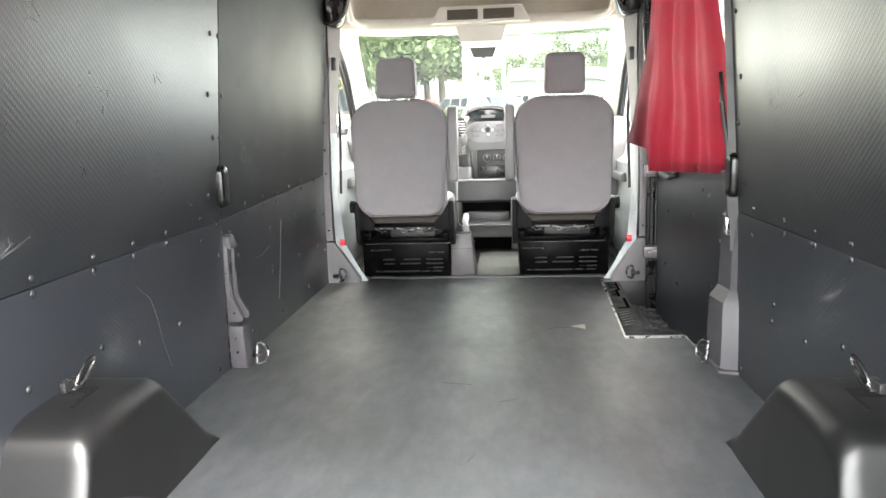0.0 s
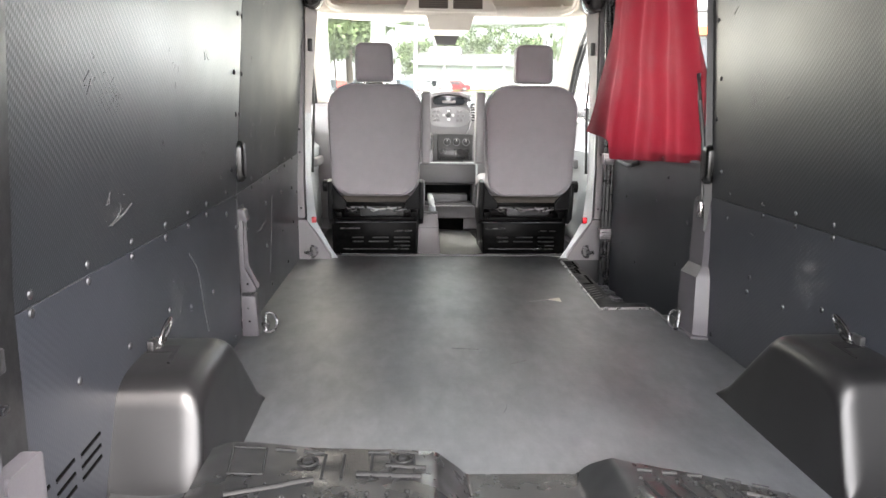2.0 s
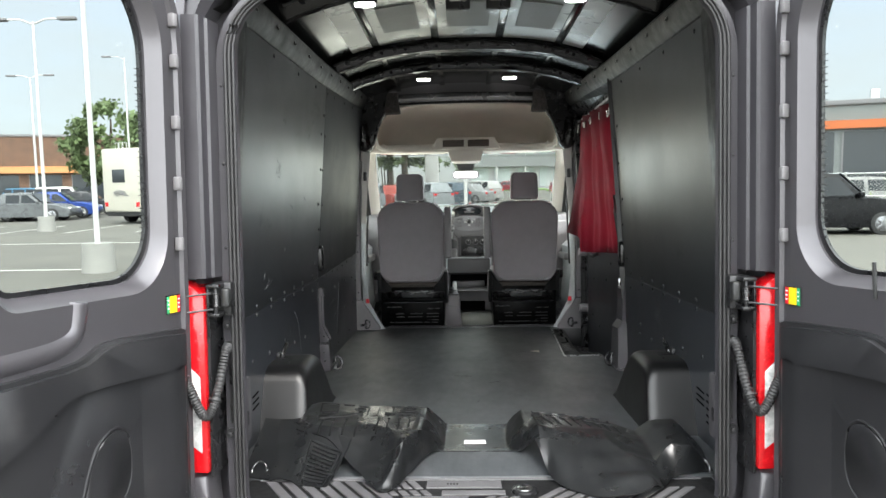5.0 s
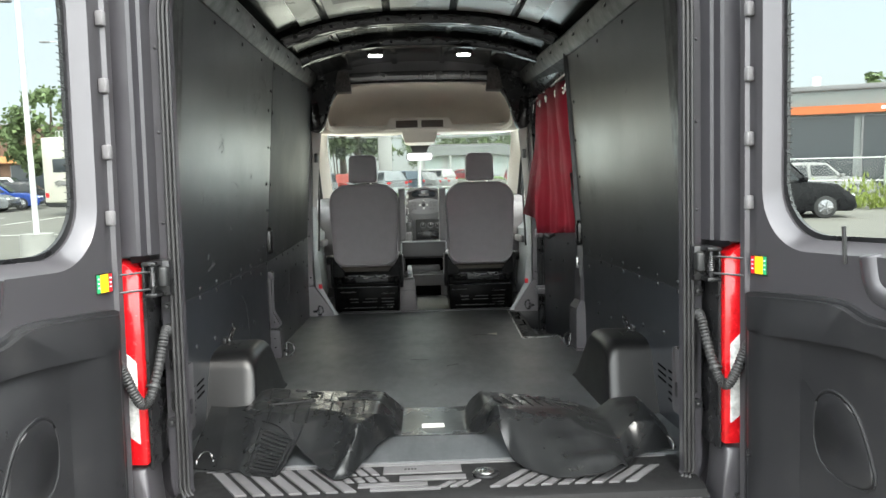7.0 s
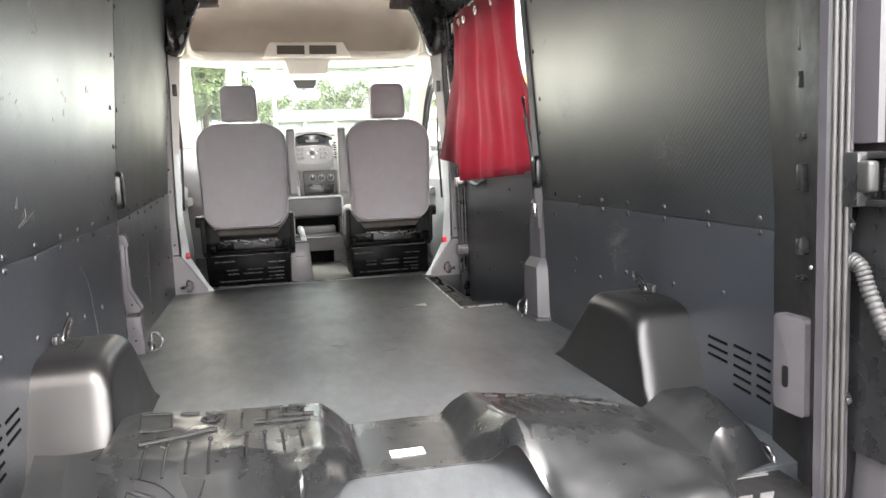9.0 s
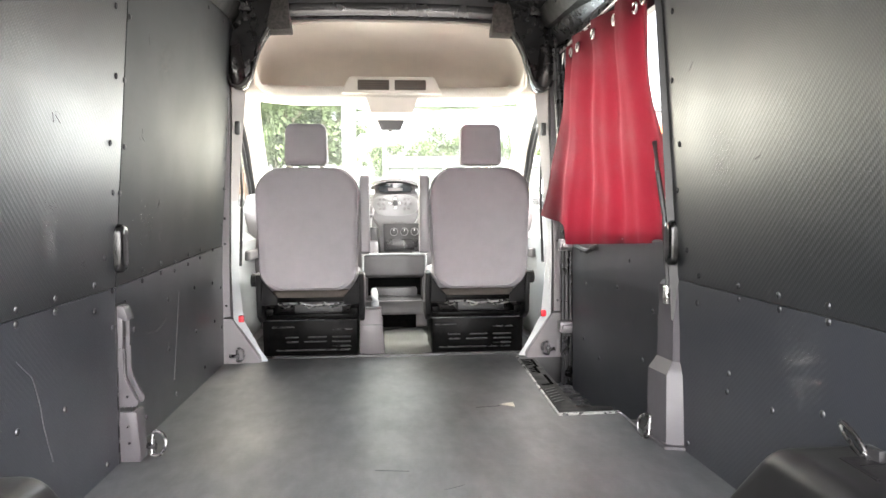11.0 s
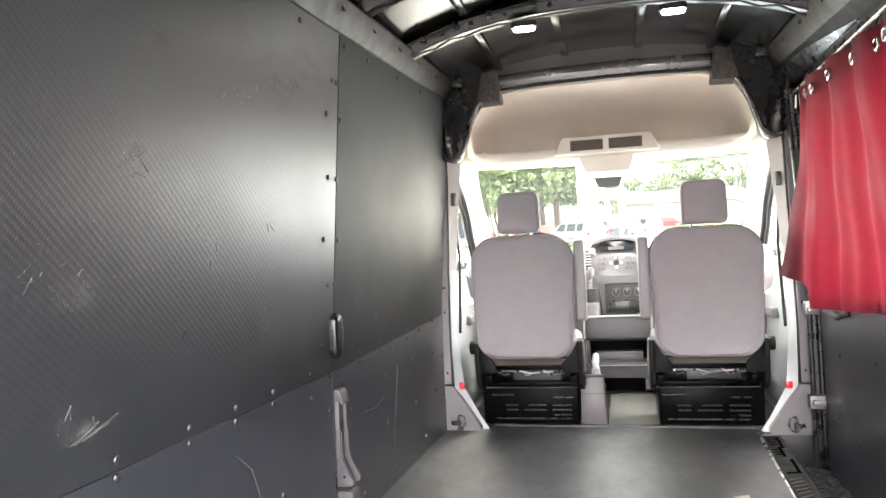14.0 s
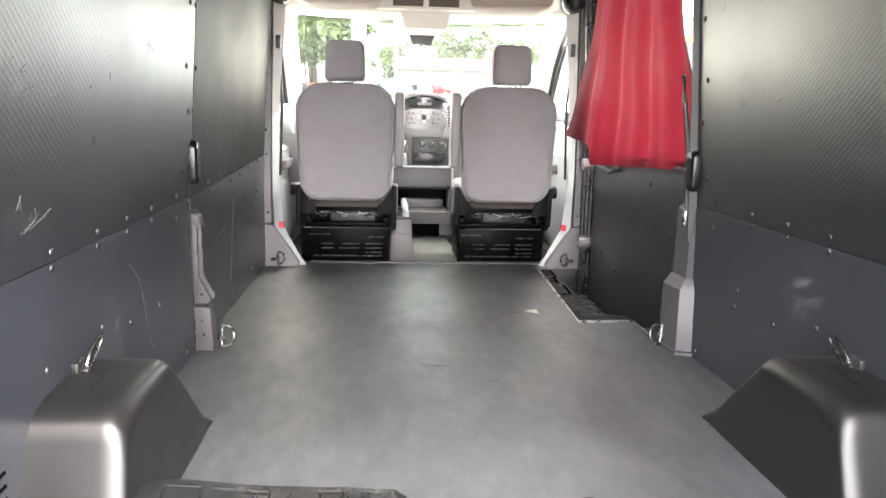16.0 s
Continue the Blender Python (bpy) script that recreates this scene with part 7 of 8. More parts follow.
# where along its depth the sheet rises from the near edge, and how sharply it turns over at the top
RISE_END = [(-0.69, 0.10), (-0.52, 0.2), (-0.47, 0.4), (-0.40, 0.5), (-0.335, 0.5), (-0.295, 0.3), (-0.27, 0.2), (-0.215, 0.14), (-0.15, 0.2), (0.12, 0.2), (0.20, 0.15), (0.25, 0.38), (0.30, 0.47), (0.46, 0.50), (0.56, 0.3), (0.66, 0.25), (0.82, 0.15)]
SHARP = [(-0.69, 1.0), (0.2, 1.0), (0.30, 0.92), (0.46, 0.95), (0.56, 1.1), (0.82, 1.0)]
LINER_X, LINER_W = -0.69, 1.51


def line(x, pts):
    for (x0, y0), (x1, y1) in zip(pts, pts[1:]):
        if x <= x1:
            return y0 + (y1 - y0) * max(0.0, (x - x0) / (x1 - x0))
    return pts[-1][1]


def soft_line(x, pts, w=0.006):
    return (line(x - w, pts) + line(x + w, pts) + 2 * line(x, pts)) / 4


def crease(x, y):
    """Sharp folds in the tongue that hangs over the sill and beside the middle tunnel."""
    ridge = max(0.0, 1 - abs(x + 0.275 + 0.45 * max(0.0, 0.79 - y)) / 0.03) * 0.016 * smooth(0.655, 0.70, y) * smooth(0.93, 0.82, y)
    lip = max(0.0, 1 - abs(x - 0.222) / 0.03) * 0.014 * smooth(0.78, 0.86, y) * smooth(1.05, 0.93, y)
    return ridge + lip



def liner_point(u, v):
    x = LINER_X + LINER_W * u
    y0, y1 = soft_line(x, NEAR, 0.015), soft_line(x, FAR, 0.015)
    y = y0 + (y1 - y0) * v
    a, b, c = soft_line(x, NEAR_H), soft_line(x, MID_H), soft_line(x, FAR_H)
    k1 = line(x, RISE_END)
    h = a + (b - a) * (v / k1) ** line(x, SHARP) if v < k1 else b + (c - b) * smooth(k1 + 0.02, 1.0, v)
    h += 0.003 * math.sin(x * 19 + 3 * y) * math.sin(y * 15 + x * 4) * min(1, h / 0.03)
    h += (0.003 * noise.noise(Vector((x * 9, y * 9, 0.3))) + 0.0015 * noise.noise(Vector((x * 24, y * 24, 1.3)))) * (1.0 if abs(x) > 0.15 else 0.4)
    h += crease(x, y)
    h += 0.012 * bump_at(x, y, 0.57, 0.64, 0.03, 0.03) + 0.012 * bump_at(x, y, 0.50, 0.66, 0.05, 0.03)
    base = z_floor(y) + 0.005 + 0.007 * smooth(0.82, 0.76, y)
    return Vector((x, y, max(base, base + h)))


liner = thing("floor_liner", (0, 0.95, -0.05), "loose black moulded rubber cab floor liner, crumpled at its edges", "floor liner")
bm = bmesh.new()
surf(bm, liner_point, 230, 84, 0.004)
part("sheet", bm, LINER, liner, smooth=24)


def flap_point(u, v):
    """The foot-rest flap that hangs over towards the sill: u across, v from its near edge back."""
    near = Vector((-0.735, 0.765, 0.004)).lerp(Vector((-0.530, 0.705, 0.004)), u)
    far = Vector((-0.765, 1.08, 0.112)).lerp(Vector((-0.465, 0.905, 0.090)), u)
    p = near.lerp(far, v)
    p.z += -0.018 * math.sin(math.pi * v) * (1 - 0.4 * u) + 0.003 * math.sin(u * 9 + v * 4) + 0.010 * bump_at(u, v, 0.42, 0.4, 0.07, 0.5)
    p.z += 0.012 * math.sin(u * 6.0) * (1 - v)
    return Vector((p.x, p.y, max(z_floor(p.y) + 0.004, z_floor(p.y) + p.z)))


bm = bmesh.new()
surf(bm, flap_point, 30, 24, 0.004)
flap = part("foot_flap", bm, LINER, liner, "folded foot-rest flap", smooth=40)
for k in range(11):
    v = 0.14 + 0.062 * k
    bm = bmesh.new()
    tube(bm, [flap_point(0.55 + 0.36 * t / 5, v) + Vector((0, 0, 0.002)) for t in range(6)], 0.0055, 6)
    part("rib", bm, LINER, flap, smooth=60)
bm = bmesh.new()
tube(bm, [flap_point(a, b) + Vector((0, 0, 0.002)) for a, b in ((0.5, 0.05), (0.5, 0.4), (0.5, 0.75), (0.75, 0.76), (0.95, 0.74), (0.95, 0.4), (0.95, 0.05))], 0.004, 6)
part("rim", bm, LINER, flap, smooth=60)


def wing_point(u, v):
    """The outer arm: from a turned-up back edge by the arch down to the floor."""
    near = Vector((-0.84, 0.80, 0.004)).lerp(Vector((-0.735, 0.77, 0.006)), u)
    far = Vector((-0.835, 1.10, 0.105)).lerp(Vector((-0.675, 1.10, 0.106)), u)
    p = near.lerp(far, v)
    p.z += -0.012 * math.sin(math.pi * v) - 0.008 * math.sin(math.pi * u) * v + 0.006 * smooth(0.9, 1.0, v)
    return Vector((p.x, p.y, max(0.004, p.z) + z_floor(p.y)))


bm = bmesh.new()
surf(bm, wing_point, 14, 14, 0.004)
part("side_lip", bm, LINER, liner, smooth=40)


def on_liner(x, y):
    y0, y1 = soft_line(x, NEAR, 0.015), soft_line(x, FAR, 0.015)
    return liner_point((x - LINER_X) / LINER_W, min(1, max(0, (y - y0) / (y1 - y0))))


def liner_rib(a, b, r=0.006):
    bm = bmesh.new()
    pts = [on_liner(a[0] + (b[0] - a[0]) * k / 8, a[1] + (b[1] - a[1]) * k / 8) + Vector((0, 0, 0.001)) for k in range(9)]
    tube(bm, pts, r * 0.75, 6)
    part("rib", bm, LINER_RIB, liner, smooth=60)


def liner_stud(x, y, r=0.006):
    part("stud", dome(bmesh.new(), on_liner(x, y) + Vector((0, 0, 0.002)), r, (0, 0, 1), 0.8, 8), LINER_RIB, liner)


# left plateau: short bars along the back, a long slanting bar, a double bar, studs with fine ribs running to the sill
for x in (-0.55, -0.49, -0.35, -0.285):
    liner_rib((x, 1.275), (x + 0.045, 1.274))
for x in (-0.44, -0.40, -0.34, -0.30, -0.25):
    liner_rib((x, 1.265), (x, 1.16), 0.004)
for a, b in (((-0.64, 1.275), (-0.57, 1.275)), ((-0.57, 1.275), (-0.56, 1.17)), ((-0.64, 1.275), (-0.63, 1.17)), ((-0.63, 1.17), (-0.56, 1.17))):
    liner_rib(a, b, 0.004)
liner_rib((-0.62, 1.09), (-0.455, 1.15), 0.009)
liner_rib((-0.37, 1.18), (-0.235, 1.165), 0.009)
liner_rib((-0.31, 1.215), (-0.225, 1.205), 0.008)
for x in (-0.60, -0.555, -0.51, -0.465, -0.385, -0.345, -0.305, -0.265):
    liner_stud(x, 1.075 + 0.09 * (x + 0.6))
    liner_rib((x, 1.06 + 0.09 * (x + 0.6)), (x + 0.004, 0.93 + 0.10 * (x + 0.6)), 0.0045)
# right plateau: bars along the back, slanting ribs
for x in (0.225, 0.275, 0.325, 0.40, 0.45):
    liner_rib((x, 1.20 - 0.22 * (x - 0.2)), (x + 0.03, 1.195 - 0.22 * (x - 0.2)), 0.006)
for k in range(9):
    x = 0.225 + 0.036 * k
    liner_stud(x - 0.004, 1.165 - 0.2 * (x - 0.2), 0.005)
    liner_rib((x, 1.15 - 0.2 * (x - 0.2)), (x + 0.02, 1.0 - 0.1 * (x - 0.2)), 0.0045)
liner_rib((0.42, 1.10), (0.535, 1.055), 0.009)
for x, y in ((-0.475, 1.225), (-0.275, 1.245)):
    p = on_liner(x, y)
    bm = bmesh.new()
    tube(bm, [p + Vector((0.021 * math.cos(a * math.tau / 18), 0.021 * math.sin(a * math.tau / 18), 0.002)) for a in range(18)], 0.003, 6, closed=True)
    part("eyelet_ring", bm, LINER_RIB, liner)
    part("eyelet", disc(bmesh.new(), p + Vector((0, 0, 0.004)), 0.011, "z", 0.008, 14, 0.002), LINER_RIB, liner)
p = on_liner(-0.009, 1.10)
part("label", box(bmesh.new(), p.x - 0.042, p.x + 0.042, p.y - 0.02, p.y + 0.02, p.z + 0.001, p.z + 0.003), WHITE, liner, "white paper label")

# ---- outdoors: the lot climbs gently ahead of the van ----
LOT = pose(0, 1.4, -0.72, 2.8, 0, 0)
ASPHALT = mat("asphalt", (0.088, 0.084, 0.072), 0.9, var=0.25, scale=0.6, bump=0.5, grain=60, dirt=((0.10, 0.097, 0.088), 0.6, 0.35, (1, 1, 1)))
CONCRETE = mat("concrete", (0.24, 0.235, 0.22), 0.9, var=0.15, scale=2, bump=0.3, grain=50, dirt=((0.14, 0.135, 0.12), 0.3, 3, (1, 1, 1)))
APRON = mat("apron_concrete", (0.105, 0.1, 0.086), 0.9, var=0.2, scale=0.8, bump=0.3, grain=50, dirt=((0.13, 0.125, 0.105), 0.5, 0.5, (1, 1, 1)))
PAINTLINE = mat("line_paint", (0.36, 0.36, 0.33), 0.8, var=0.3, scale=5)
GRASS = mat("grass", (0.09, 0.16, 0.035), 0.9, var=0.4, scale=3, bump=0.5, grain=40)
POLEWHITE = mat("pole_white", (0.46, 0.46, 0.45), 0.5, var=0.08)
BRICK = mat("brick_wall", (0.13, 0.075, 0.05), 0.85, var=0.25, scale=1.5, bump=0.3, grain=14)
GREYWALL = mat("grey_wall", (0.16, 0.17, 0.167), 0.8, var=0.1, scale=0.8, bump=0.1)
SLATEBAND = mat("slate_band", (0.17, 0.175, 0.18), 0.7, var=0.06, scale=0.7)
WHITEWALL = mat("white_wall", (0.4, 0.4, 0.395), 0.7, var=0.06, scale=0.7, bump=0.05)
ORANGE = mat("orange_band", (0.42, 0.11, 0.03), 0.6, var=0.08)
DARKGLASS = plain_bsdf("window_glass", Base_Color=(0.03, 0.035, 0.04, 1), Roughness=0.08)
# pale base colour stands in for sky reflected in the showroom panes
PALEGLASS = plain_bsdf("showroom_glass", Base_Color=(0.45, 0.5, 0.5, 1), Roughness=0.1)
LEAF = mat("leaves", (0.10, 0.14, 0.055), 0.7, var=0.35, scale=0.9, bump=0.1)
BARK = mat("bark", (0.10, 0.075, 0.055), 0.9, var=0.3, scale=4, bump=0.6, grain=20)
TYRE = mat("tyre", (0.02, 0.02, 0.02), 0.8)
RIM = mat("wheel_rim", (0.22, 0.22, 0.23), 0.3, metal=0.9)


def lot(az, d, z=0.0):
    """A place on the lot, by direction from the rear of the van (degrees right of ahead) and distance."""
    return Vector((math.sin(radians(az)) * d - 0.03, math.cos(radians(az)) * d - 3.36, z))


def lot_thing(name, p, turn, label, category, group="", kind=""):
    return thing(name, label=label, category=category, group=group, kind=kind, m=LOT @ Matrix.Translation(p) @ Matrix.Rotation(radians(turn), 4, "Z"))


bm = bmesh.new()
surf(bm, lambda u, v: Vector((-600 + 1200 * u, -600 + 1200 * v, 0)), 24, 24)
bmesh.ops.transform(bm, matrix=LOT, verts=bm.verts)
ground = part("ground", bm, ASPHALT, None, "grey asphalt car park", kind="structure", category="ground", smooth=0)


def lot_box(name, x0, x1, y0, y1, z0, z1, mt, parent, bevel=0.0, label=""):
    return part(name, box(bmesh.new(), x0, x1, y0, y1, z0, z1, bevel), mt, parent, label, local=True)


def lamp_post(az, d, h, arms, base=0.6, r=0.09, label="white lamp post on a concrete base"):
    th = lot_thing("street_lamp", lot(az, d), 0, label, "street lamp", "street lamps")
    bm = bmesh.new()
    bmesh.ops.create_cone(bm, cap_ends=True, segments=20, radius1=0.33, radius2=0.30, depth=base, matrix=Matrix.Translation((0, 0, base / 2)))
    part("base", bm, CONCRETE, th, "pale concrete base", local=True)
    part("pole", tube(bmesh.new(), [(0, 0, base), (0, 0, h)], lambda u: r * (1 - 0.3 * u), 12), POLEWHITE, th, local=True)
    for s in arms:
        part("arm", tube(bmesh.new(), [(0, 0, h - 0.1), (s * 0.5, 0, h + 0.1), (s * 1.1, 0, h + 0.1)], 0.035, 8), POLEWHITE, th, local=True)
        part("lamp_head", box(bmesh.new(), s * 1.35 - 0.35, s * 1.35 + 0.35, -0.14, 0.14, h + 0.04, h + 0.17, 0.04), GREYTRIM, th, local=True)
    return th


lamp_post(-26.5, 16.8, 11.0, (-1, 1), r=0.055)
lamp_post(-29.8, 33, 8.1, (-1, 1), r=0.07)
lamp_post(-30.3, 60, 9.5, (-1, 1))
lamp_post(-24.4, 62, 11.5, (-1,), label="tall street lamp with one arm")
lamp_post(0.4, 38, 11.0, (-1, 1))
lamp_post(-37, 46, 8.5, (-1, 1))


def car(p, turn, colour, length=4.6, height=1.48, width=1.82, kind="sedan", label="parked car"):
    th = lot_thing("car", p, turn, label, "car", "parked cars")
    body_m = mat("car_paint", colour, 0.3, metal=0.1, var=0.03, coat=0.0, bump=0.0, spec=0.2)
    L, H, Wd = length / 2, height, width / 2
    belt = H * 0.60
    # outline along the side: nose at +y
    low = [(-L, 0.42), (-L + 0.05, 0.24), (L - 0.1, 0.22), (L, 0.42), (L - 0.04, 0.62), (L - 0.55, belt * 0.93), (L - 1.15, belt), (-L + 0.35, belt + 0.04), (-L + 0.03, belt - 0.08)]
    bm = bmesh.new()
    rings = []
    for x, k, dz in ((-1, 0.93, 0.0), (-0.96, 0.985, 0.0), (-0.80, 1.0, 0.015), (0.80, 1.0, 0.015), (0.96, 0.985, 0.0), (1, 0.93, 0.0)):
        rings.append([(x * Wd, y * k, z * (1 if abs(x) < 0.97 else 0.98) + dz * (z > belt * 0.9)) for y, z in low])
    loft(bm, rings, cap=True)
    bmesh.ops.bevel(bm, geom=[e for e in bm.edges if e.calc_face_angle(0) > 0.35], offset=0.05, segments=2, affect="EDGES", profile=0.5, clamp_overlap=True)
    part("body", bm, body_m, th, local=True, smooth=30)
    rear = -L + (0.12 if kind != "sedan" else 0.75)
    roof = [(L - 1.35, belt - 0.02), (L - 2.05, H - 0.03), (L - 2.6, H), (rear + (0.35 if kind != "sedan" else 0.55), H - 0.03), (rear, belt + 0.02)]
    bm = bmesh.new()
    loft(bm, [[(x * Wd * (0.98 if z < belt + 0.1 else 0.78), y, z) for y, z in roof] for x in (-1, 1)], cap=True)
    bmesh.ops.bevel(bm, geom=bm.edges[:], offset=0.06, segments=3, affect="EDGES", profile=0.5, clamp_overlap=True)
    part("cabin", bm, body_m, th, local=True, smooth=30)
    # side windows follow the cabin slope; screens front and rear
    for s in (-1, 1):
        for a, b in ((0.06, 0.40), (0.44, 0.72), (0.76, 0.95)):
            if kind == "sedan" and a > 0.7:
                continue
            bm = bmesh.new()
            y1, y0 = (L - 1.45) + (rear + 0.1 - (L - 1.45)) * a, (L - 1.45) + (rear + 0.1 - (L - 1.45)) * b
            zt, zb = H - 0.12, belt + 0.06
            xb, xt = s * (Wd * 0.96 + 0.004), s * (Wd * 0.815 + 0.004)
            yt1 = min(y1, L - 2.1)
            vs = [bm.verts.new(q) for q in ((xb, y1, zb), (xt, yt1, zt), (xt, y0, zt), (xb, y0, zb))]
            f = bm.faces.new(vs)
            bmesh.ops.solidify(bm, geom=[f], thickness=0.012)
            part("window", bm, DARKGLASS, th, local=True)
        for y in (L - 0.92, -L + 0.85):
            w = part("wheel", disc(bmesh.new(), (s * (Wd - 0.09), y, 0.33), 0.33, "x", 0.22, 26, 0.03), TYRE, th, local=True)
            part("rim", disc(bmesh.new(), (s * (Wd + 0.012), y, 0.33), 0.22, "x", 0.03, 22, 0.01), RIM, w, local=True)
            for k in range(5):
                c = Vector((s * (Wd + 0.03), y, 0.33))
                d = Vector((0, math.cos(k * math.tau / 5), math.sin(k * math.tau / 5)))
                part("spoke", tube(bmesh.new(), [c + d * 0.04, c + d * 0.2], 0.022, 6), RIM, w, local=True)
        part("headlight", box(bmesh.new(), s * (Wd - 0.3) - 0.16, s * (Wd - 0.3) + 0.16, L - 0.2, L - 0.03, 0.58, 0.70, 0.03), LAMPCLEAR, th, local=True)
        part("tail_light", box(bmesh.new(), s * (Wd - 0.2) - 0.12, s * (Wd - 0.2) + 0.12, -L - 0.005, -L + 0.12, belt - 0.18, belt - 0.03, 0.02), LAMPRED, th, local=True)
        part("wing_mirror", box(bmesh.new(), s * (Wd + 0.08) - 0.09, s * (Wd + 0.08) + 0.09, L - 1.62, L - 1.48, belt + 0.02, belt + 0.16, 0.03), body_m, th, local=True)
    bm = bmesh.new()
    f = bm.faces.new([bm.verts.new(q) for q in ((-Wd * 0.86, L - 1.40, belt + 0.05), (Wd * 0.86, L - 1.40, belt + 0.05), (Wd * 0.68, L - 1.98, H - 0.06), (-Wd * 0.68, L - 1.98, H - 0.06))])
    bmesh.ops.translate(bm, verts=bm.verts, vec=(0, 0.03, 0.03))
    bmesh.ops.solidify(bm, geom=[f], thickness=0.012)
    part("windscreen", bm, DARKGLASS, th, local=True)
    part("bumper", box(bmesh.new(), -Wd * 0.9, Wd * 0.9, L - 0.12, L + 0.03, 0.26, 0.46, 0.05), PLASTIC, th, local=True)
    return th


# seen through the windscreen
car(lot(-6.0, 50), 40, (0.2, 0.028, 0.018), label="parked red car with silver wheels")
car(lot(-3.1, 47), 42, (0.2, 0.215, 0.225), kind="suv", height=1.62, label="parked silver hatchback with dark windows")
car(lot(-1.7, 52), 50, (0.05, 0.07, 0.09), kind="suv", height=1.6, label="parked dark blue hatchback")
car(lot(0.2, 54), 62, (0.2, 0.205, 0.205), label="parked silver car with alloy wheels")
car(lot(1.2, 60), 48, (0.33, 0.33, 0.32), kind="suv", height=1.65, label="parked white hatchback beside the grass")
car(lot(3.5, 104), 95, (0.16, 0.02, 0.025), label="parked dark red car near the white building")
car(lot(9.5, 100), 95, (0.6, 0.6, 0.6), kind="suv", height=1.7, label="parked white car beside the showroom")
# beyond the rear door windows
car(lot(-29.2, 46), -70, (0.02, 0.05, 0.22), label="parked blue sedan with silver wheels")
car(lot(-30.8, 44), -80, (0.12, 0.125, 0.13), label="parked dark grey sedan, clean paint")
car(lot(-28.4, 56), -75, (0.6, 0.6, 0.58), kind="suv", height=1.75, label="parked white minivan with dark windows")
car(lot(-27.4, 50), -70, (0.03, 0.03, 0.035), label="parked black sedan near the motorhome")
car(lot(-33.5, 45), -75, (0.05, 0.05, 0.055), label="parked black sedan in a row")
car(lot(-36.0, 47), -75, (0.35, 0.36, 0.37), label="parked silver sedan in a row")
car(lot(-30.6, 70), -75, (0.04, 0.12, 0.2), kind="suv", height=1.7, label="parked blue hatchback far off")
car(lot(25.2, 24.5), -96, (0.005, 0.005, 0.006), 4.95, 1.78, 1.95, "suv", "parked black sport utility car with chrome trim")
car(lot(28.5, 36), -95, (0.2, 0.2, 0.195), 5.0, 1.6, 1.9, "suv", "parked white van by the fence")

# camper
rv = lot_thing("motorhome", lot(-24.4, 37), -24, "white motorhome with grey stripes and a roof rack", "motorhome")
cream = mat("motorhome_shell", (0.44, 0.42, 0.36), 0.4, var=0.05, scale=2)
part("body", box(bmesh.new(), -1.2, 1.2, -0.5, 6.0, 0.55, 3.45, 0.08, 3), cream, rv, local=True)
part("skirt", box(bmesh.new(), -1.15, 1.15, -0.4, 5.8, 0.35, 0.6, 0.03), PLASTIC, rv, local=True)
lot_box("rear_window", -0.55, 0.25, -0.515, -0.49, 1.9, 2.5, DARKGLASS, rv, 0.008)
for x, z, a in ((-0.5, 1.45, 0.35), (-0.45, 1.36, 0.3), (-0.35, 1.28, 0.25)):
    part("stripe", tube(bmesh.new(), [(x, -0.51, z), (x + 0.3, -0.512, z + 0.09), (x + 0.75, -0.51, z + 0.02)], 0.03, 6), GREYTRIM, rv, local=True)
for y0 in (0.1, 1.6, 3.2):
    part("stripe", tube(bmesh.new(), [(1.205, y0, 3.2), (1.21, y0 + 0.8, 2.9), (1.205, y0 + 1.4, 2.6)], 0.05, 6), GREYTRIM, rv, local=True)
lot_box("side_door", 1.19, 1.215, 1.2, 1.8, 0.6, 2.4, cream, rv, 0.005)
lot_box("side_window", 1.19, 1.215, 2.4, 3.4, 1.8, 2.5, DARKGLASS, rv, 0.005)
for x in (-0.25, 0.0, 0.25):
    part("rack_rail", tube(bmesh.new(), [(x - 0.1, -0.4, 3.45), (x - 0.1, -0.4, 3.7), (x + 0.1, -0.4, 3.7), (x + 0.1, -0.4, 3.45)], 0.02, 6), POLEWHITE, rv, local=True)
for s in (-1, 1):
    for y in (0.9, 1.8, 4.9):
        w = part("wheel", disc(bmesh.new(), (s * 1.05, y, 0.38), 0.38, "x", 0.25, 24, 0.03), TYRE, rv, local=True)
        part("rim", disc(bmesh.new(), (s * 1.18, y, 0.38), 0.2, "x", 0.03, 18, 0.01), RIM, w, local=True)
    lot_box("tail_light", s * 1.0 - 0.1, s * 1.0 + 0.1, -0.52, -0.49, 0.8, 1.0, LAMPRED, rv, 0.01)


def building(name, p, turn, w, d, h, mt, label, bands=(), windows=(), roof=True, glass=None):
    th = lot_thing(name, p, turn, label, "building")
    lot_box("wall", -w / 2, w / 2, 0, d, 0, h, mt, th)
    if roof:
        lot_box("parapet", -w / 2 - 0.1, w / 2 + 0.1, -0.1, d + 0.1, h, h + 0.25, GREYTRIM, th, 0.02)
    for z0, z1, m2, out in bands:
        lot_box("band", -w / 2 - 0.05, w / 2 + 0.05, -out, 0.02, z0, z1, m2, th)
    for x, z0, ww, hh in windows:
        wn_ = lot_box("window", x - ww / 2, x + ww / 2, -0.04, 0.03, z0, z0 + hh, glass or DARKGLASS, th)
        part("frame", box(bmesh.new(), x - ww / 2 - 0.08, x - ww / 2, -0.07, 0.02, z0, z0 + hh), GREYTRIM, wn_, local=True)
        part("sill", box(bmesh.new(), x - ww / 2 - 0.08, x + ww / 2 + 0.08, -0.1, 0.02, z0 - 0.1, z0), GREYTRIM, wn_, local=True)
    return th


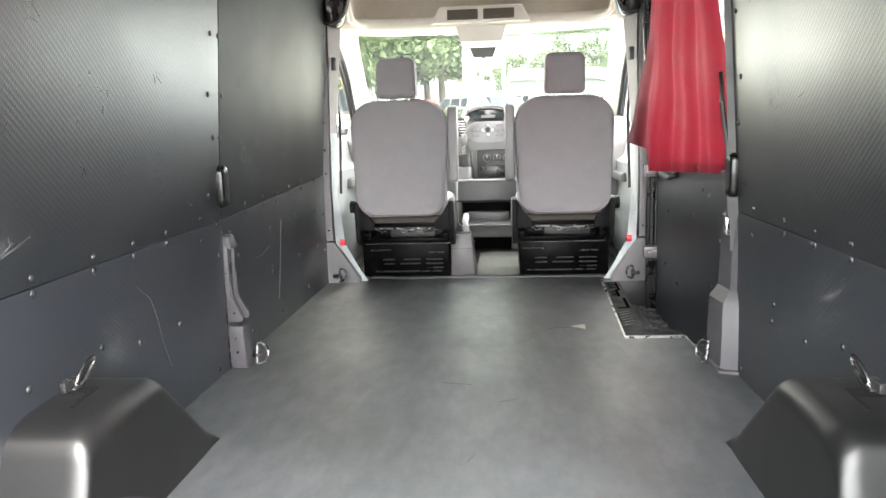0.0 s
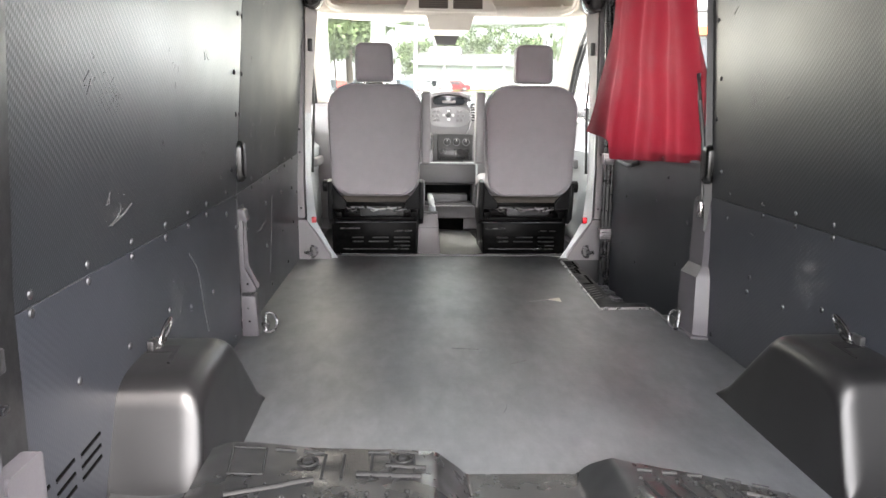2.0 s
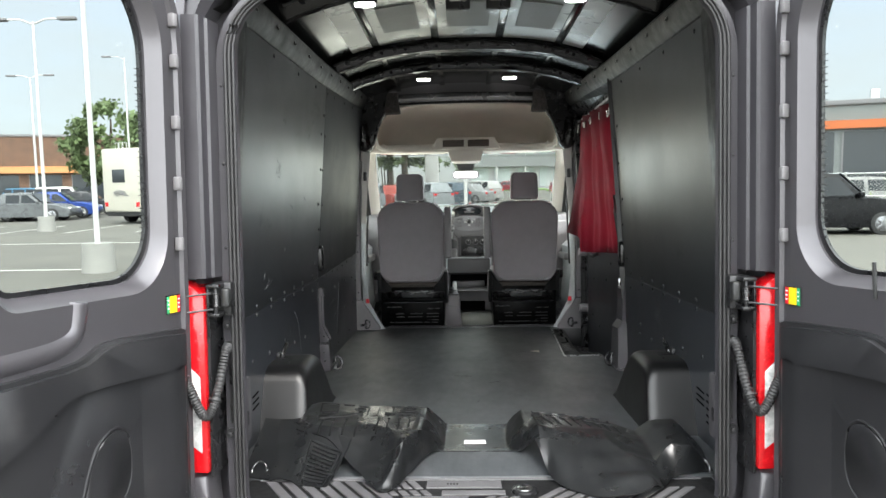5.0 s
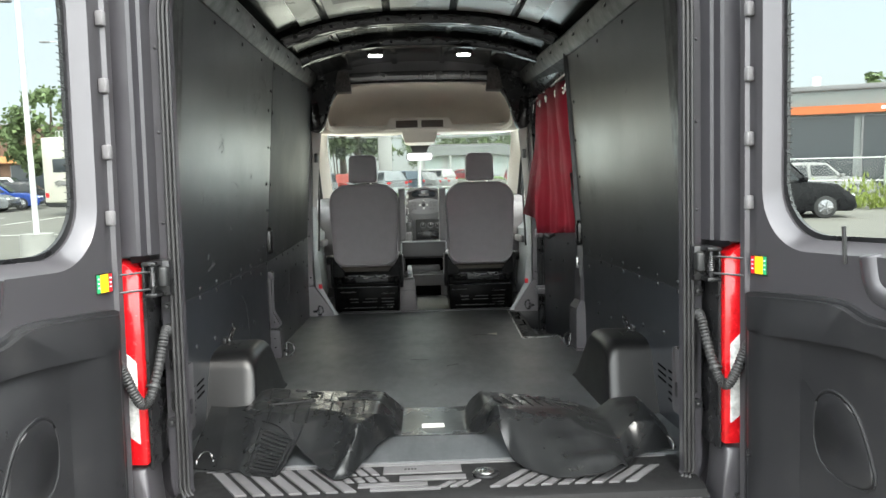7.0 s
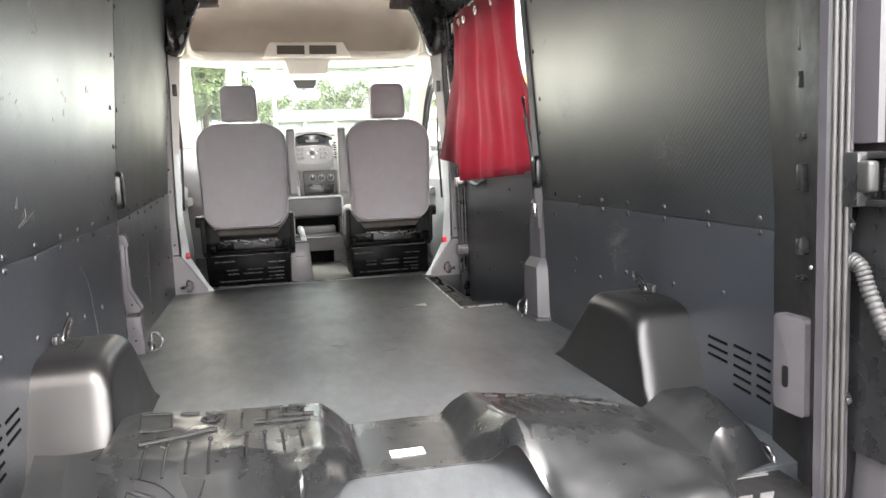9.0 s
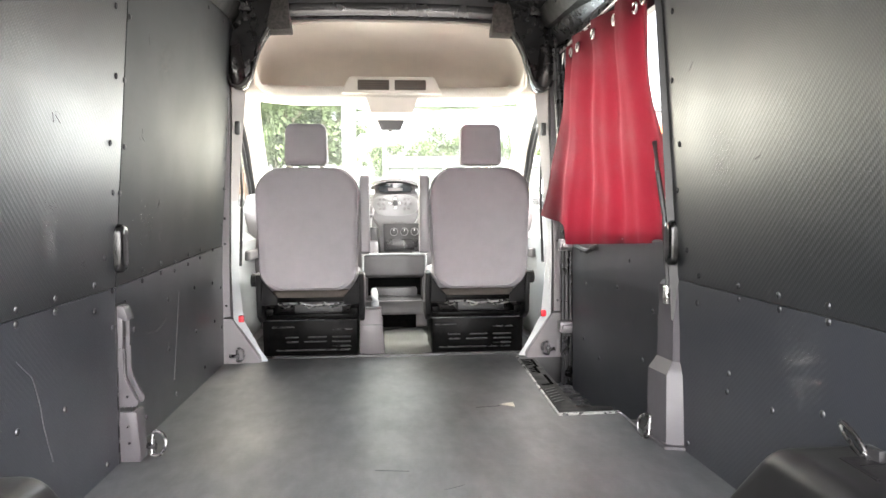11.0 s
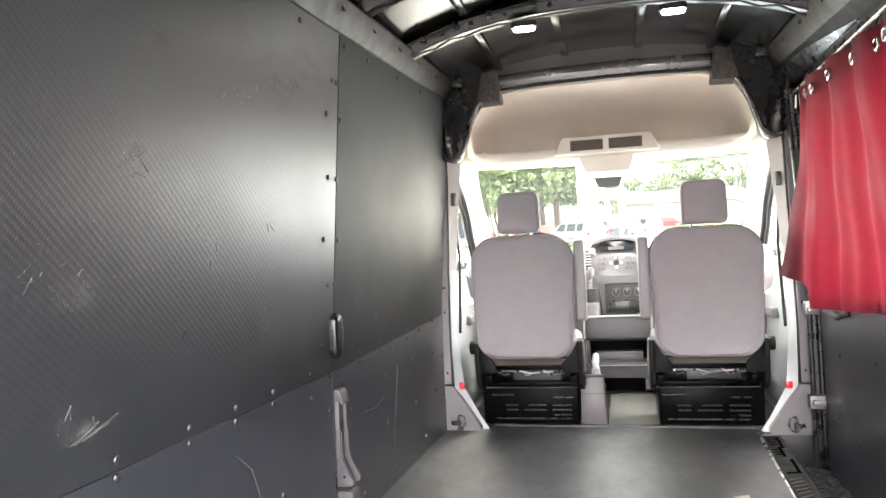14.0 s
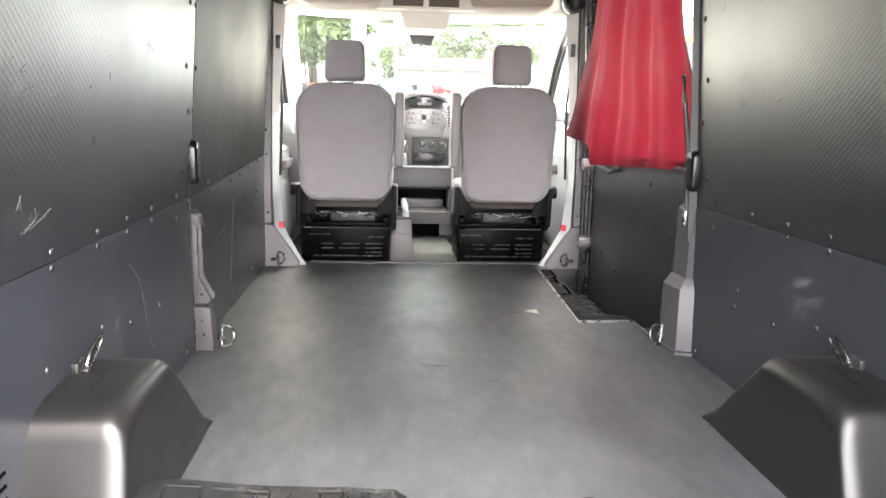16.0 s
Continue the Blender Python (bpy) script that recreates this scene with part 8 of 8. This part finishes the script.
tyres = building("service_building", lot(33, 42), -25, 30, 14, 5.1, GREYWALL, "long grey service building with an orange band",
                 bands=((3.95, 4.35, ORANGE, 0.25),), windows=[(-13 + 3.4 * k, 0.4, 3.0, 3.4) for k in range(9)])
for k in range(9):
    x0 = -13 + 3.4 * k
    if k % 2 == 0:
        for j in range(6):
            lot_box("bar", x0 - 0.8 + 0.28 * j, x0 - 0.62 + 0.28 * j, -0.27, -0.245, 4.08, 4.24, WHITE, tyres)
lot_box("roof_vent", -3, -2.6, 3, 3.4, 5.1, 6.1, STEEL, tyres, 0.05)
building("brick_shop", lot(-28.5, 88), 25, 60, 20, 7.0, BRICK, "low brown brick shop row with awnings",
         bands=((3.2, 3.9, mat("awning", (0.55, 0.25, 0.10), 0.7), 0.6),), windows=[(-26 + 4 * k, 0.3, 3.0, 2.7) for k in range(14)])
show = building("white_showroom", lot(9.5, 130), -4, 40, 20, 5.6, WHITEWALL, "white showroom with tall columns and glass front",
                bands=((3.9, 5.5, SLATEBAND, 1.6),), windows=[(-18.0 + 4.0 * k, 0.4, 3.0, 3.2) for k in range(10)], glass=PALEGLASS)
for k in range(9):
    part("column", tube(bmesh.new(), [(-20 + 5 * k, -1.4, 0), (-20 + 5 * k, -1.4, 3.95)], 0.22, 14), WHITEWALL, show, local=True)
pylon = lot_thing("sign_pylon", lot(-2.2, 66), 0, "tall white sign pylon, plain faces", "sign")
lot_box("slab", -0.6, 0.6, -0.3, 0.3, 0, 9, WHITEWALL, pylon, 0.05)

grass = thing("grass", m=LOT @ Matrix.Translation(lot(4, 116)), label="green grass verge beyond the lot", category="grass", kind="stuff")
part("verge", box(bmesh.new(), -30, 40, -6, 8, -0.1, 0.12, 0.05), GRASS, grass, local=True)


def tree(p, h, spread, seed, label="broad green tree with a full crown"):
    rnd = random.Random(seed)
    th = lot_thing("tree", p, rnd.uniform(0, 360), label, "tree", "trees")
    bm = bmesh.new()
    tube(bm, [(0, 0, 0), (0.05 * h * 0.3, 0, h * 0.25), (0, 0.02 * h, h * 0.55), (0, 0, h * 0.8)], lambda u: 0.035 * h * (1 - 0.8 * u), 9)
    for k in range(7):
        a = k * 2.4
        z0 = h * (0.25 + 0.06 * k)
        e = Vector((math.cos(a) * spread * 0.7, math.sin(a) * spread * 0.7, z0 + h * 0.2))
        tube(bm, [(0, 0, z0), e * 0.5 + Vector((0, 0, z0 * 0.5)), e], lambda u: 0.014 * h * (1 - 0.8 * u), 6)
    part("trunk", bm, BARK, th, local=True)
    verts, faces = [], []
    clumps = []
    for k in range(46):
        a, c = rnd.uniform(0, math.tau), rnd.uniform(-0.75, 1)
        rr = rnd.uniform(0.55, 1.0)
        s_ = math.sqrt(1 - c * c)
        clumps.append(Vector((math.cos(a) * s_ * spread * rr, math.sin(a) * s_ * spread * rr, h * 0.54 + c * h * 0.44 * rr)))
    for c in clumps:
        cr = rnd.uniform(0.16, 0.3) * spread
        for k in range(95):
            d = Vector((rnd.gauss(0, 1), rnd.gauss(0, 1), rnd.gauss(0, 0.8)))
            q = c + d.normalized() * cr * rnd.uniform(0.3, 1.0)
            n = Vector((rnd.gauss(0, 1), rnd.gauss(0, 1), rnd.gauss(0.6, 1))).normalized()
            u = n.orthogonal().normalized()
            w = n.cross(u)
            sz = rnd.uniform(0.13, 0.28) * (0.7 + 0.05 * h)
            i = len(verts)
            verts += [q - u * sz, q + w * sz * 0.6, q + u * sz, q - w * sz * 0.6]
            faces.append((i, i + 1, i + 2, i + 3))
    me = bpy.data.meshes.new("crown")
    me.from_pydata([tuple(v) for v in verts], [], faces)
    me.materials.append(LEAF)
    ob = new("crown", me)
    ob.parent = th
    return th


tree(lot(-25.5, 66), 9.0, 3.9, 1)
tree(lot(-20.5, 84), 8.0, 3.6, 2)
for az, d, h, spread, seed in ((-9.5, 60, 12, 4.6, 3), (-6.6, 62, 11, 4.2, 4), (-4.2, 72, 12, 4.0, 9), (-13, 66, 11, 4.6, 5), (-8.0, 78, 14, 5.2, 10), (-5.4, 80, 13, 4.6, 16)):
    tree(lot(az, d), h, spread, seed, "leafy green tree behind the parked cars")
for az, d, h, spread, seed in ((1.0, 160, 11, 6, 8), (4.0, 165, 13, 7, 12), (7.0, 168, 14, 7, 13), (10.5, 165, 13, 7, 14), (14, 160, 14, 7, 6)):
    tree(lot(az, d), h, spread, seed, "tall green tree behind the showroom")
tree(lot(34, 62), 8.5, 3.5, 7)

# chain-link fence and weeds beside the black car
fence = lot_thing("fence", lot(33, 30), -30, "grey chain-link fence along the lot", "fence")
for k in range(9):
    part("post", tube(bmesh.new(), [(-12 + 3 * k, 0, 0), (-12 + 3 * k, 0, 1.8)], 0.035, 8), STEEL, fence, local=True)
for z in (0.1, 0.95, 1.75):
    part("rail", tube(bmesh.new(), [(-12, 0, z), (12, 0, z)], 0.02, 6), STEEL, fence, local=True)
bm = bmesh.new()
for k in range(200):
    for s in (-1, 1):
        x = -12 + 0.12 * k
        x2 = x + s * 1.65
        if -12 <= x2 <= 12:
            tube(bm, [(x, 0.01 * s, 0.1), (x2, 0.01 * s, 1.75)], 0.004, 3, caps=False)
part("mesh", bm, STEEL, fence, "chain-link wire", local=True)
rnd = random.Random(11)
verts, faces = [], []
for k in range(5200):
    c = rnd.choice(((-3, 0.9), (0, 1.1), (2.5, 1.2), (5, 0.9), (7.5, 0.8)))
    x, y = rnd.gauss(c[0], 1.0), rnd.gauss(-0.6, 0.45)
    hh = rnd.uniform(0.1, 1) * c[1]
    q = Vector((x, y, hh * rnd.random()))
    n = Vector((rnd.gauss(0, 1), rnd.gauss(0, 1), rnd.gauss(0, 0.5))).normalized()
    u = Vector((rnd.gauss(0, 0.35), rnd.gauss(0, 0.35), 1)).normalized()
    w = u.cross(n).normalized()
    sz = rnd.uniform(0.06, 0.13)
    i = len(verts)
    verts += [tuple(q), tuple(q + u * sz + w * sz * 0.3), tuple(q + u * sz * 2.2), tuple(q + u * sz - w * sz * 0.3)]
    faces.append((i, i + 1, i + 2, i + 3))
me = bpy.data.meshes.new("weeds")
me.from_pydata(verts, [], faces)
me.materials.append(mat("weed_leaves", (0.16, 0.20, 0.035), 0.7, var=0.4, scale=2))
weeds = new("weeds", me)
weeds.matrix_basis = LOT @ Matrix.Translation(lot(33, 29.6)) @ Matrix.Rotation(radians(-30), 4, "Z")
tagged(weeds, "tall yellow-green weeds along the fence", "weeds", kind="stuff")

# bay lines
lines = thing("line_paint", m=LOT, label="faded white parking bay lines", category="road marking", kind="structure")
for k in range(9):
    part("line", box(bmesh.new(), -34 + 2.7 * k, -33.88 + 2.7 * k, 24, 29, 0.004, 0.012), PAINTLINE, lines, local=True)
    part("line", box(bmesh.new(), -8 + 2.7 * k, -7.88 + 2.7 * k, 34, 39, 0.004, 0.012), PAINTLINE, lines, local=True)
part("line", box(bmesh.new(), -30, -8, 12.0, 12.12, 0.004, 0.012), PAINTLINE, lines, local=True)
part("line", box(bmesh.new(), -34, -8, 19.0, 19.12, 0.004, 0.012), PAINTLINE, lines, local=True)
# pale concrete apron by the black car
apron = thing("pavement", m=LOT @ Matrix.Translation((20, 14, 0)), label="pale concrete apron beside the lot", category="pavement", kind="structure")
part("slab", prism(bmesh.new(), [(-16, -4), (20, -8), (20, 8), (-16, 7)], "z", 0.004, 0.014), APRON, apron, local=True)
